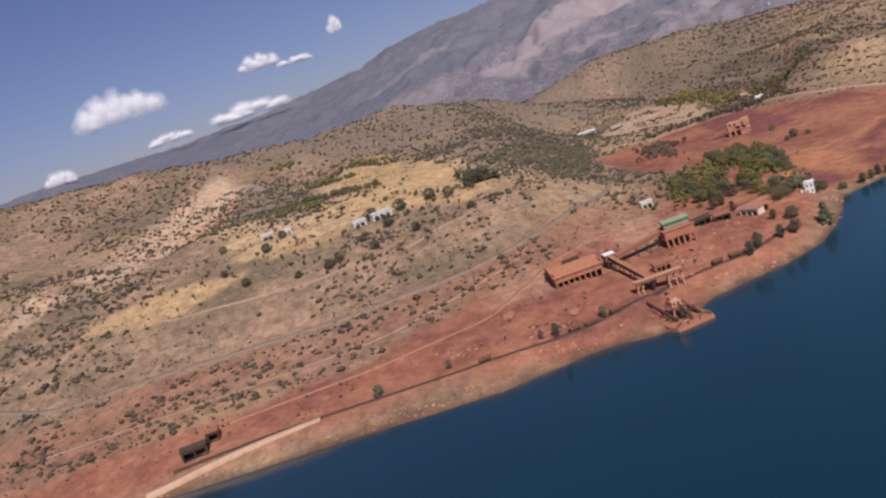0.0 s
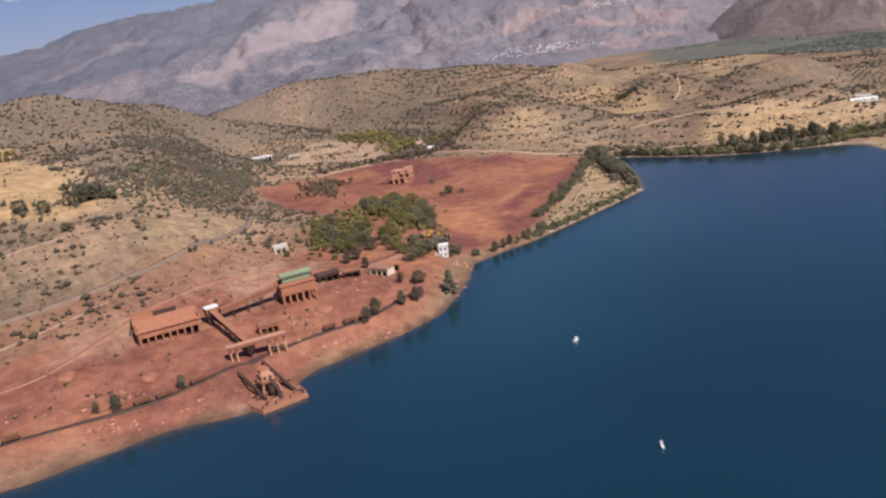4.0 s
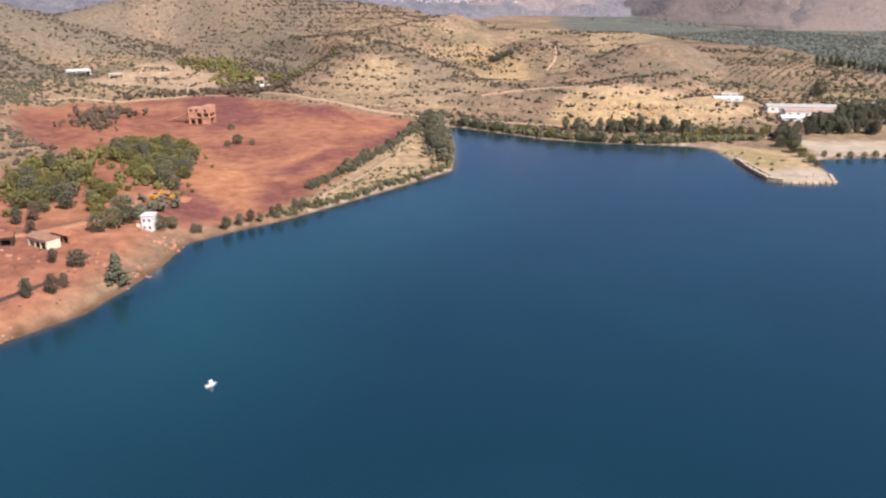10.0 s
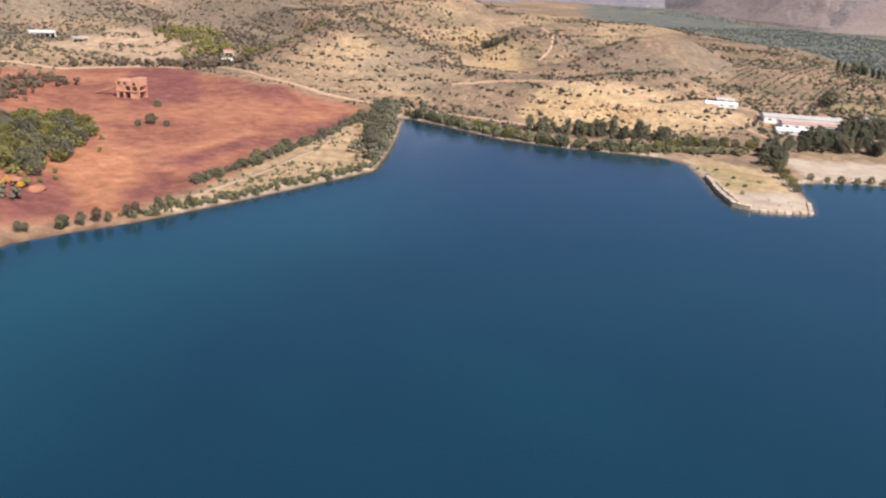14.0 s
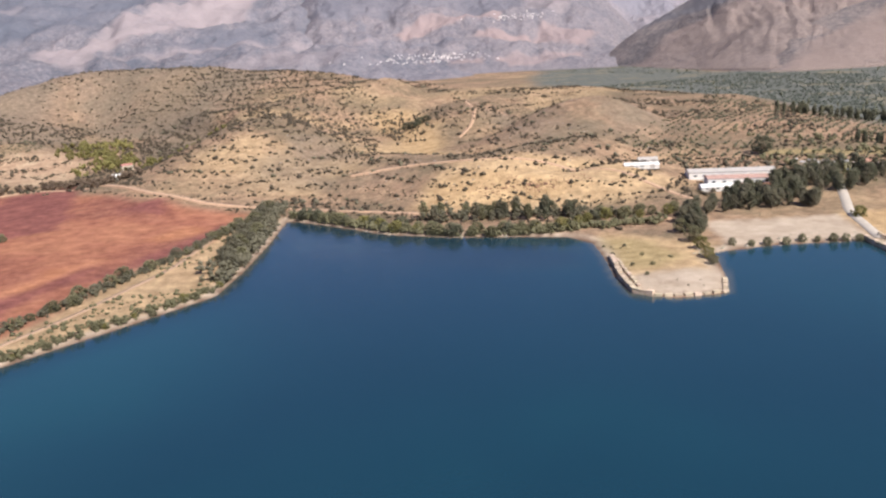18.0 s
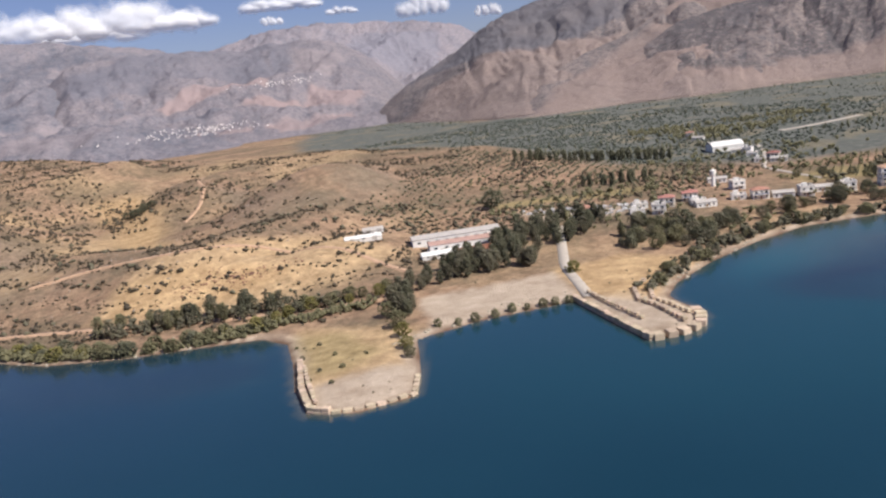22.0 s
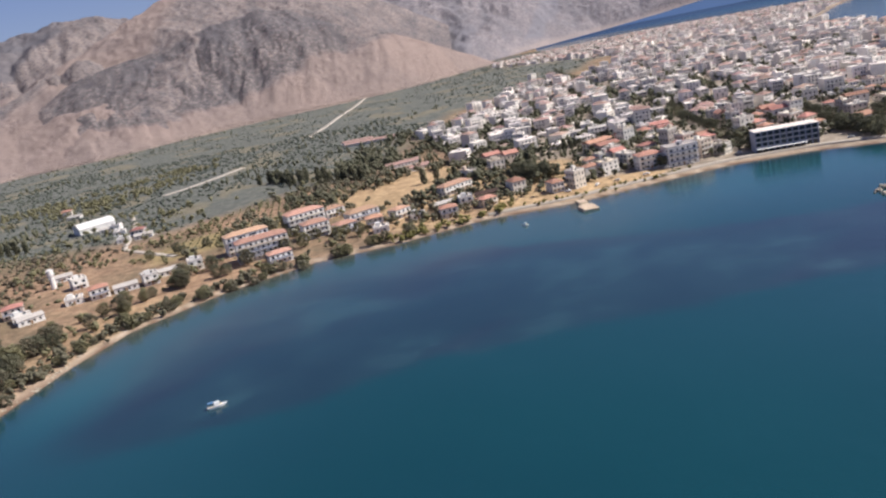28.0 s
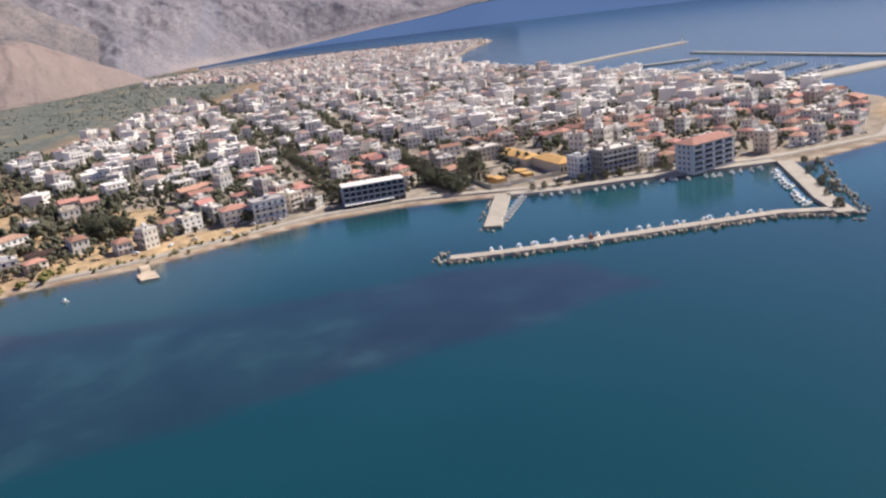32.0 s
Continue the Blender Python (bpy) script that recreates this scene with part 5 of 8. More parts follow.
def grove(x, y):
    return inside(x, y, PLAIN) & ~inside(x, y, TOWN) & (fbm(x, y, 120, 3, 63) > -0.35) & ~inside(x, y, MEADOW) & ~inside(x, y, CLEARING)


sx, sy = scattered(rng, 9000, 1040, 1800, 260, 1500, grove)
stuff("olive_grove", sx, sy, rng.uniform(1.8, 3.6, len(sx)), "plain", "dense grey-green olive trees over the plain", "olive trees", 9, 2, tall=0.9)
sx, sy = scattered(rng, 15000, 1700, 3900, 60, 2900, grove)
stuff("far_olive_grove", sx, sy, rng.uniform(2.0, 3.8, len(sx)), "plain", "hazy olive groves reaching the mountain foot", "olive trees", 10, 1, squash=0.6)
sx, sy = scattered(rng, 900, 1100, 2600, 250, 1900, lambda x, y: grove(x, y) & (fbm(x, y, 140, 3, 65) > 0.15))
stuff("far_cypresses", sx, sy, rng.uniform(1.8, 3.0, len(sx)), "dark", "dark cypresses among the olive groves", "cypresses", 11, 2, tall=3.2)
PINEWOOD = [(1404, 878), (1440, 795), (1641, 691), (1560, 640), (1452, 640), (1330, 655), (1264, 668), (1220, 715), (1300, 800)]
sx, sy = scattered(rng, 1500, 1210, 1650, 600, 890, lambda x, y: inside(x, y, PINEWOOD) & (fbm(x, y, 50, 3, 66) > -0.3))
stuff("pine_wood", sx, sy, rng.uniform(3.0, 5.2, len(sx)), "olive", "pine wood in a strip across the plain", "pines", 16, 6, tall=1.25)
cyp = np.concatenate([np.array(line_of(pts, n, w, k)) for k, (pts, n, w) in enumerate((([(1105, 790), (1130, 740), (1141, 693), (1203, 679)], 70, 7), ([(1273, 458), (1266, 410), (1337, 356)], 46, 7), ([(1206, 640), (1225, 655)], 8, 4),
                      ([(1420, 470), (1460, 420), (1500, 340)], 30, 14), ([(1560, 520), (1700, 480), (1850, 430)], 30, 30), ([(1330, 560), (1400, 530), (1470, 500)], 26, 12), ([(1240, 330), (1262, 300), (1300, 260)], 22, 12)))])
stuff("cypress_rows", cyp[:, 0], cyp[:, 1], np.random.default_rng(6).uniform(1.5, 2.3, len(cyp)), "dark", "dark cypress rows across the olive plain", "cypresses", 17, 3, tall=4.2)
# maquis on the flank of the valley, and the belts of the spit and the bay
sx, sy = scattered(rng, 520, -330, 90, 475, 640, lambda x, y: fbm(x, y, 45, 3, 83) > 0.05)
stuff("hillside_trees", sx, sy, rng.uniform(1.3, 2.9, len(sx)), "grey", "grey-green olives and almonds round the hillside farm", "trees", 19, 8, tall=1.2)
MAQUIS = [(39, 597), (80, 724), (193, 979), (150, 760), (118, 640), (100, 590), (54, 534)]
sx, sy = scattered(rng, 5200, 30, 200, 530, 985, lambda x, y: inside(x, y, MAQUIS))
stuff("valley_bushes", sx, sy, rng.uniform(1.1, 2.4, len(sx)), "grey", "dense grey-green bushes in the valley", "bushes", 18, 3)


def belt(name, pts, n, wide, lo, hi, leaf, label, seed, tall=1.15):
    p = np.array(line_of(pts, n, wide, seed))
    k = shore_distance(p[:, 0], p[:, 1]) > 1.5
    p = p[k]
    stuff(name, p[:, 0], p[:, 1], np.random.default_rng(seed).uniform(lo, hi, len(p)) * 1.35, leaf, label, "bushes", seed, 9, tall=tall)


belt("field_hedge", [(-133, 862), (-110, 888), (-78, 873)], 44, 3.5, 1.6, 3.0, "green", "yellow-green hedge across the stubble field", 45, 1.2)
belt("field_hedge", [(-91, 683), (-68, 664), (-45, 646)], 40, 2.5, 1.3, 2.6, "green", "yellow-green hedge along a field terrace", 46, 1.2)
belt("field_hedge", [(-84, 962), (-48, 954)], 34, 4, 1.6, 3.0, "green", "yellow-green hedge at the field's upper edge", 47, 1.2)
belt("field_hedge", [(-190, 1010), (-160, 1016)], 26, 4, 1.8, 3.2, "green", "yellow-green hedge on the upper slope", 48, 1.2)
belt("field_hedge", [(-146, 641), (-120, 645), (-96, 642)], 40, 2.5, 1.3, 2.6, "green", "yellow-green hedge below the grey slope", 49, 1.2)
belt("field_trees", [(18, 584), (34, 574), (40, 560)], 34, 4, 1.8, 3.4, "dark", "dark trees at the field's corner", 50, 1.4)
belt("spit_belt", [(476, 700), (458, 672), (437, 618), (414, 568), (398, 535)], 300, 4.5, 1.3, 3.0, "grey", "dense grey-green belt along the spit's edge", 31, 1.4)
belt("spit_hedge", [(457, 684), (420, 640), (382, 593), (331, 541), (295, 507)], 230, 2.0, 0.9, 1.9, "grey", "dusty hedge between red field and spit", 32)
belt("spit_fringe", [(262, 463), (296, 477), (335, 496), (393, 524)], 170, 2.2, 0.8, 1.9, "olive", "green fringe of shrubs above the water", 33)
belt("bay_hedge", [(476, 664), (482, 650), (504, 590), (539, 540), (566, 528), (609, 512), (640, 500)], 460, 2.6, 1.0, 2.4, "olive", "continuous green hedge along the bay's edge", 34, 1.25)
belt("bluff_trees", [(535, 592), (569, 569), (600, 556), (624, 524)], 110, 4.5, 1.4, 2.8, "grey", "thin grey-green trees below the bluff", 35, 1.7)
belt("valley_trees", [(326, 917), (351, 920), (374, 872), (400, 880)], 90, 7, 1.6, 3.2, "brown", "dark brownish trees behind the red field", 36, 1.3)
belt("valley_green", [(361, 1177), (379, 1088), (407, 1007), (439, 1000), (470, 960)], 170, 12, 1.8, 3.8, "green", "green trees along the valley floor", 37, 1.2)
belt("pine_undergrowth", [(214, 520), (225, 560), (232, 620), (240, 660)], 200, 11, 1.2, 2.8, "green", "low green pines and undergrowth beside the field", 38, 1.2)
belt("mine_pines", [(150, 500), (172, 545), (196, 590), (214, 600)], 120, 12, 1.5, 3.2, "green", "green pines above the mine yard", 43, 1.25)
belt("yard_trees", [(196, 462), (206, 470), (214, 492)], 34, 5, 1.3, 2.8, "grey", "dusty trees behind the white house", 44, 1.3)
belt("grey_wood", [(200, 700), (212, 760), (238, 815)], 110, 10, 1.5, 3.2, "brown", "grey-brown bare trees behind the pines", 39, 1.3)
belt("beach_hedge", [(720, 388), (790, 399), (850, 398), (895, 378), (930, 345), (958, 300)], 190, 4.5, 1.2, 3.0, "grey", "green bushes above the pebble beach", 40, 1.2)
belt("town_shore_trees", [(968, 272), (985, 238), (1000, 212), (1012, 204)], 60, 3.5, 1.2, 2.6, "green", "fresh green bushes on the town shore", 41, 1.2)
belt("strip_bushes", [(1004, 190), (1010, 160), (1024, 122), (1040, 90)], 40, 4, 0.7, 1.6, "green", "small bushes on the dry strip beside the beach", 42)
# grass tufts and shrubs of the shores
sx, sy = scattered(rng, 2400, 262, 470, 455, 700, lambda x, y: inside(x, y, SPIT) & (shore_distance(x, y) > 3) & (fbm(x, y, 25, 3, 67) > -0.1))
stuff("spit_shrubs", sx, sy, rng.uniform(0.6, 2.0, len(sx)), "olive", "low dusty shrubs on the sandy spit", "shrubs", 12, 2)
sx, sy = scattered(rng, 700, 545, 1000, 200, 540, lambda x, y: (shore_distance(x, y) > 5) & (shore_distance(x, y) < 70) & ~inside(x, y, LOT) & (fbm(x, y, 20, 3, 69) > 0.15))
stuff("shore_tufts", sx, sy, rng.uniform(0.4, 1.1, len(sx)), "grey", "dry tufts and small shrubs on the shore", "shrubs", 13, 2)
sx, sy = scattered(rng, 900, -170, 215, 330, 450, lambda x, y: (shore_distance(x, y) > 3) & (shore_distance(x, y) < 20))
tx, ty = scattered(rng, 2600, -330, 200, 345, 520, lambda x, y: inside(x, y, RED) & (shore_distance(x, y) > 14) & (fbm(x, y, 30, 3, 89) > 0.05))
stuff("mine_tufts", tx, ty, rng.uniform(0.25, 0.9, len(tx)), "brown", "dry brown tufts over the red mine slope", "shrubs", 29, 2)
tx, ty = scattered(rng, 420, -330, 120, 352, 460, lambda x, y: (shore_distance(x, y) > 22) & (fbm(x, y, 40, 3, 90) > 0.0))
stuff("mine_bushes", tx, ty, rng.uniform(0.8, 1.7, len(tx)), "grey", "grey-green bushes above the mine", "bushes", 30, 5)
stuff("bank_tufts", sx, sy, rng.uniform(0.3, 1.0, len(sx)), "brown", "dry tufts on the red shore bank", "shrubs", 14, 2)


R = random.Random(11)
# the dense belt on the spit's eastern edge, and its hedge
for x, y in line_of([(462, 690), (445, 650), (425, 605), (406, 556)], 34, 3.5, 1):
    tree(x, y, R.uniform(6, 10), "round", R.choice(["grey", "olive", "grey"]), 1.0, "dusty grey-green tree in the belt on the spit", "trees on the spit")
for x, y in line_of([(297, 508), (340, 550), (392, 606), (440, 664)], 34, 1.8, 2):
    tree(x, y, R.uniform(3.0, 5.5), "bush", R.choice(["olive", "grey"]), 1.3, "grey-green hedge shrub beside the red field", "hedge of the field")
for x, y in line_of([(270, 464), (300, 478), (345, 500), (390, 523), (408, 550)], 22, 1.5, 3):
    tree(x, y, R.uniform(1.8, 4), "bush", R.choice(["olive", "green"]), 1.2, "green shrub above the spit's waterline", "shrubs of the spit")
for x, y in line_of([(222, 452), (240, 458), (270, 466), (292, 476)], 13, 1.5, 4):
    tree(x, y, R.uniform(4, 7), "tall", R.choice(["grey", "brown", "olive"]), 1.1, "thin dusty tree above the shore path", "trees above the shore")
# the hedge round the bay
for x, y in line_of([(474, 662), (490, 632), (508, 588), (538, 548), (568, 533), (592, 516)], 44, 2.6, 5):
    tree(x, y, R.uniform(4.5, 7.5), "bush", R.choice(["olive", "green", "olive", "dark"]), 1.15, "dense green shrub in the hedge round the bay", "hedge round the bay")
for x, y in line_of([(545, 600), (565, 575), (590, 560), (612, 548)], 24, 5, 6):
    tree(x, y, R.uniform(7, 12), "tall", R.choice(["grey", "dark", "olive"]), 1.0, "tall grey-green eucalyptus below the rocky bluff", "eucalyptus row")
for x, y in line_of([(596, 520), (620, 528), (642, 516), (662, 508)], 18, 3, 7):
    tree(x, y, R.uniform(5, 9), "round", R.choice(["green", "dark", "olive"]), 0.9, "leafy green tree beside the shore lane", "trees beside the lane")
# the eucalyptus grove behind the gravel ground
for x, y in line_of([(640, 462), (650, 490), (672, 503), (706, 490), (738, 470)], 40, 3.2, 8):
    tree(x, y, R.uniform(8, 12.5), "tall", R.choice(["dark", "grey", "grey"]), 0.95, "tall dark eucalyptus behind the gravel ground", "eucalyptus grove")
GROVE = [(690, 500), (724, 487), (774, 481), (836, 495), (847, 524), (803, 536), (762, 534), (702, 512)]
gx, gy = scattered(np.random.default_rng(8), 330, 680, 840, 455, 565, lambda x, y: inside(x, y, GROVE))
for x, y in list(zip(gx, gy))[:85]:
    tree(x, y, R.uniform(8, 13), "tall", R.choice(["dark", "grey", "dark"]), 1.0, "tall dark eucalyptus in a dense grove", "eucalyptus grove")
for x, y in ((635, 439), (642, 433), (650, 430), (659, 426), (668, 424), (674, 420), (681, 416), (686, 413), (691, 409)):
    tree(x, y + 2, R.uniform(3, 4.6), "bush", "olive", 1.0, "small round tree in a row beside the water", "row beside the gravel ground")
MEADOW_TREES = [(813, 479), (854, 482), (862, 440), (821, 402), (790, 410), (786, 449)]
gx, gy = scattered(np.random.default_rng(18), 260, 780, 870, 395, 490, lambda x, y: inside(x, y, MEADOW_TREES) & (fbm(x, y, 22, 2, 96) > -0.1))
for x, y in list(zip(gx, gy))[:46]:
    tree(x, y, R.uniform(5, 10), R.choice(["round", "tall", "bush"]), R.choice(["grey", "olive", "dark"]), 1.0, "dusty green tree beside the dry meadow", "trees beside the dry meadow")
for x, y in ((556, 424), (563, 436), (571, 441), (566, 425), (579, 436), (586, 452), (576, 462), (590, 470), (583, 478), (594, 440), (569, 452)):
    tree(x, y, R.uniform(1.2, 2.4), "bush", R.choice(["grey", "olive"]), 1.3, "low dry shrub on the grassy headland", "shrubs on the headland")
tree(733, 442, 6.0, "bush", "green", 1.2, "bright green leafy shrub beside the gravel road")
for x, y, h in ((617, 444, 7), (608, 430, 6), (602, 421, 5), (624, 456, 8.5), (632, 474, 8)):
    tree(x, y, h, "round", R.choice(["olive", "green"]), 1.0, "round green tree on the headland's edge", "trees on the headland")
for x, y in line_of([(722, 384), (745, 391), (790, 396), (832, 396), (870, 389), (905, 366), (940, 330), (962, 290), (985, 250)], 44, 3, 9):
    tree(x, y, R.uniform(3.5, 7), "bush" if R.random() < 0.6 else "round", R.choice(["olive", "grey", "olive"]), 1.1, "dusty green tree above the pebble beach", "trees above the beach")
for x, y in line_of([(800, 420), (840, 425), (880, 420), (915, 405), (950, 385), (985, 330)], 36, 9, 10):
    tree(x, y, R.uniform(6, 11), "round", R.choice(["dark", "olive", "grey"]), 0.9, "leafy tree between the seaside houses", "trees between houses")
tree(838, 604, 15, "round", "dark", 1.0, "single large dark tree behind the white warehouse")
for x, y in line_of([(1000, 300), (1040, 380), (1010, 440)], 16, 6, 14):
    tree(x, y, R.uniform(6, 10), "round", R.choice(["dark", "olive"]), 0.9, "dark leafy tree behind the seaside flats", "trees behind the flats")
for x, y in line_of([(1078, 198), (1072, 178), (1080, 186), (1066, 192)], 9, 4, 15):
    tree(x, y, R.uniform(10, 13), "round", "dark", 1.0, "large dark tree beside the dry field", "large trees beside the field")
# cypress rows of the plain
for x, y in line_of([(1040, 760), (1080, 690), (1115, 625)], 34, 4, 16):
    tree(x, y, R.uniform(9, 14), "cypress", "dark", 1.2, "", "cypress row beside the hill")
for x, y in line_of([(1300, 480), (1240, 400), (1200, 340)], 30, 5, 17):
    tree(x, y, R.uniform(10, 15), "cypress", "dark", 1.2, "", "cypress row on the plain")
for x, y in line_of([(1120, 275), (1150, 215), (1175, 160)], 14, 12, 18):
    tree(x, y, R.uniform(8, 13), "cypress", "dark", 1.1, "dark slender cypress among the town gardens", "garden cypresses")
for x, y in line_of([(930, 590), (950, 575), (985, 560)], 12, 2, 19):
    tree(x, y, R.uniform(9, 12), "cypress", "dark", 1.3, "", "cypress screen below the olive slope")
# pine wood and single trees at the mine
PINES = [(203, 612), (225, 660), (243, 668), (256, 612), (238, 535), (214, 508), (208, 540)]
PINES_WEST = [(150, 586), (165, 641), (177, 570), (199, 500), (196, 456), (172, 480), (155, 487)]
gx, gy = scattered(np.random.default_rng(12), 420, 145, 285, 450, 670, lambda x, y: inside(x, y, PINES) | (inside(x, y, PINES_WEST) & (fbm(x, y, 30, 2, 95) > -0.05)))
for x, y in list(zip(gx, gy))[:105]:
    tree(x, y, R.uniform(6, 10), "round", R.choice(["green", "green", "olive", "grey"]), 1.0, "green pine crown in the wood beside the red field", "wood beside the red field")
for x, y, h, kd, lf in ((133, 376, 8, "tall", "grey"), (139, 380, 9, "tall", "dark"), (154, 386, 7.5, "tall", "grey"), (162, 388, 8, "tall", "brown"), (166, 392, 6, "tall", "brown"),
                        (164, 414, 6, "tall", "brown"), (172, 409, 7, "round", "grey"), (184, 399, 13, "pine", "dark"), (190, 452, 9, "round", "olive"), (183, 448, 8, "round", "olive"),
                        (196, 458, 8, "round", "dark"), (208, 452, 7, "round", "dark"), (214, 455, 6, "round", "olive"), (153, 470, 8, "tall", "dark"), (160, 474, 9, "tall", "brown"),
                        (174, 490, 8, "round", "dark"), (168, 505, 7, "round", "dark"), (158, 452, 7, "tall", "brown"), (51, 354, 6, "tall", "grey"), (27, 350, 7, "tall", "grey"), (20, 352, 5, "tall", "brown"),
                        (-25, 352, 5, "tall", "grey"), (-60, 350, 5, "bush", "grey"), (290, 640, 7, "round", "dark"), (282, 636, 4, "bush", "dark"), (298, 632, 4, "bush", "grey"), (300, 700, 5, "bush", "olive")):
    tree(x, y, h, kd, lf, 1.0, "", "single trees of the mine")
for x, y, h in ((-52, 554, 9), (-41, 536, 8), (-31, 556, 9), (-9, 558, 8), (4, 549, 8), (26, 564, 11), (33, 568, 11), (20, 558, 9), (-83, 497, 7), (-76, 500, 7), (-131, 560, 7), (-172, 602, 6), (-141, 513, 6),
                (-104, 498, 5), (-52, 501, 6), (-23, 506, 6), (15, 516, 5), (-120, 575, 6), (-60, 520, 5), (-160, 540, 5)):
    tree(x, y, h, "round", R.choice(["dark", "grey"]), 1.05, "dark spreading tree beside the hillside farm", "trees of the hillside")
for a, b, n in (((-135, 900), (-76, 940), 12), ((-70, 930), (-34, 880), 10), ((-110, 690), (-45, 646), 14), ((-150, 720), (-100, 690), 10)):
    for x, y in line_of([a, b], n, 1.5, n):
        tree(x, y, R.uniform(4, 6), "bush", "olive", 1.0, "olive tree in a terrace row", "terrace orchard rows")
gx, gy = scattered(np.random.default_rng(14), 160, 340, 440, 960, 1240, lambda x, y: np.abs(x - 380 - 0.1 * (y - 1000)) < 28)
stuff("valley_wood", gx, gy, np.random.default_rng(22).uniform(3.5, 6, len(gx)), "green", "fresh green wood in the valley", "wood", 22, 6, tall=1.1)
bx, by = np.array(line_of([(240, 900), (300, 918), (350, 900)], 40, 6, 20)).T
stuff("brown_wood", bx, by, np.random.default_rng(23).uniform(3, 5, 40), "brown", "brownish trees beyond the red field", "wood", 23, 6, tall=1.1)
for dx, dy in ((0, 0), (-8, 2), (7, -1), (3, 4), (-4, -3)):
    tree(704 + 1.6 * dx, 962 + dy, R.uniform(6, 9), "round", "dark", 1.2, "dark tree clump alone on the yellow hilltop", "clump on the hill")
MEADOW_CORE = [(1060, 300), (1120, 318), (1185, 300), (1185, 262), (1130, 245), (1085, 268)]
# gardens and hedges between the seaside houses
sx, sy = scattered(rng, 1500, 975, 1300, 190, 420, lambda x, y: (shore_distance(x, y) > 14) & (fbm(x, y, 38, 3, 85) > 0.04) & ~inside(x, y, MEADOW_CORE))
stuff("meadow_trees", sx, sy, rng.uniform(1.8, 4.4, len(sx)), "grey", "olive trees and bushes round the dry meadow", "trees", 26, 9, tall=1.2)
sx, sy = scattered(rng, 1900, 1050, 1560, 100, 400, lambda x, y: (shore_distance(x, y) > 24) & (fbm(x, y, 50, 3, 86) > 0.02) & ~inside(x, y, MEADOW_CORE))
stuff("town_edge_trees", sx, sy, rng.uniform(3.0, 6.2, len(sx)), "dark", "dark trees among the houses of the town's edge", "trees", 27, 9, tall=1.25)
sx, sy = scattered(rng, 300, 1070, 1500, 120, 380, lambda x, y: (fbm(x, y, 60, 3, 87) > 0.05) & ~inside(x, y, MEADOW_CORE))
stuff("town_edge_cypresses", sx, sy, rng.uniform(1.4, 2.2, len(sx)), "dark", "slender cypresses among the gardens", "cypresses", 28, 3, tall=4.0)
sx, sy = scattered(rng, 900, 820, 1250, 200, 620, lambda x, y: (shore_distance(x, y) > 14) & ~inside(x, y, TOWN) & ~inside(x, y, FIELD) & (fbm(x, y, 45, 3, 73) > 0.0) & ~inside(x, y, [(1010, 240), (1120, 262), (1240, 290), (1130, 350), (1030, 300)]))
stuff("garden_trees", sx, sy, rng.uniform(1.8, 4.4, len(sx)), "olive", "dusty garden trees and hedges between seaside houses", "trees", 24, 9, tall=1.15)
sx, sy = scattered(rng, 900, 780, 1200, 380, 700, lambda x, y: (shore_distance(x, y) > 60) & (fbm(x, y, 60, 3, 75) > 0.1))
stuff("garden_olives", sx, sy, rng.uniform(1.2, 2.8, len(sx)), "olive", "grey-green olives behind the seaside houses", "olive trees", 25, 3, tall=1.0)


# ---- the mine ----
def column_row(parent, xs, y, z0, z1, w, mat, name="column"):
    for x in xs:
        part(name, boxes((x - w / 2, x + w / 2, y - w / 2, y + w / 2, z0, z1)), mat, parent)


def ore_shed():
    t = thing("ore_shed", "long red-dusted ore shed with open columned front", "shed", at(52, 398, 4, drop=0.3))
    part("rear_wall", boxes((-13, 13, 9.6, 10, 0, 9)), RUSTY, t)
    part("side_wall", boxes((-13, -12.6, 0, 9.6, 0, 8.5)), RUSTY, t)
    part("side_wall", boxes((12.6, 13, 0, 9.6, 0, 8.5)), RUSTY, t)
    part("front_beam", boxes((-12.6, 12.6, 0, 0.5, 3.6, 6.2)), RUSTY, t, "red-dusted concrete lintel")
    column_row(t, np.linspace(-12.2, 12.2, 9), 0.25, 0, 3.6, 0.7, RUSTY)
    # the shade under the roof is painted on the floor
    part("inner_floor", boxes((-12.6, 12.6, 0.6, 9.6, 0, 0.3)), SHADE_BLACK, t, "floor painted near-black for the shade")
    bm = bmesh.new()
    vs = [bm.verts.new(v) for v in ((-13.6, -0.8, 6.3), (13.6, -0.8, 6.3), (13.6, 10.6, 9.2), (-13.6, 10.6, 9.2), (-13.6, -0.8, 6.6), (13.6, -0.8, 6.6), (13.6, 10.6, 9.5), (-13.6, 10.6, 9.5))]
    for q in ((3, 2, 1, 0), (4, 5, 6, 7), (0, 1, 5, 4), (1, 2, 6, 5), (2, 3, 7, 6), (3, 0, 4, 7)):
        bm.faces.new([vs[i] for i in q])
    part("roof", bm, ORANGE, t, "dusty orange sloping roof")
    part("upper_deck", boxes((-13, 4, 11, 20, 6, 8.4)), ORANGE, t, "raised loading deck behind")
    part("deck_wall", boxes((-13, 4, 20, 20.4, 6, 10.2)), RUSTY, t)
    part("deck_base", boxes((-12.5, 3.5, 11.2, 19.8, 0, 6)), RUSTY, t)
    part("deck_wall", boxes((-4, 6, 15, 15.5, 8.4, 10.4)), DARKSTEEL, t, "dark low wall on the deck")
    part("brace", beam(bmesh.new(), (-13.2, 16, 9), (-16, 14, 0), 0.5, 0.5), DARKSTEEL, t)


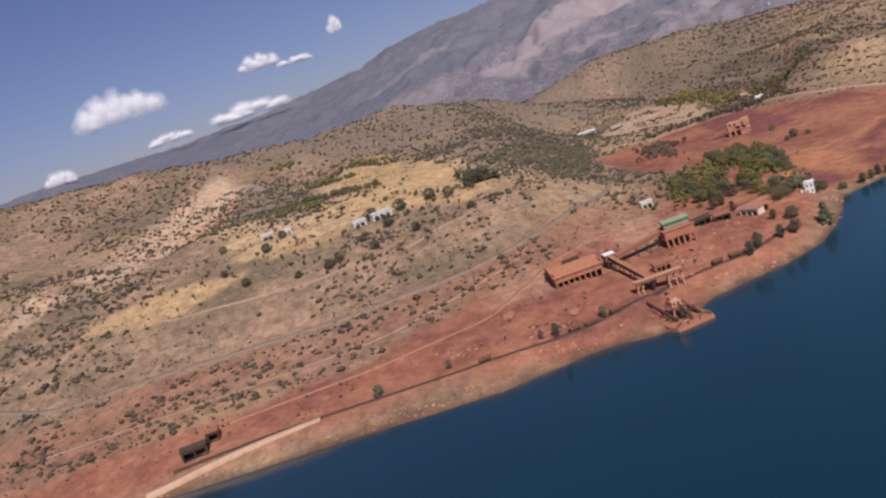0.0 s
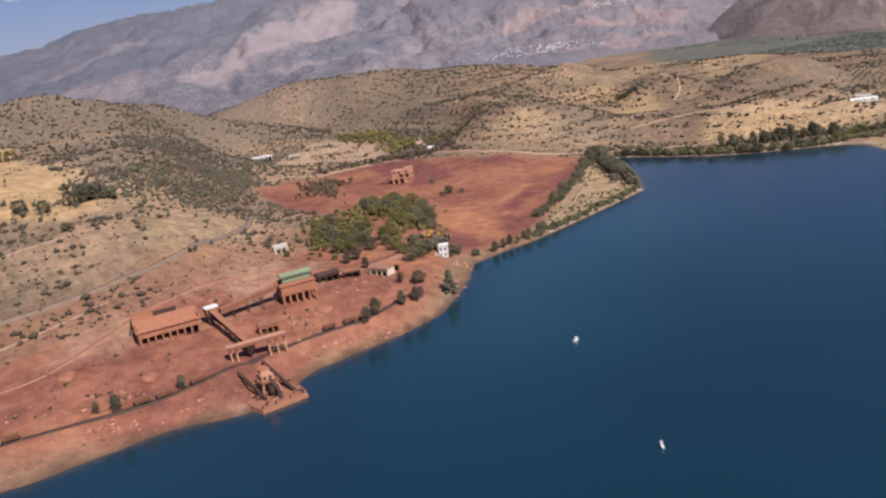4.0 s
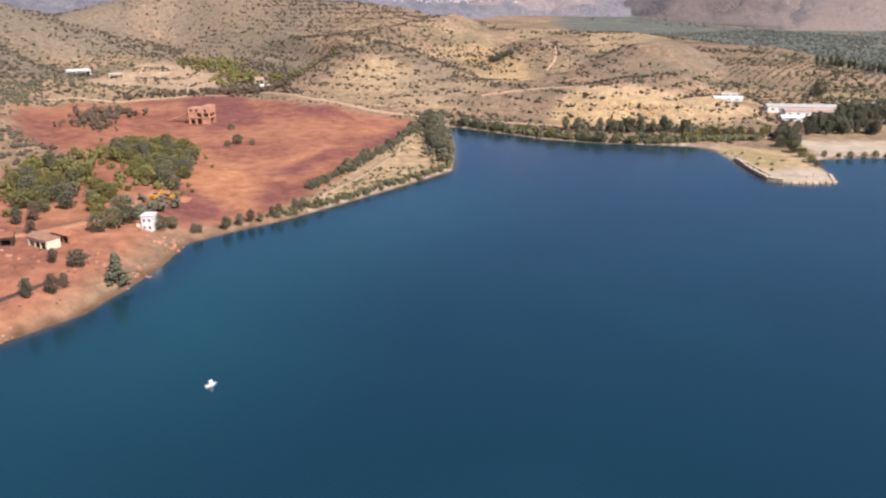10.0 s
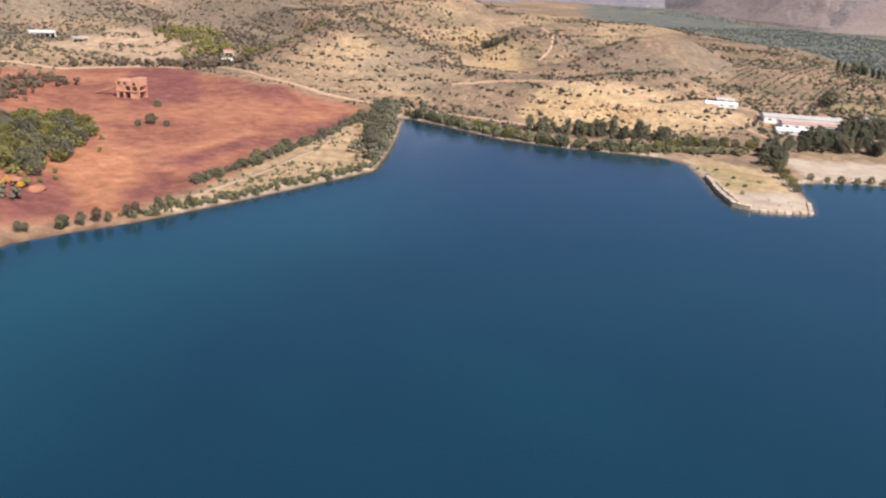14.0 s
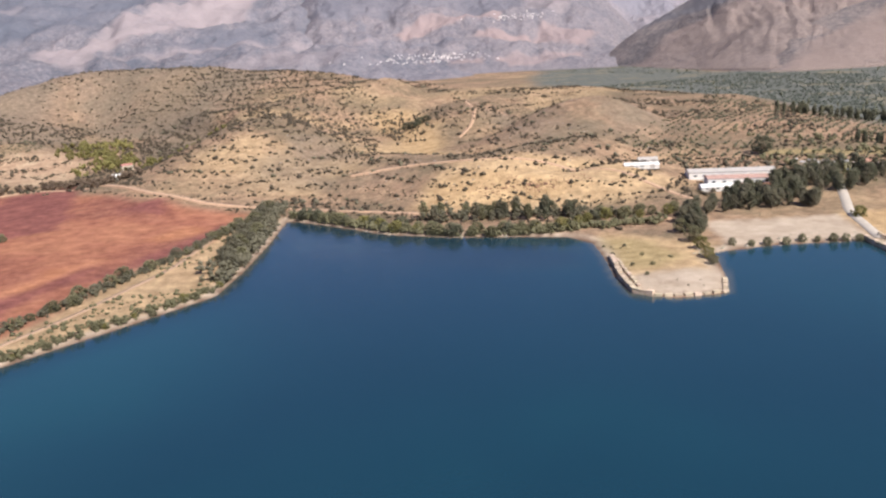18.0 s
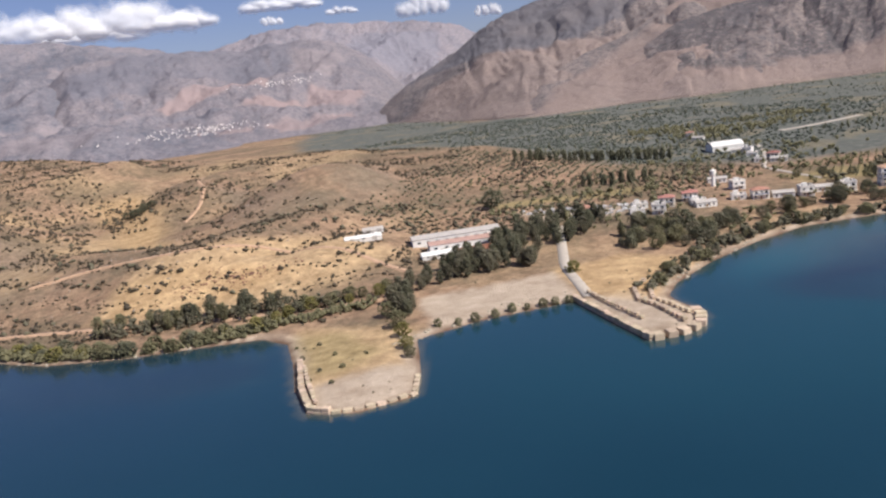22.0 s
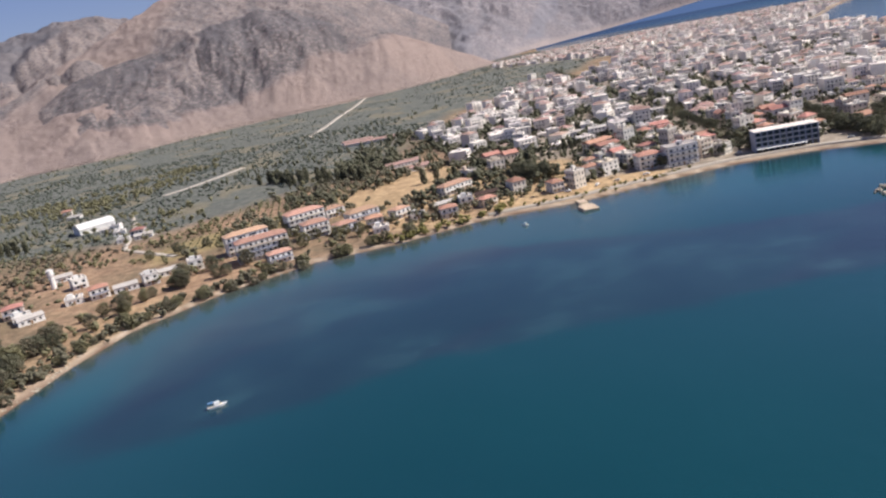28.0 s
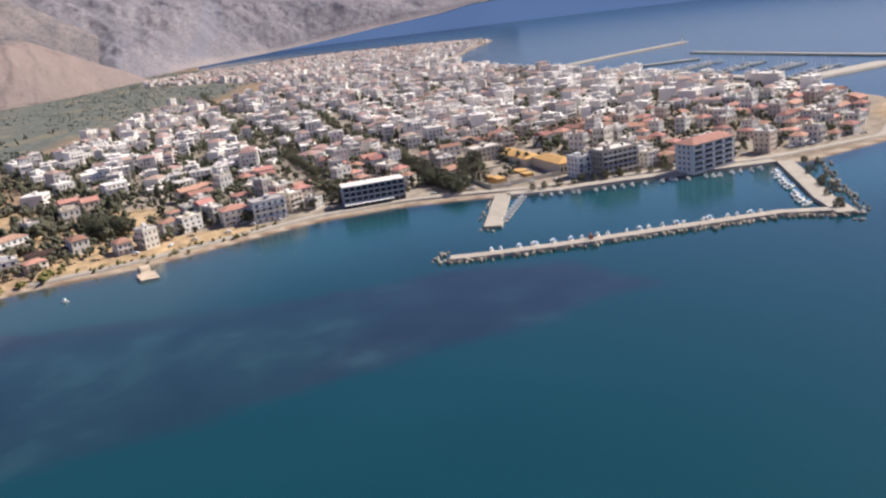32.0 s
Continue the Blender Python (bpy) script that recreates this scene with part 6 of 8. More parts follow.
def crusher_house():
    t = thing("crusher_house", "tall red-dusted crusher house with faded green roof", "industrial building", at(113, 420, 4, drop=0.3))
    for x in np.linspace(-8, 8, 6):
        for y in (-4.5, 4.5):
            part("column", boxes((x - 0.5, x + 0.5, y - 0.5, y + 0.5, 0, 5)), RUSTY, t)
    part("floor_slab", boxes((-9, 9, -5.2, 5.2, 5, 5.7)), RUSTY, t)
    part("wall", boxes((-8.6, 8.6, -5, -4.6, 5.7, 9.6)), RUSTY, t)
    part("wall", boxes((-8.6, 8.6, 4.6, 5, 5.7, 11)), RUSTY, t)
    part("wall", boxes((-8.6, -8.2, -4.6, 4.6, 5.7, 10)), RUSTY, t)
    part("wall", boxes((8.2, 8.6, -4.6, 4.6, 5.7, 10)), RUSTY, t)
    part("lower_roof", boxes((-9, 9, -5.6, 0, 9.6, 9.9)), ORANGE, t)
    part("upper_storey", boxes((-6, 8, 0.4, 4.5, 9.9, 13)), GREENROOF, t, "faded green sheet cladding")
    bm = bmesh.new()
    beam(bm, (-6.5, 0, 12.6), (8.5, 0, 12.6), 1.4, 0.2)
    hip_roof(bm, -6.4, 8.4, 0.2, 4.8, 13, 1.2, 0.4, True, 0.15)
    part("roof", bm, GREENROOF, t, "faded green sheet roof")
    part("ladder", boxes((9, 9.3, 2, 2.6, 0, 12)), DARKSTEEL, t)


def gallery(name, a, b, w, h, legs, mat, label):
    a, b = Vector(a), Vector(b)
    t = thing(name, label, "conveyor", Matrix.Translation((a.x, a.y, float(ground_z(a.x, a.y)))))
    o = t.matrix_world.translation
    a, b = a - o, b - o
    part("belt_frame", beam(bmesh.new(), a, b, w, 0.5), mat, t)
    up = Vector((0, 0, h))
    d = (b - a).normalized()
    side = Vector((-d.y, d.x, 0)).normalized() * (w / 2)
    for s in (-1, 1):
        part("side_panel", beam(bmesh.new(), a + side * s + up / 2, b + side * s + up / 2, 0.15, h), mat, t)
    part("cover", beam(bmesh.new(), a + up, b + up, w + 0.4, 0.2), RUSTY, t)
    for k in legs:
        p = a.lerp(b, k)
        g = float(ground_z(p.x + o.x, p.y + o.y)) - o.z - 0.4
        if p.z - g > 1:
            for s in (-1, 1):
                part("leg", beam(bmesh.new(), (p.x + side.x * s, p.y + side.y * s, g), (p.x + side.x * s * 0.7, p.y + side.y * s * 0.7, p.z), 0.35, 0.35), DARKSTEEL, t)


def transfer_tower():
    t = thing("transfer_tower", "small transfer tower with pale roof above the conveyors", "industrial building", at(71, 408, 10, drop=0.3))
    for x in (-2, 2):
        for y in (-2, 2):
            part("leg", boxes((x - 0.3, x + 0.3, y - 0.3, y + 0.3, 0, 5.5)), DARKSTEEL, t)
    part("cabin", boxes((-2.6, 2.6, -2.6, 2.6, 5.5, 8)), RUSTY, t)
    part("roof", hip_roof(bmesh.new(), -2.6, 2.6, -2.6, 2.6, 8, 0.5, 0.5, True), WHITE, t, "pale sheet roof")


def loading_portal():
    t = thing("loading_portal", "long faded orange steel portal over the loading dock", "gantry", at(83, 366, 2, drop=0.3))
    part("main_beam", boxes((-12, 12, -1.5, 1.5, 6, 7.4)), PORTAL, t, "faded orange box girder")
    part("deck", boxes((-12.2, 12.2, -1.8, 1.8, 7.4, 7.6)), PORTAL, t)
    part("walkway", boxes((-12, 12, -2.6, -1.9, 6.4, 6.6)), RUST, t)
    part("railing", boxes((-12, 12, -2.65, -2.58, 6.6, 7.7)), RUST, t)
    for x in (-11, -8.6, 4.6, 8, 11.4):
        for y in (-1.1, 1.1):
            part("leg", beam(bmesh.new(), (x, y * 1.7, -2.0), (x, y, 6), 0.55, 0.55), PORTAL, t)
    for x in (-9.8, 6.3, 9.7):
        part("brace", beam(bmesh.new(), (x - 1.6, -1.7, -0.5), (x + 1.6, -1.3, 5.8), 0.25, 0.25), RUST, t)
        part("brace", beam(bmesh.new(), (x + 1.6, 1.7, -0.5), (x - 1.6, 1.3, 5.8), 0.25, 0.25), RUST, t)
    part("cross_beam", boxes((4.6, 11.4, -1.6, -1.3, 3.2, 3.6)), PORTAL, t)
    part("hopper", cone(bmesh.new(), (-3, 0, 1.5), (-3, 0, 6), 0.8, 2.4, 8), DARKSTEEL, t, "dark steel hopper")
    part("drive_house", boxes((6, 10, -1.2, 1.2, 1.2, 3.0)), DARKSTEEL, t, "dark drive machinery")


def ship_loader():
    t = thing("ship_loader", "rusty ship loader with dark conveyors on the loading pier", "loader", at(81, 342, 12, z=1.2))
    bm = bmesh.new()
    rim = [(-9.5, 8), (-10.2, -8), (-8.5, -14.5), (9.5, -14.5), (10.5, -9), (8.5, 8)]
    low, high = [bm.verts.new((x * 1.03, y * 1.03, -2)) for x, y in rim], [bm.verts.new((x, y, 0.6)) for x, y in rim]
    bm.faces.new(high)
    for i in range(6):
        bm.faces.new((low[i], low[(i + 1) % 6], high[(i + 1) % 6], high[i]))
    bmesh.ops.recalc_face_normals(bm, faces=bm.faces)
    part("pier_deck", bm, RUSTY, t, "red-dusted concrete pier deck")
    for x in (-2.6, 2.6):
        for y in (-3.5, 3.5):
            part("leg", beam(bmesh.new(), (x * 1.4, y * 1.25, 0.6), (x, y, 5.5), 0.55, 0.55), PORTAL, t)
    for y in (-3.9, 3.9):
        part("brace", beam(bmesh.new(), (-3.2, y, 1), (2.8, y, 5.2), 0.25, 0.25), RUST, t)
    part("platform", boxes((-3.6, 3.6, -4.4, 4.4, 5.5, 5.9)), RUST, t)
    part("machine_house", boxes((-2.6, 2.2, -2.6, 3, 5.9, 8.2)), PORTAL, t, "faded orange machine house")
    # plates on a solid wall, painted as the shade of openings
    for x in (-1.4, 0.6):
        part("opening", boxes((x - 0.5, x + 0.5, -2.66, -2.6, 6.4, 7.6)), SHADE_BLACK, t, "near-black plate for the shade in an opening")
    part("upper_house", boxes((-2.0, 1.4, -1.0, 2.6, 8.2, 9.8)), PORTAL, t)
    part("upper_roof", hip_roof(bmesh.new(), -2.0, 1.4, -1.0, 2.6, 9.8, 0.5, 0.3, True), ORANGE, t)
    part("counterweight", boxes((-1.8, 1.8, -7.2, -4.6, 2.2, 4.6)), DARKSTEEL, t, "dark steel counterweight")
    part("boom", beam(bmesh.new(), (0.4, -2, 6.4), (0.4, -11, 3.2), 1.2, 0.9), DARKSTEEL, t, "dark lattice boom")
    part("chute", beam(bmesh.new(), (0.4, -10.6, 3.4), (0.4, -11, 0.8), 1.6, 1.2), DARKSTEEL, t)
    part("side_conveyor", beam(bmesh.new(), (-5.5, 16, 6.0), (-4.2, -7.5, 1.2), 1.2, 1.1), DARKSTEEL, t, "dark sloping conveyor")
    part("side_conveyor", beam(bmesh.new(), (6.0, 18, 6.0), (6.6, -8, 1.4), 1.3, 1.0), DARKSTEEL, t, "dark sloping conveyor")
    for k in range(4):
        part("trestle", beam(bmesh.new(), (6.1 + 0.15 * k, 12 - 5.5 * k, -0.4), (6.1 + 0.15 * k, 12 - 5.5 * k, 4.6 - 1.0 * k), 0.3, 0.3), RUST, t)
    for x, y in ((-8, -13.4), (-3, -13.8), (3, -13.8), (8.4, -13.2)):
        part("mooring_post", cone(bmesh.new(), (x, y, 0.5), (x, y, 1.6), 0.3, 0.35, 8), DARKSTEEL, t)
    rr = random.Random(17)
    for _ in range(16):
        x, y, k = rr.uniform(-6.5, 8.5), rr.uniform(-12.5, 2), rr.uniform(0.5, 1.3)
        part("scrap", beam(bmesh.new(), (x - k, y - k * rr.uniform(-1, 1), 0.75), (x + k, y + k * rr.uniform(-1, 1), rr.uniform(0.9, 1.9)), rr.uniform(0.3, 0.9), rr.uniform(0.2, 0.6)), rr.choice([RUST, DARKSTEEL, PORTAL]), t)


ore_shed()
crusher_house()
transfer_tower()
gallery("ore_conveyor", (71, 405, float(ground_z(71, 408)) + 5.5), (81, 366, float(ground_z(81, 366)) + 3.2), 2.2, 1.8, (0.25, 0.5, 0.75), DARKSTEEL, "dark rusty covered conveyor running down to the dock")
gallery("crusher_conveyor", (75, 410, float(ground_z(75, 410)) + 3.5), (104, 421, float(ground_z(104, 421)) + 7), 2.6, 2.0, (0.2, 0.45, 0.7), RUST, "rusty covered conveyor up to the crusher house")
loading_portal()
ship_loader()


def bunker(x, y, w, d, h, turn, n, label, mat=RUSTY, roof=RUST, pitched=True):
    t = thing("storage_shed", label, "shed", at(x, y, turn, drop=0.3))
    part("rear_wall", boxes((-w / 2, w / 2, d / 2 - 0.3, d / 2, 0, h)), mat, t)
    for s in (-1, 1):
        part("side_wall", boxes((s * w / 2 - 0.15, s * w / 2 + 0.15, -d / 2, d / 2 - 0.3, 0, h)), mat, t)
    for px in np.linspace(-w / 2 + 0.6, w / 2 - 0.6, n + 1):
        part("post", boxes((px - 0.3, px + 0.3, -d / 2, -d / 2 + 0.4, 0, h * 0.75)), mat, t)
    part("lintel", boxes((-w / 2, w / 2, -d / 2 - 0.02, -d / 2 + 0.42, h * 0.75, h)), mat, t)
    # floor coloured near-black in place of the shed's inner shade
    part("shaded_floor", boxes((-w / 2 + 0.2, w / 2 - 0.2, -d / 2 + 0.5, d / 2 - 0.3, 0, 0.3)), SHADE_BLACK, t)
    part("roof", hip_roof(bmesh.new(), -w / 2, w / 2, -d / 2, d / 2, h, 1.4 if pitched else 0.15, 0.4, True), roof, t)


bunker(92, 388, 9, 4, 4, 5, 3, "low concrete bunker with three dark openings")
bunker(134, 443, 12, 5, 4, 12, 3, "long dark open shed with rusty roof", DARKSTEEL, DARKSTEEL)
bunker(147, 443, 9, 5, 3.6, -8, 2, "small dark open shed beside the red yard", DARKSTEEL, RUST)
bunker(162, 436, 12, 6, 4, -58, 3, "long shed with bright orange tiled roof", CREAM, TILES)
bunker(170, 440, 11, 5, 3.6, -58, 3, "open shed with dull orange roof", RUSTY, ORANGE)
bunker(124, 510, 8, 5, 4, 10, 2, "small pale hut on the dry bank", CREAM, METALSHEET)
bunker(-46, 552, 14, 7, 4.5, 25, 3, "long pale farm shed on the hillside", WHITE, METALSHEET)
bunker(-62, 550, 9, 6, 3.5, 20, 2, "pale farm shed with grey roof", WHITE, METALSHEET)
bunker(-134, 592, 9, 6, 4, 10, 2, "small pale hillside hut among trees", CREAM, METALSHEET)
bunker(-118, 585, 7, 5, 3.5, 10, 2, "small white hillside hut with grey roof", WHITE, METALSHEET)
bunker(225, 1112, 26, 12, 6, 10, 5, "long pale depot at the valley head", WHITE, WHITE, False)
bunker(262, 1086, 16, 10, 5, 10, 3, "pale depot beside the valley road", CREAM, METALSHEET, False)
bunker(385, 905, 9, 6, 4, -10, 2, "small white hut beyond the red field", WHITE, WHITE)
bunker(400, 985, 10, 7, 5, 10, 2, "cream valley house among green trees", CREAM, TILES)
bunker(-150, 352, 12, 6, 5, 8, 2, "dark ruined loading hut above the shore", DARKSTEEL, DARKSTEEL)
bunker(-143, 362, 6, 5, 5, 8, 1, "dark rusty hopper shed above the shore", DARKSTEEL, RUST)


def kiln():
    t = thing("kiln_tower", "ruined red-dusted concrete kiln with dark openings", "ruin", at(287, 738, -35, drop=0.3))
    for x in (-8, -2.7, 2.7, 8):
        for y in (-5, 5):
            part("column", boxes((x - 0.7, x + 0.7, y - 0.7, y + 0.7, 0, 9)), PORTAL, t)
    part("floor_slab", boxes((-9, 9, -6, 6, 5, 5.6)), PORTAL, t)
    part("rear_wall", boxes((-8.7, 8.7, 4.4, 4.8, 0, 9)), PORTAL, t)
    part("wall", boxes((-8.7, -2.7, -5.2, -4.8, 5.6, 9)), PORTAL, t)
    part("wall", boxes((2.7, 8.7, -5.2, -4.8, 0, 5)), PORTAL, t)
    part("upper_storey", boxes((-9, 3, -5.5, 5.5, 9, 12.5)), PORTAL, t)
    part("upper_storey", boxes((3, 9, -5.5, 5.5, 9, 14.5)), PORTAL, t)
    # near-black plates stand for the shade inside open holes
    for x in (-6.5, -2, 5):
        part("opening", boxes((x - 1, x + 1, -5.56, -5.5, 9.8, 11.6)), SHADE_BLACK, t, "near-black plate for the shade in an opening")
    part("ramp", beam(bmesh.new(), (-9, 0, 8.5), (-30, 2, 1.0), 3, 0.8), PORTAL, t, "sloping concrete ramp")


kiln()


def heap(name, x, y, r, h, mat, label, seed):
    bm = bmesh.new()
    bmesh.ops.create_icosphere(bm, subdivisions=3, radius=1)
    rr = random.Random(seed)
    off = Vector((rr.uniform(0, 50), rr.uniform(0, 50), 0))
    for v in bm.verts:
        k = 1 + 0.25 * noise.noise(v.co * 2 + off)
        v.co = Vector((v.co.x * r * k, v.co.y * r * k * 0.8, max(v.co.z, -0.2) * h * k))
    ob = part(name, bm, mat, None, "", True)
    ob.matrix_world = at(x, y, rr.uniform(0, 180), drop=0.2)
    return tagged(ob, label, "earth heap")


for i, (x, y, r, h) in enumerate(((212, 506, 6, 3), (220, 512, 5, 2.6), (206, 500, 4, 2), (228, 505, 5, 2.2), (40, 370, 4, 1.6), (120, 400, 5, 2), (10, 385, 5, 2))):
    heap("ore_mound", x, y, r, h, RUSTY, "heap of red ore on the mine yard" if r > 5 else "small heap of orange ore beside the track", i)


def white_house():
    t = thing("white_house", "narrow two-storey whitewashed house above the red shore", "house", at(204, 451, -30, drop=0.4))
    part("wall", boxes((-2.4, 2.4, -2.8, 2.8, 0, 7)), WHITE, t)
    part("roof", hip_roof(bmesh.new(), -2.4, 2.4, -2.8, 2.8, 7, 0.6, 0.35), WHITE, t, "white painted roof")
    for x, z in ((-1.2, 1.2), (1.2, 1.2), (-1.2, 4.4), (1.2, 4.4)):
        part("window", boxes((x - 0.45, x + 0.45, -2.85, -2.8, z, z + 1.3)), GLASS, t)
    part("door", boxes((2.4, 2.45, -0.5, 0.5, 0.4, 2.5)), TIMBER, t)
    part("annexe", boxes((-5.2, -2.4, -1.6, 2.4, 0, 3.0)), CREAM, t)


white_house()


# ---- machines, cars, boats ----
def wagon():
    t = thing("ore_wagon", "rusty ore wagon standing on the railway", "wagon")
    part("chassis", boxes((-3, 3, -0.9, 0.9, 0.7, 1.0)), DARKSTEEL, t)
    bm = bmesh.new()
    vs = [bm.verts.new(v) for v in ((-2.4, -0.7, 1), (2.4, -0.7, 1), (2.4, 0.7, 1), (-2.4, 0.7, 1), (-3, -1.2, 2.5), (3, -1.2, 2.5), (3, 1.2, 2.5), (-3, 1.2, 2.5))]
    for q in ((3, 2, 1, 0), (4, 5, 6, 7), (0, 1, 5, 4), (1, 2, 6, 5), (2, 3, 7, 6), (3, 0, 4, 7)):
        bm.faces.new([vs[i] for i in q])
    part("tub", bm, RUST, t)
    for x in (-2, 2):
        for y in (-0.75, 0.75):
            part("wheel", cone(bmesh.new(), (x, y - 0.06, 0.45), (x, y + 0.06, 0.45), 0.45, 0.45, 12), DARKSTEEL, t)
    return t


w0 = wagon()
spots = [(44, 351, 4), (36, 350, 5), (126, 378, 8), (57, 354, 15), (-8, 347, 0), (116, 376, 12)]
for i, (x, y, a) in enumerate(spots):
    m = at(x, y, a, drop=-0.3)
    if i:
        tagged(copy_thing(w0, m), group="ore wagons")
    else:
        w0.matrix_world = m
        tagged(w0, group="ore wagons")


def digger(x, y, turn, mat):
    t = thing("excavator", "dusty yellow excavator parked on the red yard", "excavator", at(x, y, turn, drop=0.1))
    for s in (-1.1, 1.1):
        part("track", boxes((-2, 2, s - 0.3, s + 0.3, 0, 0.9)), DARKSTEEL, t)
    part("house", boxes((-1.9, 1.2, -1.3, 1.3, 1.0, 2.4)), mat, t)
    part("cab", boxes((0.2, 1.6, 0.3, 1.3, 1.6, 3.1)), GLASS, t, "dark glazed cab")
    part("boom", beam(bmesh.new(), (1.2, -0.2, 1.8), (4.6, -0.2, 4.4), 0.4, 0.5), mat, t)
    part("arm", beam(bmesh.new(), (4.6, -0.2, 4.4), (6.2, -0.2, 1.8), 0.35, 0.4), mat, t)
    part("bucket", boxes((5.6, 6.6, -0.8, 0.4, 0.8, 1.8)), DARKSTEEL, t)


YELLOW = plain("machine_yellow", (0.55, 0.30, 0.05), 0.6, vary=0.2, size=2)
digger(214, 500, 30, YELLOW)
digger(222, 504, 160, YELLOW)


def car():
    t = thing("car", "parked car on dusty ground", "car")
    bm = bmesh.new()
    prof = [(-2.1, 0.35), (-2.1, 0.85), (-1.6, 0.95), (-1.1, 1.42), (0.5, 1.42), (1.1, 0.95), (2.0, 0.82), (2.1, 0.35)]
    for s in (-0.82, 0.82):
        bm.faces.new([bm.verts.new((px, s * (1 if pz < 1 else 0.85), pz)) for px, pz in (prof if s < 0 else prof[::-1])])
    bm.verts.ensure_lookup_table()
    n = len(prof)
    for i in range(n):
        j = (i + 1) % n
        bm.faces.new((bm.verts[i], bm.verts[n + n - 1 - i], bm.verts[n + n - 1 - j], bm.verts[j]))
    bmesh.ops.recalc_face_normals(bm, faces=bm.faces)
    part("body", bm, CARPAINT, t)
    part("glazing", boxes((-1.0, 0.45, -0.74, 0.74, 1.0, 1.36)), GLASS, t, "dark car windows")
    for x in (-1.3, 1.3):
        for y in (-0.8, 0.8):
            part("wheel", cone(bmesh.new(), (x, y - 0.1, 0.32), (x, y + 0.1, 0.32), 0.32, 0.32, 10), RUBBER, t)
    return t


def fill(proto, poses, group=""):
    for i, m in enumerate(poses):
        if i:
            o = copy_thing(proto, m)
        else:
            proto.matrix_world = m
            o = proto
        if group:
            o["group"] = group


cr = random.Random(4)
lots = []
for x, y in line_of([(836, 566), (860, 540), (884, 514), (880, 500), (852, 515), (834, 535)], 64, 4, 31):
    lots.append(at(x, y, cr.choice([-40, 50, 55, -35]) + cr.uniform(-8, 8)))
for x, y in line_of([(1022, 170), (1040, 110), (1055, 66), (1056, 20), (1046, -28), (1034, -60), (1028, -105), (1010, -190), (1016, -285)], 26, 1.5, 32):
    lots.append(at(x, y, cr.choice([0, 5, 90]) + 70, drop=-0.5))
fill(car(), lots, "parked cars")


def boat(length, label, canopy=False):
    t = thing("boat", label, "boat")
    L, W = length, length * 0.32
    bm = bmesh.new()
    ring = lambda z, k, tip: [bm.verts.new((px * L * k, py * W * k, z)) for px, py in ((-0.5, -0.42), (0.1, -0.5), (0.35, -0.33), (tip, 0), (0.35, 0.33), (0.1, 0.5), (-0.5, 0.42))]
    a, b = ring(-0.25, 0.8, 0.5), ring(0.10 * L + 0.1, 1.0, 0.56)
    bm.faces.new(a[::-1])
    for i in range(7):
        j = (i + 1) % 7
        bm.faces.new((a[i], a[j], b[j], b[i]))
    bm.faces.new(b)
    part("hull", bm, HULL, t)
    part("deck", boxes((-0.44 * L, 0.28 * L, -0.34 * W, 0.34 * W, 0.10 * L + 0.11, 0.10 * L + 0.16)), CREAM, t, "pale deck boards")
    part("cabin", boxes((-0.12 * L, 0.16 * L, -0.28 * W, 0.28 * W, 0.10 * L + 0.16, 0.10 * L + 1.3)), HULL, t)
    part("windscreen", boxes((0.16 * L, 0.165 * L, -0.26 * W, 0.26 * W, 0.10 * L + 0.6, 0.10 * L + 1.2)), GLASS, t)
    if canopy:
        part("canopy", boxes((-0.42 * L, -0.12 * L, -0.3 * W, 0.3 * W, 0.10 * L + 1.4, 0.10 * L + 1.5)), CANVAS, t, "blue canvas canopy")
    return t


def afloat(x, y, a):
    return Matrix.Translation((x, y, 0.05)) @ Matrix.Rotation(radians(a), 4, "Z")


boat(3.6, "small white motor boat drifting on open water").matrix_world = afloat(198, 307, 20)
boat(3.2, "little white boat drifting on open water").matrix_world = afloat(172, 221, 70)
boat(4.5, "small white boat moored off the beach").matrix_world = afloat(962, 189, 60)
boat(7.0, "white cabin cruiser at anchor with blue canopy", True).matrix_world = afloat(768, 288, -60)
bb = random.Random(6)
small, mid_b = [], []
for i in range(9):
    small.append(afloat(1010 - 5.4 * i, -52 + 3.1 * i, 64 + bb.uniform(-6, 6)))
for x, y in line_of([(1012, -62), (1001, -92), (998, -116), (988, -160), (984, -188)], 22, 0.8, 41):
    small.append(afloat(x - 4.5, y, 170 + bb.uniform(-10, 10)))
for x, y in line_of([(914, -6), (908, -40), (903, -88), (897, -136)], 22, 0.6, 42):
    (small if bb.random() < 0.6 else mid_b).append(afloat(x + 6, y, -12 + bb.uniform(-8, 8)))
for x, y in line_of([(902, -157), (968, -187)], 12, 0.5, 43):
    mid_b.append(afloat(x, y, 118 + bb.uniform(-8, 8)))
fill(boat(5.5, "small white boat moored stern-to at the quay"), small, "boats in the harbour")
fill(boat(8.0, "white fishing boat with blue canopy moored in the harbour", True), mid_b, "boats in the harbour")
PONTOONS = [((1513, -424), (1567, -521)), ((1433, -431), (1496, -538)), ((1368, -440), (1427, -544)), ((1308, -448), (1362, -540))]
yachts = []
for (ax0, ay0), (bx0, by0) in PONTOONS:
    tilt = math.degrees(math.atan2(by0 - ay0, bx0 - ax0))
    for i in range(11):
        k = 0.06 + 0.088 * i
        px, py = ax0 + (bx0 - ax0) * k, ay0 + (by0 - ay0) * k
        for side in (-1, 1):
            if bb.random() < 0.75:
                yachts.append(afloat(px + side * 7.4 * math.sin(radians(tilt)), py - side * 7.4 * math.cos(radians(tilt)), tilt + 90 * side + 180))
yacht = boat(11.0, "white yacht moored in the far marina", False)
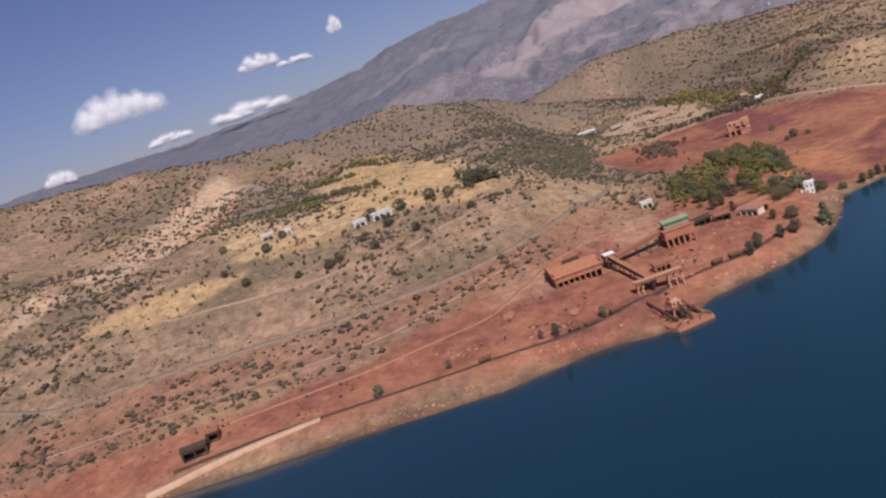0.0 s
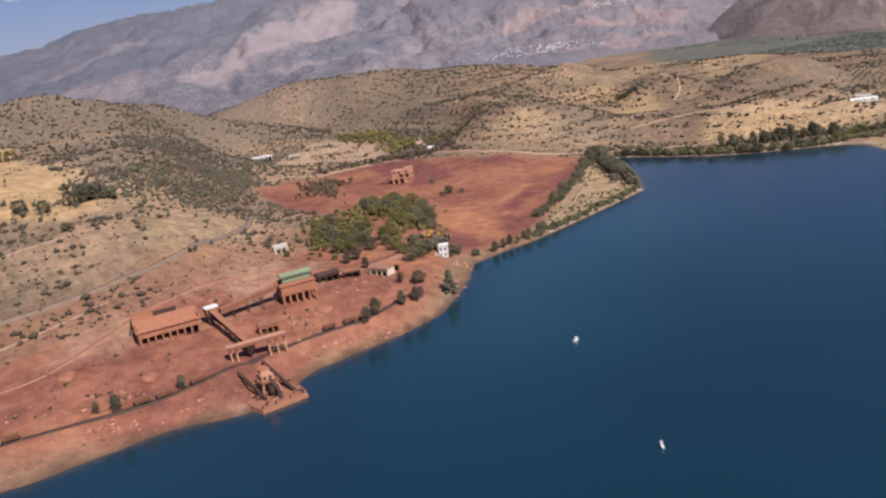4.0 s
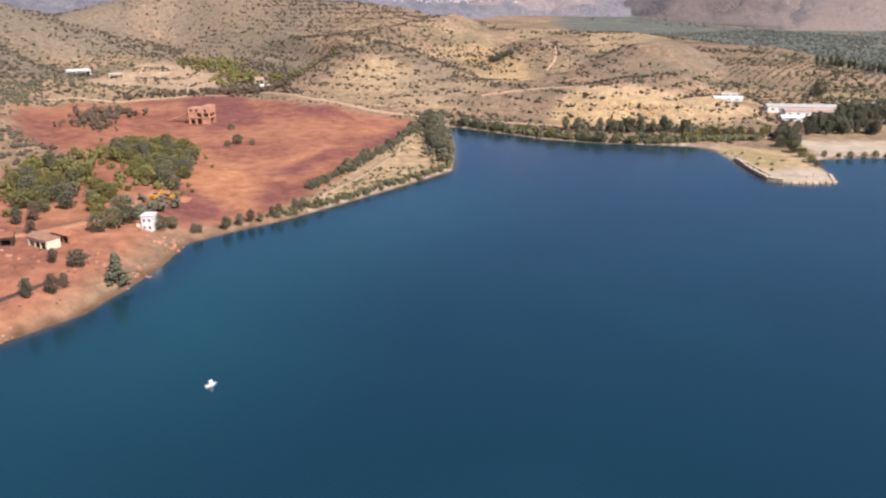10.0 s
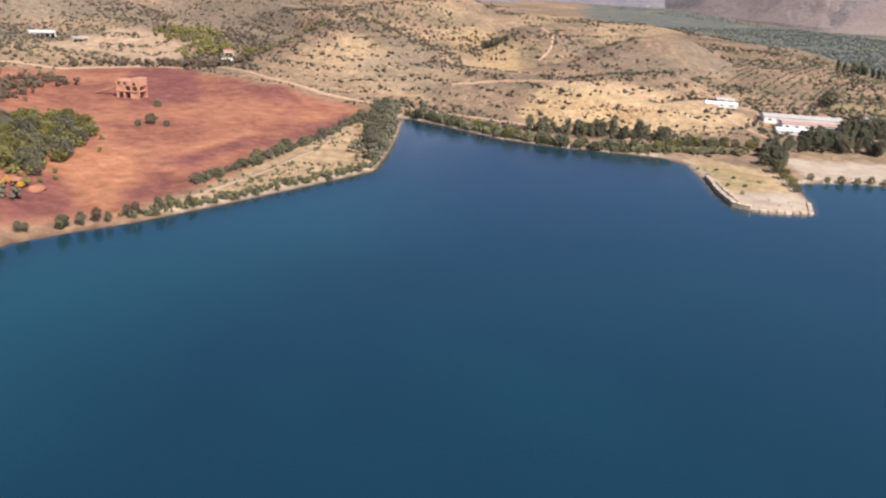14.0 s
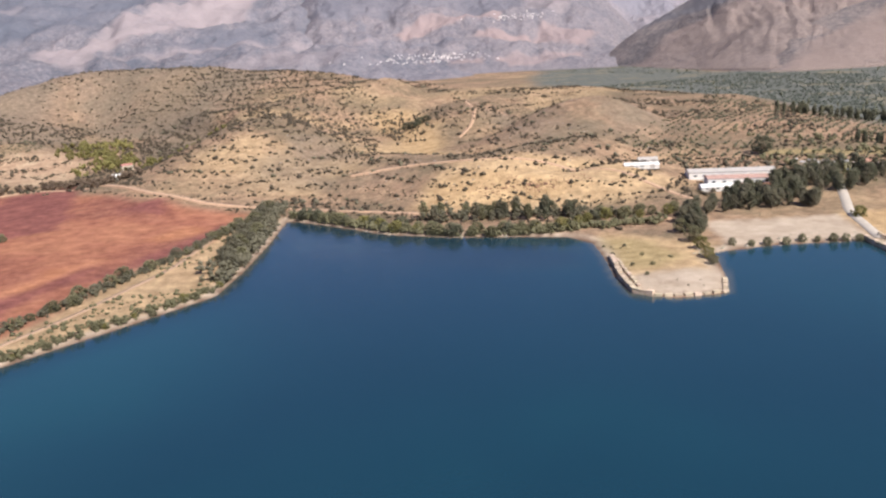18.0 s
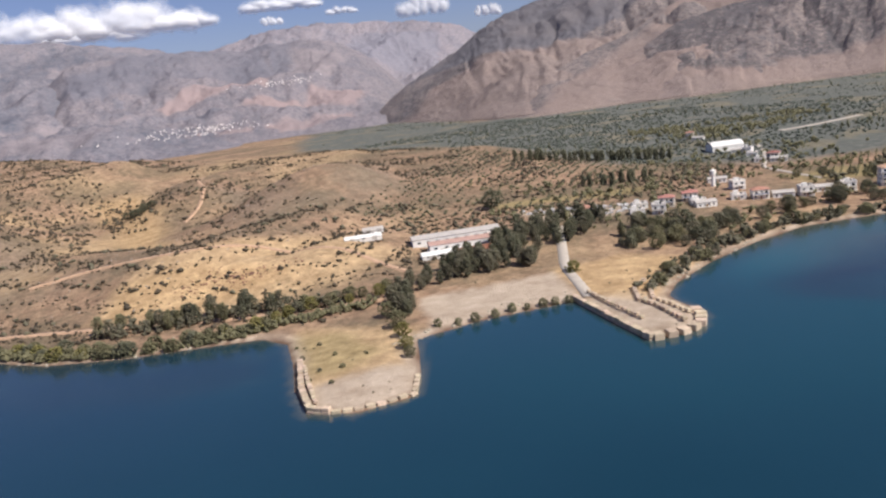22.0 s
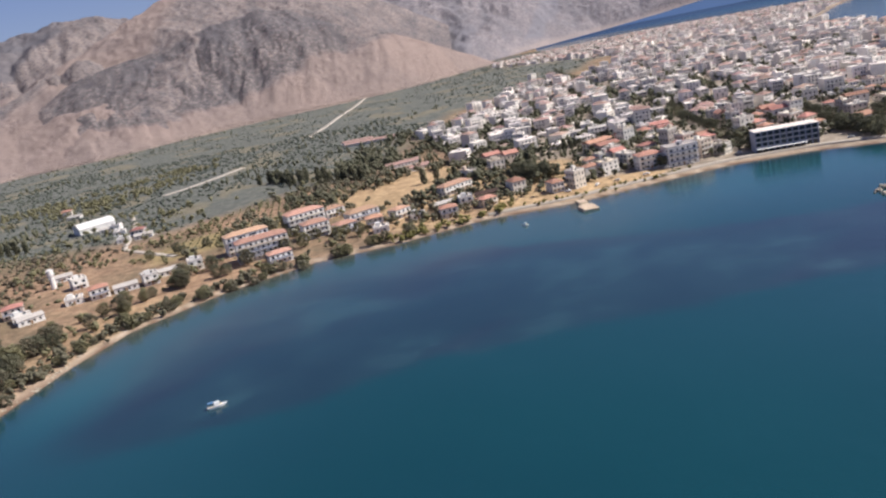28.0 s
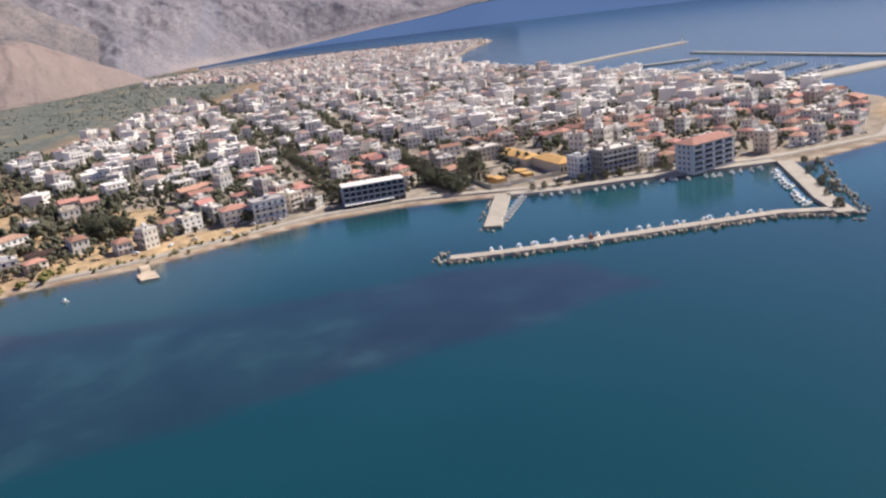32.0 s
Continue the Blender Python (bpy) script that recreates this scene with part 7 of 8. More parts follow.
part("mast", cone(bmesh.new(), (0.3, 0, 1), (0.3, 0, 13), 0.09, 0.05, 5), HULL, yacht)
fill(yacht, yachts, "yachts in the marina")


def outcrops(name, spots, n, mat, label, seed):
    """Broken pale rock lying about on the slopes, in one mesh."""
    r = np.random.default_rng(seed)
    c = []
    for x, y, w, d in spots:
        c.append(np.stack([r.normal(x, w, n), r.normal(y, d, n)], -1))
    c = np.concatenate(c)
    size = r.uniform(0.25, 0.95, len(c)) * r.choice([0.6, 1, 1.3], len(c))
    v, f = clumps(r, np.c_[c, ground_z(c[:, 0], c[:, 1])], size, ICO1, 0.4, 0.55)
    tagged(mesh_object(name, v, f, mat, flat=True), label, "rocks", kind="stuff")


PALEROCK = plain("pale_orange_rock", (0.44, 0.22, 0.14), 0.95, vary=0.25, size=2, island=-0.25)
DARKROCK = plain("dark_red_rock", (0.22, 0.12, 0.085), 0.95, vary=0.25, size=2, island=-0.25)
outcrops("mine_rocks", [(25, 362, 12, 4), (-20, 366, 14, 4), (60, 440, 16, 6), (90, 455, 12, 6), (20, 432, 14, 5), (115, 395, 10, 5), (-80, 385, 20, 5), (140, 425, 10, 6)], 40, PALEROCK, "broken pale orange rock on the mine slope", 1)
outcrops("shore_rocks", [(-120, 337, 30, 2), (-40, 332, 30, 2), (40, 341, 20, 2), (140, 368, 15, 3), (190, 410, 8, 6), (210, 438, 6, 4)], 60, PALEROCK, "pale stones along the shore bank", 2)
outcrops("bluff_rocks", [(610, 606, 8, 5), (622, 598, 6, 5), (640, 590, 12, 6), (600, 615, 10, 5)], 60, DARKROCK, "dark red rocks of the quarried bluff", 3)
outcrops("hill_rocks", [(600, 700, 60, 50), (760, 800, 90, 80), (850, 950, 90, 80), (500, 900, 60, 60), (-150, 600, 80, 80)], 160, STONE, "scattered grey stones over the dry hill", 4)
outcrops("beach_stones", [(620, 441, 6, 3), (660, 430, 14, 3), (690, 414, 8, 4), (740, 386, 12, 2), (800, 390, 25, 2), (500, 588, 12, 14), (545, 543, 14, 8)], 50, STONE, "pale stones along the waterline", 5)


# ---- buildings ----
def windows_on(face, w, d, floors, fh, z0=0.0, step=3.2, size=(1.2, 1.4), sill=0.9, gap=0.06):
    """Boxes of the window panes of one side: face 0 front (-y), 1 right (+x), 2 back, 3 left."""
    out = []
    span = w if face in (0, 2) else d
    n = max(1, int((span - 1) / step))
    for f in range(floors):
        for i in range(n):
            c = (i - (n - 1) / 2) * span / (n + 0.2) + 0.35 * math.sin(i * 7.3 + f * 2.1 + span)
            z = z0 + f * fh + sill
            a, b = c - size[0] / 2, c + size[0] / 2
            if face == 0:
                out.append((a, b, -d / 2 - gap, -d / 2 + 0.02, z, z + size[1]))
            elif face == 2:
                out.append((a, b, d / 2 - 0.02, d / 2 + gap, z, z + size[1]))
            elif face == 1:
                out.append((w / 2 - 0.02, w / 2 + gap, a, b, z, z + size[1]))
            else:
                out.append((-w / 2 - gap, -w / 2 + 0.02, a, b, z, z + size[1]))
    return out


def house(w, d, floors, roof, label, detailed=False, balconies=0, wall=None, extras=True, seed=0, name="house", tile=None):
    rr = random.Random(seed)
    t = thing(name, label, "house" if floors < 4 else "apartment block")
    fh = 3.1
    h = floors * fh
    part("wall", boxes((-w / 2, w / 2, -d / 2, d / 2, -1.5, h)), wall or WALL, t)
    if roof == "hip" or roof == "gable":
        part("roof", hip_roof(bmesh.new(), -w / 2, w / 2, -d / 2, d / 2, h, min(w, d) * 0.18, 0.35, roof == "gable"), tile or TILES, t, "orange clay tile roof")
    else:
        rf = part("roof", boxes((-w / 2 - 0.25, w / 2 + 0.25, -d / 2 - 0.25, d / 2 + 0.25, h, h + 0.25)), FLATROOF, t, "flat screed roof")
        bm = boxes((-w / 2, w / 2, -d / 2, -d / 2 + 0.2, h + 0.25, h + 1.0), (-w / 2, w / 2, d / 2 - 0.2, d / 2, h + 0.25, h + 1.0),
                   (-w / 2, -w / 2 + 0.2, -d / 2 + 0.2, d / 2 - 0.2, h + 0.25, h + 1.0), (w / 2 - 0.2, w / 2, -d / 2 + 0.2, d / 2 - 0.2, h + 0.25, h + 1.0))
        part("parapet", bm, wall or WALL, t)
        if extras:
            x, y = rr.uniform(-w / 4, w / 4), rr.uniform(-d / 5, d / 4)
            part("stair_head", boxes((x - 1.6, x + 1.6, y - 1.4, y + 1.4, h + 0.25, h + 2.6)), wall or WALL, t)
            part("solar_heater", beam(boxes((-0.7 - x, 0.7 - x, -1.1, -0.6, h + 1.2, h + 1.7)), (-x, -1.3, h + 0.4), (-x, -0.4, h + 1.4), 1.6, 0.1), GLASS, t)
    panes = []
    for f in range(4):
        panes += windows_on(f, w, d, floors, fh)
    if detailed:
        for p in panes:
            part("window", boxes(p), GLASS, t)
        part("door", boxes((-0.6, 0.6, -d / 2 - 0.08, -d / 2 - 0.02, 0, 2.1)), TIMBER, t)
    else:
        tagged(part("window_panes", boxes(*panes), GLASS, t), kind="stuff")
    for b in range(balconies):
        z = (b + 1) * fh
        bal = part("balcony", boxes((-w / 2 + 0.4, w / 2 - 0.4, -d / 2 - 1.5, -d / 2, z - 0.18, z)), wall or WALL, t)
        part("railing", boxes((-w / 2 + 0.4, w / 2 - 0.4, -d / 2 - 1.5, -d / 2 - 1.4, z, z + 0.95)), WALL if rr.random() < 0.6 else BLUEGREY, bal)
        tagged(part("balcony_door", boxes(*[(c - 0.8, c + 0.8, -d / 2 - 0.07, -d / 2 - 0.02, z, z + 2.2) for c in np.linspace(-w / 2 + 2.2, w / 2 - 2.2, max(2, int(w / 6)))]), GLASS, bal, "dark glazed balcony doors"), kind="stuff")
    return t


# white warehouse
FADEDRED = plain("faded_red_sheet", (0.46, 0.30, 0.25), 0.7, vary=0.2, size=4)


def warehouse():
    for x, y, w, d, h, lab, rf in ((757, 560, 58, 15, 6.5, "long white warehouse with grey sheet roof", METALSHEET), (745, 541, 42, 12, 6.0, "white warehouse with faded red roof", FADEDRED),
                                   (724, 536, 26, 10, 3.2, "low white store with flat roof", WHITE), (737, 520, 22, 13, 4.0, "low brown-roofed store behind the trees", RUST),
                                   (712, 600, 24, 8, 2.6, "long low white shed above the warehouse", WHITE), (735, 620, 14, 8, 2.6, "white shed with pale roof", METALSHEET)):
        t = thing("warehouse", lab, "warehouse", at(x, y, -33, drop=0.6))
        part("wall", boxes((-w / 2, w / 2, -d / 2, d / 2, 0, h)), WHITE, t)
        part("roof", hip_roof(bmesh.new(), -w / 2, w / 2, -d / 2, d / 2, h, 1.6, 0.4, True), rf, t, "sheet metal roof")
        for p in windows_on(0, w, d, 1, h, 0.5, 6.0, (2.2, 1.2), h * 0.5):
            part("window", boxes(p), GLASS, t)
        for k in (-0.3, 0.3):
            part("sliding_door", boxes((k * w - 1.6, k * w + 1.6, -d / 2 - 0.1, -d / 2, 0.6, 3.4)), METALSHEET, t)
        part("pallet_stack", boxes((-w / 2 - 3, -w / 2 - 1, -1, 1, 0.3, 1.9)), TIMBER, t)


warehouse()

# flats beside the beach: white with clay roofs
for i, (x, y, w, d, fl, a) in enumerate(((981, 354, 32, 12, 4, -59), (1000, 372, 28, 11, 4, -55), (962, 336, 14, 9, 2, -56), (1014, 330, 17, 12, 3, -55), (1036, 344, 26, 12, 4, -52), (1012, 309, 14, 10, 2, -52), (1040, 305, 22, 11, 2, -50), (1062, 332, 14, 10, 2, -50),
                                         (1080, 246, 26, 11, 2, -40), (1030, 276, 12, 9, 2, -40), (1052, 216, 24, 8, 1, -80))):
    o = house(w, d, fl, "hip", "white seaside flats with orange clay roof" if fl > 1 else "long dark-roofed hall beside the dry field", True, fl - 1, WHITE if fl > 1 else CONCRETE, seed=i, name="apartment_house" if fl > 1 else "hall",
              tile=SEATILE if fl > 1 else DARKSTEEL)
    o.matrix_world = at(x, y, a, drop=0.2)
hr = random.Random(21)
loose = [(928, 452), (935, 440), (944, 428), (952, 416), (905, 470), (912, 480), (968, 412), (972, 396), (880, 500), (892, 486), (901, 462), (960, 470), (1020, 262), (1012, 240), (1040, 248), (1036, 232),
         (1000, 282), (1016, 290), (1160, 575), (1150, 560), (1135, 548), (1110, 515), (1100, 505), (1190, 600), (1095, 520), (1310, 720), (1280, 690), (870, 478), (862, 490), (845, 520), (985, 500)]
protos = [house(10, 8, 1, "flat", "low white house with flat roof", True, 0, WHITE, seed=1), house(11, 9, 2, "hip", "two-storey cream house with clay roof", True, 1, None, seed=2),
          house(14, 8, 1, "gable", "low white house with pitched roof", True, 0, WHITE, seed=3, tile=METALSHEET), house(9, 9, 2, "flat", "two-storey white house with flat roof", True, 1, WHITE, seed=4)]
for k, p in enumerate(protos):
    fill(p, [at(x, y, hr.uniform(-60, -40) if x < 1000 else hr.uniform(-80, -60), drop=0.1) for x, y in loose[k::4]], "seaside houses")
t = thing("white_hall", "large white vaulted hall among olive groves", "hall", at(1178, 600, -40, drop=0.5))
part("wall", boxes((-16, 16, -10, 10, 0, 6)), WHITE, t)
bm = bmesh.new()
prev = None
for i in range(13):
    a = math.pi * i / 12
    ring = [bm.verts.new((x, -10.4 * math.cos(a), 6 + 4.5 * math.sin(a))) for x in (-16.4, 16.4)]
    if prev:
        bm.faces.new((prev[0], prev[1], ring[1], ring[0]))
    prev = ring
part("vault", bm, WHITE, t, "white vaulted roof", True)
for x in (-16.05, 16.0):
    part("gable", boxes((x, x + 0.05, -9, 9, 6, 8.5)), WHITE, t)
t = thing("water_tower", "slender white tower beside the seaside houses", "tower", at(967, 493, 0, drop=0.3))
part("shaft", cone(bmesh.new(), (0, 0, 0), (0, 0, 9), 1.6, 1.4, 14), WHITE, t)
part("tank", cone(bmesh.new(), (0, 0, 9), (0, 0, 12.5), 2.2, 2.2, 16), WHITE, t)
part("cap", cone(bmesh.new(), (0, 0, 12.5), (0, 0, 13.3), 2.3, 0.3, 16), WHITE, t)
for x, y, w, d, a in ((1502, 415, 66, 12, -88), (1530, 440, 40, 10, -88), (1250, 320, 34, 10, -60), (1210, 300, 26, 10, -60)):
    o = house(w, d, 1, "gable", "long low hall with red-orange roof on the plain", False, 0, WHITE, seed=5, name="long_hall", tile=FARTILES)
    o.matrix_world = at(x, y, a)


# old docks: quay walls of stone blocks on the two headlands
def block_wall(name, pts, size, top, label, step=None, tiers=1):
    t = thing(name, label, "quay wall", Matrix.Translation((pts[0][0], pts[0][1], 0)))
    o = t.matrix_world.translation
    p = np.array(pts, float)
    d = np.r_[0, np.cumsum(np.hypot(*np.diff(p, axis=0).T))]
    rr = random.Random(len(pts) * 7 + int(d[-1]))
    kinds = []
    for i in range(5):
        bm = boxes((-size[0] / 2, size[0] / 2, -size[1] / 2, size[1] / 2, -size[2], 0))
        for v in bm.verts:
            v.co += Vector((rr.uniform(-1, 1), rr.uniform(-1, 1), rr.uniform(-1, 1))) * 0.14
        bmesh.ops.bevel(bm, geom=list(bm.edges), offset=0.12, segments=1, affect="EDGES")
        me = bpy.data.meshes.new("block")
        bm.to_mesh(me)
        bm.free()
        me.materials.append(BLOCK)
        kinds.append(me)
    for tier in range(tiers):
        for s in np.arange(0, d[-1], (step or size[0]) * 1.03):
            x, y = np.interp(s, d, p[:, 0]), np.interp(s, d, p[:, 1])
            x2, y2 = np.interp(min(s + 1, d[-1]), d, p[:, 0]), np.interp(min(s + 1, d[-1]), d, p[:, 1])
            x1, y1 = np.interp(max(s - 1, 0), d, p[:, 0]), np.interp(max(s - 1, 0), d, p[:, 1])
            b = new("block", kinds[rr.randrange(5)])
            b.parent = t
            b.location = (x - o.x + rr.uniform(-0.15, 0.15), y - o.y + rr.uniform(-0.15, 0.15), top + rr.uniform(-0.3, 0.25) - tier * size[2])
            b.rotation_euler = (rr.uniform(-0.05, 0.05), rr.uniform(-0.05, 0.05), math.atan2(y2 - y1, x2 - x1) + rr.uniform(-0.07, 0.07))


block_wall("dock_wall", [(573, 459), (556, 431), (547, 411), (551, 402)], (3.0, 2.4, 1.6), 2.4, "crumbling stone quay wall round the old dock", tiers=2)
block_wall("dock_wall", [(569, 449), (558, 428), (551, 413)], (2.6, 1.6, 1.2), 3.0, "inner row of tumbled stone blocks", 3.2)
block_wall("dock_wall", [(552, 402), (558, 397), (566, 393), (578, 390), (590, 402)], (3.2, 2.0, 1.4), 1.2, "low broken stone edge at the dock head", 4.0)
block_wall("dock_wall", [(695, 410), (675, 370), (665, 349)], (3.0, 2.6, 1.8), 2.6, "long stone quay wall of the old pier", tiers=2)
block_wall("dock_wall", [(704, 409), (690, 382), (681, 362)], (2.4, 1.6, 1.2), 3.0, "second row of stone blocks on the old pier", 3.4)
block_wall("dock_wall", [(730, 396), (716, 392), (703, 380), (699, 368), (692, 356), (686, 346)], (2.8, 2.0, 1.5), 3.2, "curving row of tumbled stone blocks", 3.9)
block_wall("dock_wall", [(734, 388), (720, 386), (708, 376), (704, 364), (698, 352)], (2.8, 2.0, 1.5), 2.7, "outer curving row of stone blocks", 4.1)
block_wall("pier_head", [(667, 347), (673, 343), (680, 341), (688, 341), (697, 346), (703, 352)], (4.0, 4.4, 2.6), 2.6, "large pale slabs round the pier head", 5.6)
block_wall("beach_pier", [(999, 158), (984, 155)], (3.0, 5.0, 2.0), 1.4, "short pale concrete pier on the town beach", 3.0)
block_wall("beach_pier", [(983, 155), (973, 152)], (3.0, 9.0, 2.0), 1.6, "broad pale head of the beach pier", 3.0)


# ---- harbour ----
def rocks(parent, pts, n, spread, r0, r1, seed, z=0.2):
    rr = random.Random(seed)
    kinds = []
    for i in range(5):
        bm = bmesh.new()
        bmesh.ops.create_icosphere(bm, subdivisions=1, radius=1)
        for v in bm.verts:
            v.co *= rr.uniform(0.75, 1.15)
        me = bpy.data.meshes.new("rock")
        bm.to_mesh(me)
        bm.free()
        me.materials.append(STONE)
        kinds.append(me)
    o = parent.matrix_world.translation
    for x, y in line_of(pts, n, spread, seed):
        r = new("rock", kinds[rr.randrange(5)])
        r.parent = parent
        s = rr.uniform(r0, r1)
        r.location = (x - o.x, y - o.y, z + rr.uniform(-0.3, 0.5))
        r.rotation_euler = (rr.uniform(0, 3), rr.uniform(0, 3), rr.uniform(0, 3))
        r.scale = (s, s * rr.uniform(0.7, 1.1), s * rr.uniform(0.6, 0.9))


def mole(name, pts, width, top, label, mat=PAVING):
    """A pier as a solid strip along a line, reaching below the water."""
    p = np.array(pts, float)
    o = p[0]
    tg = np.gradient(p, axis=0)
    tg /= np.linalg.norm(tg, axis=1)[:, None]
    nrm = np.stack([-tg[:, 1], tg[:, 0]], -1)
    bm = bmesh.new()
    rows = []
    for q, k in zip(p - o, nrm):
        rows.append([bm.verts.new((*(q + k * s * width / 2), z)) for s, z in ((-1.25, -3), (-1, top), (1, top), (1.25, -3))])
    for a, b in zip(rows[:-1], rows[1:]):
        for i in range(3):
            bm.faces.new((a[i], a[i + 1], b[i + 1], b[i]))
    bm.faces.new(rows[0])
    bm.faces.new(rows[-1][::-1])
    bmesh.ops.recalc_face_normals(bm, faces=bm.faces)
    t = thing(name, label, "pier", Matrix.Translation((o[0], o[1], 0)))
    part("deck", bm, mat, t)
    return t


m1 = mole("harbour_mole", [(918, 14), (914, 0), (908, -35), (902, -88), (896, -140), (886, -160)], 6.0, 1.6, "long stone breakwater round the small harbour")
rocks(m1, [(917, 19), (911, 4), (904, -35), (898, -88), (892, -138), (876, -160)], 190, 1.3, 0.7, 1.5, 51)
rocks(m1, [(928, 15), (920, 20)], 14, 2.0, 0.7, 1.5, 52)
m2 = mole("harbour_pier", [(878, -161), (905, -170), (945, -188), (985, -206)], 9, 1.7, "paved harbour arm with boats and shrubs")
rocks(m2, [(868, -162), (885, -174), (930, -196), (975, -224)], 70, 2.2, 0.8, 1.6, 53)
m3 = mole("jetty", [(1022, -44), (990, -31), (957, -18)], 9, 1.5, "short stone jetty with moored boats")
rocks(m3, [(1020, -36), (985, -22), (955, -12), (951, -18)], 36, 1.4, 0.6, 1.1, 54)
mole("quay", [(1021, -46), (1012, -76), (1009, -111), (991, -203)], 9, 1.5, "paved town quay beside the small harbour")
mole("breakwater", [(1790, -352), (1876, -508), (1962, -698)], 14, 2.2, "long pale breakwater beyond the town", CONCRETE)
mole("breakwater", [(1380, -622), (1560, -603), (1740, -584)], 9, 1.8, "thin grey outer breakwater of the marina", CONCRETE)
mole("marina_quay", [(1290, -425), (1305, -500), (1322, -575)], 26, 1.8, "broad pale marina quay", CONCRETE)
mole("marina_pier", [(1655, -400), (1640, -470), (1630, -530)], 12, 1.6, "pale concrete marina pier", CONCRETE)
mole("marina_quay", [(1650, -398), (1588, -405), (1510, -414), (1433, -425), (1350, -434), (1275, -432)], 16, 1.8, "long pale marina quay behind the town", CONCRETE)
for a, b in PONTOONS:
    mole("pontoon", [a, b], 2.6, 0.7, "thin floating pontoon in the marina", CONCRETE)
for i, (x, y) in enumerate(line_of([(884, -166), (930, -190), (978, -216)], 16, 2, 55)):
    tree(x, y, R.uniform(2, 4.5), "bush", "grey", 1.1, "low dusty shrub on the harbour arm", "shrubs on the harbour arm", z=1.6)
for x, y in line_of([(1012, -62), (1006, -100), (1003, -130), (995, -170)], 16, 1.5, 56):
    tree(x + 9, y, R.uniform(3.5, 6), "round", "olive", 0.9, "small street tree on the town quay", "quay trees", z=1.5)
t = thing("harbour_light", "small red harbour light on the breakwater", "beacon", Matrix.Translation((907, -50, 1.6)))
part("base", boxes((-0.8, 0.8, -0.8, 0.8, 0, 1.8)), TILES, t)
part("lantern", cone(bmesh.new(), (0, 0, 1.8), (0, 0, 3), 0.4, 0.3, 8), TILES, t)
t = thing("breakwater_light", "small pale light tower at the breakwater's end", "beacon", Matrix.Translation((1960, -692, 2.2)))
part("tower", cone(bmesh.new(), (0, 0, 0), (0, 0, 9), 1.2, 0.8, 10), WHITE, t)
part("lantern", cone(bmesh.new(), (0, 0, 9), (0, 0, 11), 0.9, 0.4, 10), DARKSTEEL, t)


# ---- the town ----
def sea_hotel():
    t = thing("hotel", "five-storey hotel with orange roof and blue-grey balconies", "hotel", at(1003, -165, -73, z=1.5))
    w, d, h = 34, 14, 16.5
    part("wall", boxes((-w / 2, w / 2, -d / 2, d / 2, -1, h)), WHITE, t)
    part("roof", hip_roof(bmesh.new(), -w / 2, w / 2, -d / 2, d / 2, h, 3, 0.8), TILES, t, "orange clay tile roof")
    for f in range(5):
        z = 0.6 + f * 3.2
        for k in range(4):
            x0, x1 = -w / 2 + 0.6 + k * 8.3, -w / 2 + 8.3 + k * 8.3
            b = part("balcony", boxes((x0, x1, -d / 2 - 1.5, -d / 2, z - 0.2, z)), WHITE, t)
            part("railing", boxes((x0, x1, -d / 2 - 1.5, -d / 2 - 1.4, z, z + 1.0)), BLUEGREY, b, "blue-grey railing")
            part("balcony_door", boxes((x0 + 0.8, x1 - 0.8, -d / 2 - 0.06, -d / 2 - 0.02, z, z + 2.3)), GLASS, b)
        for y in (-3.5, 0, 3.5):
            part("window", boxes((-w / 2 - 0.06, -w / 2, y - 0.6, y + 0.6, z + 0.9, z + 2.2)), GLASS, t)


sea_hotel()


def frame_hotel():
    t = thing("hotel", "blue-grey four-storey hotel with open balcony grid", "hotel", at(1058, 28, -88, drop=0.3))
    w, d = 38, 13
    part("wall", boxes((-w / 2, w / 2, -d / 2 + 1.6, d / 2, -1, 13)), BLUEGREY, t)
    part("roof", boxes((-w / 2 - 0.3, w / 2 + 0.3, -d / 2, d / 2 + 0.3, 13, 13.4)), FLATROOF, t)
    for f in range(5):
        part("floor_slab", boxes((-w / 2, w / 2, -d / 2, -d / 2 + 1.6, f * 3.25 - 0.15, f * 3.25 + 0.15)), WHITE, t)
    for x in np.linspace(-w / 2, w / 2 - 0.4, 11):
        part("fin", boxes((x, x + 0.4, -d / 2 - 0.05, -d / 2 + 1.6, 0.15, 13)), BLUEGREY, t)
    for f in range(4):
        for k in range(10):
            x = -w / 2 + 0.6 + k * (w - 0.4) / 10
            part("window", boxes((x + 0.3, x + 3.0, -d / 2 + 1.5, -d / 2 + 1.6, f * 3.25 + 0.3, f * 3.25 + 2.6)), GLASS, t)
    part("awning", boxes((-w / 2, w / 2 - 8, -d / 2 - 4, -d / 2, 2.6, 2.9)), WHITE, t, "white awning over the terrace")


frame_hotel()
o = house(26, 14, 5, "flat", "dark grey five-storey flats facing the harbour", True, 4, CONCRETE, seed=31, name="apartment_block")
o.matrix_world = at(1028, -118, -78, z=1.5)
o = house(10, 12, 4, "flat", "narrow white flats facing the harbour", True, 3, WHITE, seed=32, name="apartment_block")
o.matrix_world = at(1034, -98, -78, z=1.5)
o = house(20, 12, 4, "flat", "white four-storey flats with long balconies", True, 3, WHITE, seed=33, name="apartment_block")
o.matrix_world = at(1058, 92, -75, drop=0.2)
o = house(16, 12, 3, "hip", "white three-storey flats with orange roof", True, 2, WHITE, seed=34, name="apartment_block")
o.matrix_world = at(1062, 112, -75, drop=0.2)
o = house(24, 14, 3, "flat", "cream three-storey school with rows of windows", True, 0, CREAM, seed=35, name="school")
o.matrix_world = at(1122, -62, -75, drop=0.2)


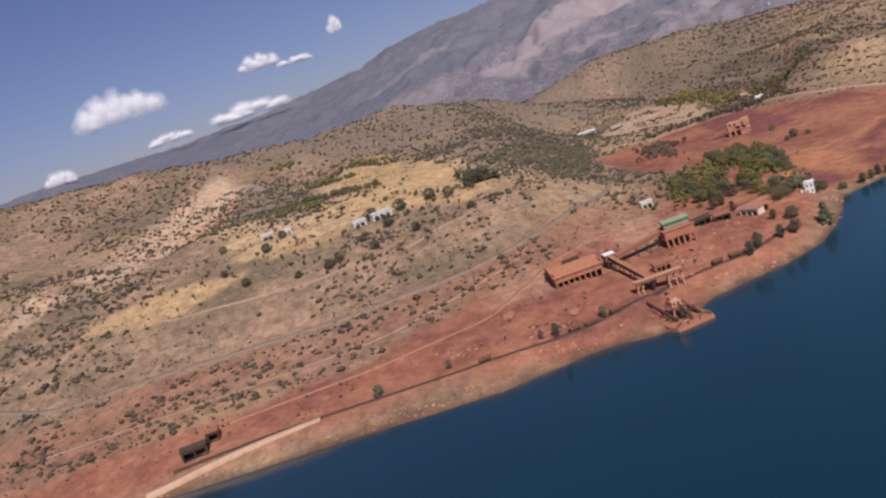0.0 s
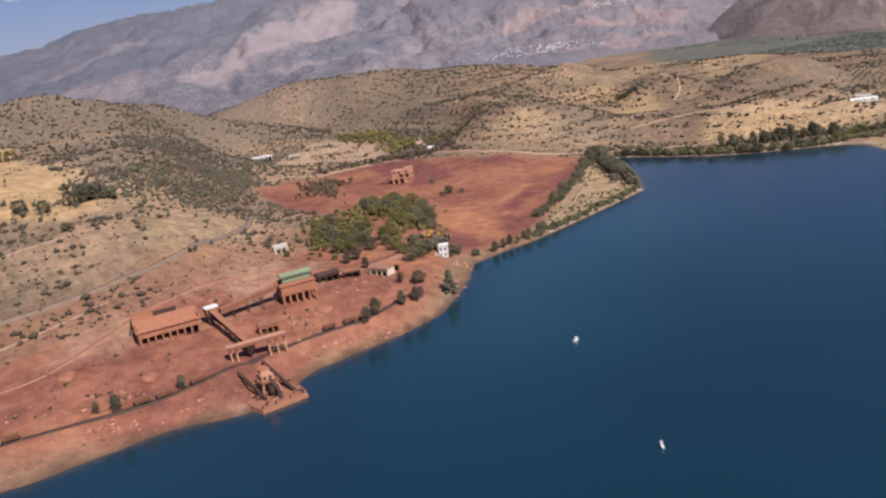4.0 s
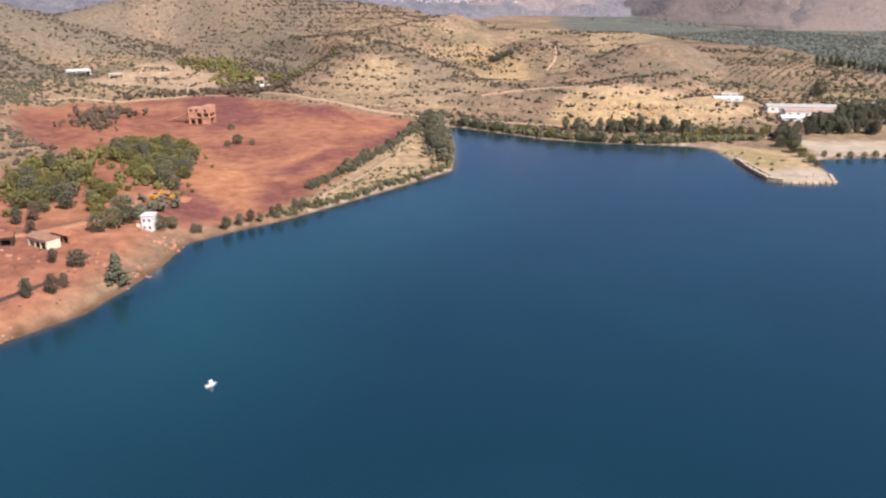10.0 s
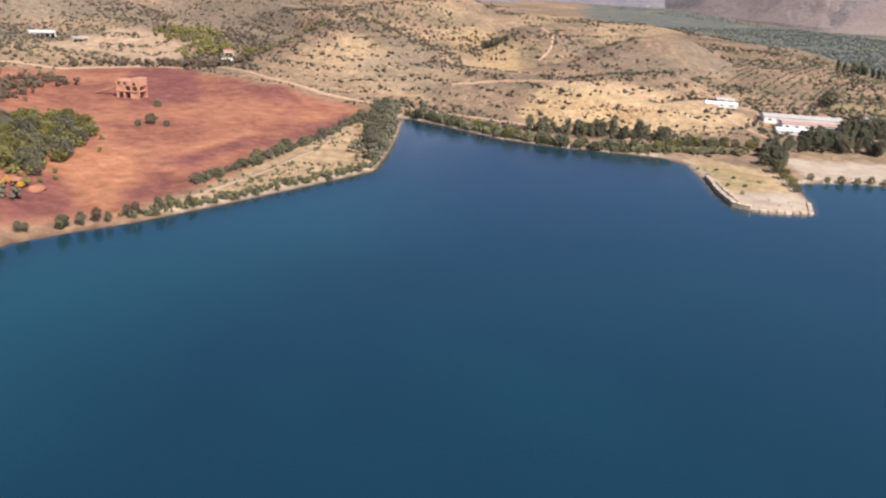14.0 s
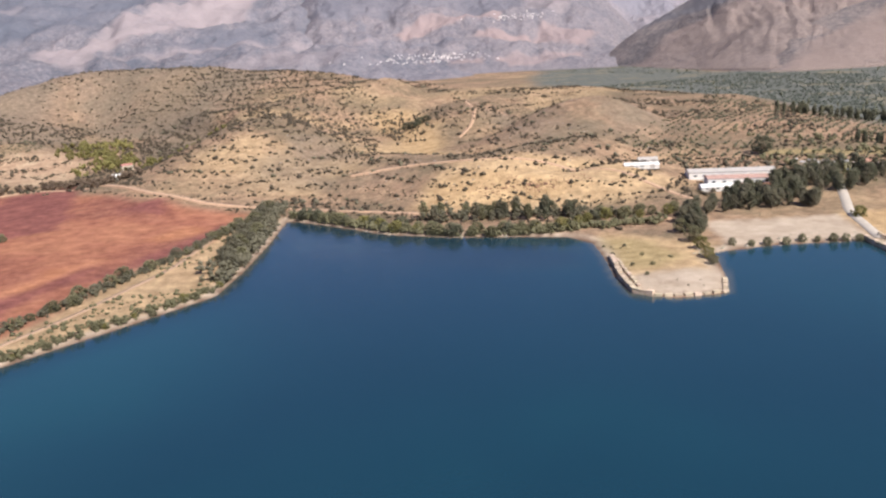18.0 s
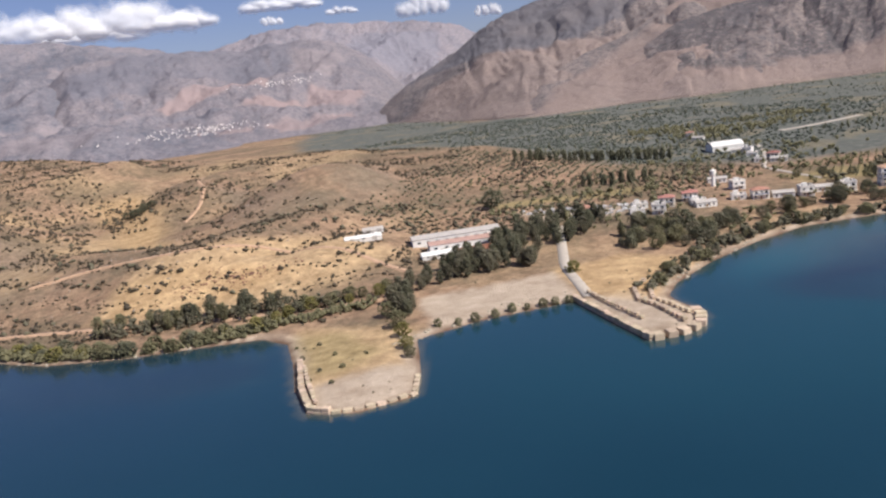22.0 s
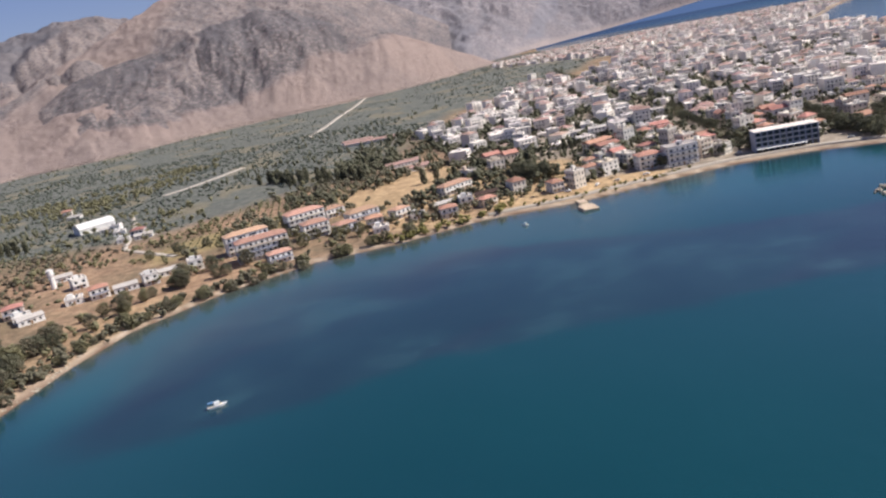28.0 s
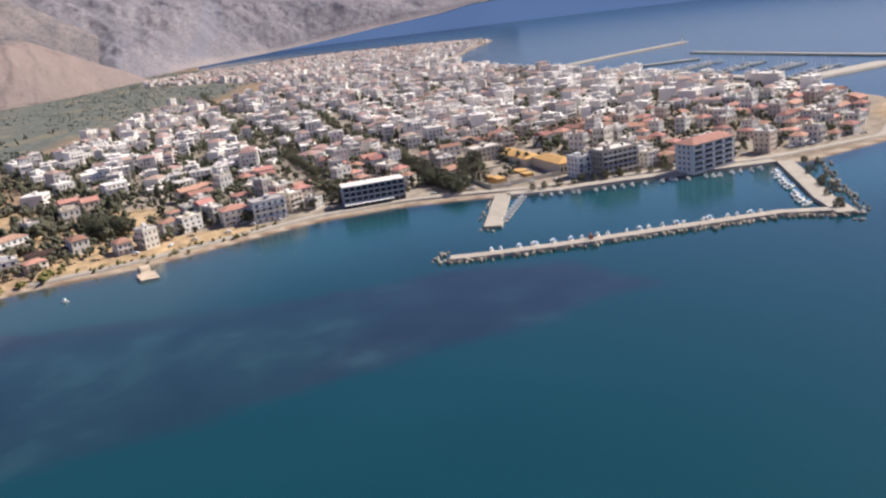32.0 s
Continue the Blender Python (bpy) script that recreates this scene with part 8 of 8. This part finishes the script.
def market_hall():
    t = thing("stone_storehouse", "long cream storehouse with ochre tiled roofs round a court", "storehouse", at(1066, -82, 8, drop=0.3))
    for x0, x1, y0, y1, h in ((-22, 14, -18, -4, 6.5), (14, 60, -12, 2, 6.0)):
        part("wall", boxes((x0, x1, y0, y1, -1, h)), CREAM, t)
        part("roof", hip_roof(bmesh.new(), x0, x1, y0, y1, h, 2.6, 0.6), OCHRETILE, t, "ochre clay tile roof")
    for i in range(5):
        y = -16.5 + i * 2.7
        part("window", boxes((-22.06, -22, y - 0.6, y + 0.6, 1.4, 4.2)), GLASS, t)
    for i in range(12):
        x = -20 + i * 3
        part("window", boxes((x - 0.6, x + 0.6, -18.06, -18, 1.4, 4.2)), GLASS, t)
    part("court_wall", boxes((-22, -21.6, -4, 44, -1, 2.4)), CREAM, t)
    part("court_wall", boxes((-21.6, 30, 43.6, 44, -1, 2.4)), CREAM, t)
    part("court_wall", boxes((29.6, 30, 2, 43.6, -1, 2.4)), CREAM, t)
    for b in ((-16, -4, 30, 36, -1, 3.4), (-3, 4, 32, 36, -1, 2.8), (-10, -2, 8, 14, -1, 1.8), (2, 12, 6, 13, -1, 1.6)):
        part("ruin", boxes(b), OCHRETILE, t, "low ochre ruin in the court")


market_hall()

STREET = radians(7.5)
ux, uy = math.cos(STREET), math.sin(STREET)
AVENUES = [[(1060, 46), (1105, 50), (1294, 74), (1837, 151), (2200, 190)], [(1040, -22), (1070, -15), (1205, -8), (1557, 23), (1900, 60)]]
CLEAR = [[(1020, -30), (1100, -25), (1100, -40), (1148, -50), (1150, -105), (1012, -110)], [(985, -150), (1016, -145), (1012, -192), (980, -185)], [(1048, 52), (1068, 52), (1068, 2), (1048, 4)],
         [(1010, -85), (1045, -85), (1045, -135), (1012, -135)], [(1046, 122), (1072, 122), (1072, 78), (1046, 78)], [(1055, 235), (1100, 235), (1095, 160), (1055, 160)], STRIP, MEADOW]
tr = random.Random(77)
sites, far_sites, gardens = [], [], []
for i in range(-2, 260):
    for j in range(-60, 40):
        along = i * 15.0 + (i // 4) * 8.0 + tr.uniform(-4, 4)
        across = j * 15.0 + (j // 3) * 7.0 + tr.uniform(-4, 4) + 14 * math.sin(along / 140.0) + 5 * math.sin(along / 47.0 + j)
        x, y = 1010 + along * ux - across * uy, along * uy + across * ux
        if along > 3500:
            continue
        if x > 1700 and tr.random() < 0.25:
            continue
        sites.append((x, y))
sxy = np.array(sites)
ok = inside(sxy[:, 0], sxy[:, 1], TOWN) & (shore_distance(sxy[:, 0], sxy[:, 1]) > 22)
for line in AVENUES:
    ok &= seg_distance(sxy[:, 0], sxy[:, 1], line)[0] > 11
for poly in CLEAR:
    ok &= ~inside(sxy[:, 0], sxy[:, 1], poly)
ok &= ~((sxy[:, 1] > 150) & (sxy[:, 0] < 1300) & (fbm(sxy[:, 0], sxy[:, 1], 60, 3, 71) < 0.05))
near_sites = []
for x, y in sxy[ok]:
    q = tr.random()
    if q < (0.13 if y < 40 else 0.30 if x < 1400 else 0.18):
        gardens.append((x, y))
    elif x < 1225 - 0.20 * abs(y + 60):
        near_sites.append((float(x), float(y)))
    else:
        far_sites.append((float(x), float(y)))
kinds = [house(11, 10, 2, "hip", "two-storey town house with orange clay roof", seed=41, balconies=1), house(12, 11, 2, "flat", "two-storey town house with flat roof", seed=42, balconies=1),
         house(12, 12, 3, "flat", "three-storey flats with flat roof and balconies", seed=43, balconies=2), house(10, 9, 1, "hip", "low town house with clay tile roof", seed=44),
         house(13, 12, 4, "flat", "four-storey flats with long balconies", seed=45, balconies=3), house(12, 9, 2, "gable", "pale town house with gabled clay roof", seed=46),
         house(9, 12, 3, "flat", "narrow three-storey flats with flat roof", seed=47, balconies=2), house(13, 10, 1, "flat", "low flat-roofed town house", seed=48)]
weights = [10, 4, 5, 7, 3, 7, 4, 3]
bins = {k: [] for k in range(8)}
for x, y in near_sites:
    k = tr.choices(range(8), weights)[0]
    bins[k].append(at(x, y, 7.5 + 26 * float(smooth(-0.2, 0.3, fbm(x, y, 160, 2, 91))) + tr.choice([0, 90, -90, -90, 180]) + tr.uniform(-10, 10), drop=0.1) @ Matrix.Diagonal((tr.uniform(0.7, 1.2), tr.uniform(0.75, 1.3), tr.uniform(0.75, 1.25), 1)))
for k, proto in enumerate(kinds):
    fill(proto, bins[k], "town houses")
for line, n in ((AVENUES[0], 40), (AVENUES[1], 56)):
    for x, y in line_of(line[:3], n // 2, 2.5, n):
        tree(x, y, R.uniform(6, 10), "round", R.choice(["dark", "dark", "olive"]), 1.1, "dark street tree in the tree-lined avenue", "avenue trees")
for x, y in ((1060, -22), (1068, -30), (1075, -20), (1082, -35), (1090, -28), (1050, -28), (1098, -40), (1104, -50), (1064, -42), (1088, -48)):
    tree(x, y, R.uniform(8, 12), "round", "dark", 1.1, "large dark tree in the park behind the quay", "park trees")
ga = np.array(gardens)
ax, ay = np.concatenate([np.array(line_of(line[2:], 90, 3, 5)) for line in AVENUES]).T
west_half = sxy[ok & (sxy[:, 1] > 60) & (sxy[:, 0] < 1500)]
sx = np.concatenate([ga[:, 0], ga[:, 0] + 4, ga[:, 0] - 3, sxy[ok][::3, 0] + 7.5, west_half[:, 0] + 8, ax])
sy = np.concatenate([ga[:, 1], ga[:, 1] - 4, ga[:, 1] + 5, sxy[ok][::3, 1] + 7.5, west_half[:, 1] - 6, ay])
inner = np.random.default_rng(4)
tx, ty = scattered(inner, 4600, 1030, 2300, -330, 280, lambda x, y: inside(x, y, TOWN) & (shore_distance(x, y) > 25) & (fbm(x, y, 45, 3, 88) > 0.0 - 0.12 * smooth(20, 120, y)))
sx, sy = np.concatenate([sx, tx]), np.concatenate([sy, ty])
lane = sxy[ok & (sxy[:, 0] < 1750)]
for ox, oy, share in ((7.5, 7.5, 0.55), (-7.5, 7.5, 0.5), (0, -8.5, 0.35)):
    k = inner.uniform(0, 1, len(lane)) < share
    sx, sy = np.concatenate([sx, lane[k, 0] + ox + inner.normal(0, 1.2, k.sum())]), np.concatenate([sy, lane[k, 1] + oy + inner.normal(0, 1.2, k.sum())])
stuff("town_greenery", sx, sy, np.random.default_rng(3).uniform(2.2, 5.6, len(sx)), "dark", "dark garden trees between the houses", "trees", 21, 7, tall=1.45)


def far_town(sites):
    r = np.random.default_rng(9)
    s = np.array(sites)
    n = len(s)
    z = ground_z(s[:, 0], s[:, 1])
    w, d = r.uniform(3.6, 8.2, n), r.uniform(3.8, 8.0, n)
    h = r.choice([3.6, 4.0, 6.5, 6.5, 9.5, 9.5, 12.5, 15.6], n) * r.uniform(0.9, 1.1, n)
    turn = STREET + r.normal(0, 0.14, n) + 0.5 * smooth(-0.2, 0.3, fbm(s[:, 0], s[:, 1], 160, 2, 91)) + r.choice([0, 0, 0, 0.8], n)
    ca, sa = np.cos(turn), np.sin(turn)
    tall = s[:, 0] > 2600
    h = np.where(tall, np.minimum(h, 6.5), h)
    cx = np.array([-1, 1, 1, -1, -1, 1, 1, -1], float)
    cy = np.array([-1, -1, 1, 1, -1, -1, 1, 1], float)
    cz = np.array([0, 0, 0, 0, 1, 1, 1, 1], float)
    quads = np.array([(4, 5, 6, 7), (0, 1, 5, 4), (1, 2, 6, 5), (2, 3, 7, 6), (3, 0, 4, 7)])

    def cubes(xy, w, d, z0, z1, ca, sa):
        lx, ly = cx[None] * w[:, None], cy[None] * d[:, None]
        ux, uy = ca[:, None], sa[:, None]
        v = np.stack([xy[:, :1] + lx * ux - ly * uy, xy[:, 1:] + lx * uy + ly * ux, z0[:, None] + cz[None] * (z1 - z0)[:, None]], -1)
        return v.reshape(-1, 3), (quads[None] + 8 * np.arange(len(xy))[:, None, None]).reshape(-1, 4)

    v, f = cubes(s, w, d, z - 1, z + h, ca, sa)
    tagged(mesh_object("far_house_walls", v, f, FARWALL, flat=True), "pale walls of the far town houses", "houses", kind="stuff")
    k = r.uniform(0, 1, n) < 0.34
    lx, ly = cx[None, :4] * (w[k] + 0.4)[:, None], cy[None, :4] * (d[k] + 0.4)[:, None]
    kc, ks = ca[k][:, None], sa[k][:, None]
    base = np.stack([s[k, :1] + lx * kc - ly * ks, s[k, 1:] + lx * ks + ly * kc, np.repeat((z + h)[k, None], 4, 1)], -1)
    top = np.concatenate([s[k], (z + h + 2.2)[k, None]], 1)[:, None]
    v = np.concatenate([base, top], 1)
    tri = np.array([(0, 1, 4), (1, 2, 4), (2, 3, 4), (3, 0, 4)])
    tagged(mesh_object("far_house_roofs", v.reshape(-1, 3), (tri[None] + 5 * np.arange(len(v))[:, None, None]).reshape(-1, 3), FARTILES, flat=True), "clay roofs of the far town houses", "houses", kind="stuff")
    q = ~k
    v, f = cubes(s[q], w[q] - 0.25, d[q] - 0.25, (z + h)[q], (z + h)[q] + 0.06, ca[q], sa[q])
    tagged(mesh_object("far_flat_roofs", v, f, FARROOF, flat=True), "flat roofs of the far town houses", "houses", kind="stuff")
    v, f = cubes(s[q] + r.uniform(-2, 2, (q.sum(), 2)), r.uniform(1, 1.8, q.sum()), r.uniform(1, 1.8, q.sum()), (z + h)[q], (z + h)[q] + r.uniform(0.8, 2.6, q.sum()), ca[q], sa[q])
    tagged(mesh_object("far_roof_huts", v, f, FARWALL, flat=True), "stair heads on the far flat roofs", "houses", kind="stuff")
    # dark window openings and pale balcony slabs of the two sides that face the sea
    glass, slabs = [], []
    for storey in range(5):
        e = (h > storey * 3.1 + 2.5) & (s[:, 0] < 2300)
        zz = z[e] + storey * 3.1
        c, e_c, e_s, ew, ed = s[e], ca[e], sa[e], w[e], d[e]
        for k in (-0.6, -0.2, 0.2, 0.6):
            off = k * ed
            keep = r.uniform(0, 1, len(c)) < 0.8
            m = np.stack([c[:, 0] - (ew + 0.02) * e_c - off * e_s, c[:, 1] - (ew + 0.02) * e_s + off * e_c], -1)
            glass.append((m[keep], np.full(keep.sum(), 0.06), np.full(keep.sum(), 0.6), zz[keep] + 0.7, zz[keep] + 2.4, e_c[keep], e_s[keep]))
            off = k * ew
            m = np.stack([c[:, 0] + off * e_c - (ed + 0.02) * -e_s, c[:, 1] + off * e_s - (ed + 0.02) * e_c], -1)
            glass.append((m[keep], np.full(keep.sum(), 0.55), np.full(keep.sum(), 0.06), zz[keep] + 0.7, zz[keep] + 2.2, e_c[keep], e_s[keep]))
        if storey:
            keep = r.uniform(0, 1, len(c)) < 0.6
            m = np.stack([c[:, 0] - (ew + 0.6) * e_c, c[:, 1] - (ew + 0.6) * e_s], -1)
            slabs.append((m[keep], np.full(keep.sum(), 0.6), ed[keep] * 0.8, zz[keep] - 0.15, zz[keep] + 0.75, e_c[keep], e_s[keep]))
    for name, rows, mat, label in (("far_house_windows", glass, GLASS, "dark windows of the far town houses"), ("far_balconies", slabs, FARWALL, "pale balconies of the far town houses")):
        v, f = cubes(*[np.concatenate(col) for col in zip(*rows)])
        tagged(mesh_object(name, v, f, mat, flat=True), label, "houses", kind="stuff")


far_town(far_sites)


# ---- villages on the mountain foot, and clouds ----
VILLAGE = plain("hazy_village_walls", (0.66, 0.61, 0.59), 0.9, vary=0.15, size=6, island=-0.25)


def village(az, el, n, spread, label, seed):
    from mathutils.bvhtree import BVHTree
    bits = [bpy.data.objects[k] for k in ("mountain_middle", "mountain_west")]
    trees = [BVHTree.FromPolygons([v.co for v in o.data.vertices], [p.vertices for p in o.data.polygons]) for o in bits]
    rr = random.Random(seed)
    bm = bmesh.new()
    for _ in range(n):
        a, e = radians(az + rr.gauss(0, spread[0])), radians(el + rr.gauss(0, spread[1]))
        way = Vector((math.sin(a) * math.cos(e), math.cos(a) * math.cos(e), math.sin(e)))
        hits = [h for h in (tr.ray_cast(Vector((354, 165, 106)), way) for tr in trees) if h[0] is not None]
        if hits:
            p = min(hits, key=lambda h: h[3])[0]
            s = rr.uniform(1.3, 2.7)
            box(bm, p.x - s, p.x + s, p.y - s * 0.8, p.y + s * 0.8, p.z - 6, p.z + rr.uniform(2, 3.6))
    return tagged(part("village_houses", bm, VILLAGE), label, "houses", kind="stuff")


village(25.2, -0.85, 130, (2.3, 0.17), "white village houses at the mountain foot", 1)
village(32.0, 1.7, 60, (1.1, 0.14), "white mountain village on a ledge", 2)


def cloud_material():
    m, n, l, b = material("cloud_vapour", 1.0, 0, 0.0)
    b.inputs["Base Color"].default_value = (0.95, 0.95, 0.96, 1)
    tl = n.new("ShaderNodeBsdfTranslucent")
    tl.inputs["Color"].default_value = (0.95, 0.95, 0.97, 1)
    mx = n.new("ShaderNodeMixShader")
    mx.inputs[0].default_value = 0.25
    l.new(b.outputs[0], mx.inputs[1])
    l.new(tl.outputs[0], mx.inputs[2])
    d = n.new("ShaderNodeAttribute")
    d.attribute_name = "thick"
    t, u = noise_node(n, l, 85, 6, 0.6), noise_node(n, l, 30, 5, 0.6)
    s = n.new("ShaderNodeMath")
    s.operation = "ADD"
    l.new(d.outputs["Fac"], s.inputs[0])
    l.new(t.outputs[0], s.inputs[1])
    fac = ramp_node(n, l, s.outputs[0], [(0.0, (0, 0, 0)), (1.0, (1, 1, 1))])
    mr = n.new("ShaderNodeMapRange")
    mr.inputs["From Min"].default_value, mr.inputs["From Max"].default_value = 0.72, 1.32
    mr.inputs["To Max"].default_value = 0.75
    l.new(s.outputs[0], mr.inputs[0])
    n.remove(fac.node)
    thin = n.new("ShaderNodeBsdfTransparent")
    veil = n.new("ShaderNodeMixShader")
    l.new(mr.outputs[0], veil.inputs[0])
    l.new(thin.outputs[0], veil.inputs[1])
    l.new(mx.outputs[0], veil.inputs[2])
    l.new(veil.outputs[0], n["Material Output"].inputs["Surface"])
    bump_node(n, l, b, u.outputs[0], 0.3, 9)
    return m


CLOUD = cloud_material()


def cloud(az, el, wide, high, eye, seed, dist=4650):
    """A small heap cloud: one upright sheet bulged to face the camera, flat below, that thins out to its ragged rim."""
    r = np.random.default_rng(seed)
    a, e = radians(az), radians(el)
    c = np.array([eye[0] + dist * math.sin(a), eye[1] + dist * math.cos(a), eye[2] + dist * math.tan(e)])
    U, V = np.meshgrid(np.linspace(-1, 1, 60), np.linspace(-0.5, 1.4, 36))
    dens = np.zeros(U.shape)
    for _ in range(15):
        cu = r.uniform(-0.62, 0.62)
        top = (1 - min(1, abs(cu)) ** 1.5) * r.uniform(0.25, 0.85)
        w = r.uniform(0.16, 0.30)
        dens = np.maximum(dens, np.exp(-(((U - cu) / w) ** 2) - ((V - top * 0.6) / (0.22 + 0.3 * top)) ** 2))
    dens *= smooth(-0.35, 0.05, V) * smooth(1.0, 0.8, np.abs(U)) * smooth(1.4, 1.1, V)
    side, fwd = np.array([math.cos(a), -math.sin(a), 0]), np.array([math.sin(a), math.cos(a), 0])
    bulge = dens * 0.08 * wide + 4 * fbm(U * 100, V * 60, 30, 3, seed)
    p = c + side * (U * wide * 0.62)[..., None] - fwd * bulge[..., None] + np.array([0, 0, 1.0]) * (V * high)[..., None]
    i = np.arange(U.size).reshape(U.shape)
    faces = np.stack([i[:-1, :-1], i[:-1, 1:], i[1:, 1:], i[1:, :-1]], -1).reshape(-1, 4)
    ob = mesh_object("cloud", p.reshape(-1, 3), faces, CLOUD, [("thick", np.repeat(dens.reshape(-1, 1), 3, 1))])
    tagged(ob, "small white fair-weather cloud over the mountains", "cloud", kind="structure")


e0, e1 = (0, 5, 129), (456, 172, 108)
for i, (az, el, w, h, e) in enumerate(((-18.3, 4.9, 500, 190, e0), (-16.0, 2.75, 260, 70, e0), (-8.6, 5.6, 260, 90, e0), (-6.4, 5.2, 230, 50, e0), (-2.7, 6.4, 110, 90, e0), (-10.4, 2.75, 470, 90, e0), (-23.4, 2.3, 180, 80, e0),
                                       (20.3, 5.9, 900, 200, e1), (24.3, 6.0, 420, 100, e1), (15.5, 5.8, 700, 170, e1), (31.0, 6.5, 460, 90, e1), (30.3, 5.6, 130, 60, e1), (40.7, 5.1, 330, 140, e1), (35.2, 5.8, 190, 50, e1), (45.3, 4.5, 170, 80, e1),
                                       (18.6, 5.6, 600, 120, e1))):
    cloud(az, el, w, h, e, 200 + i)
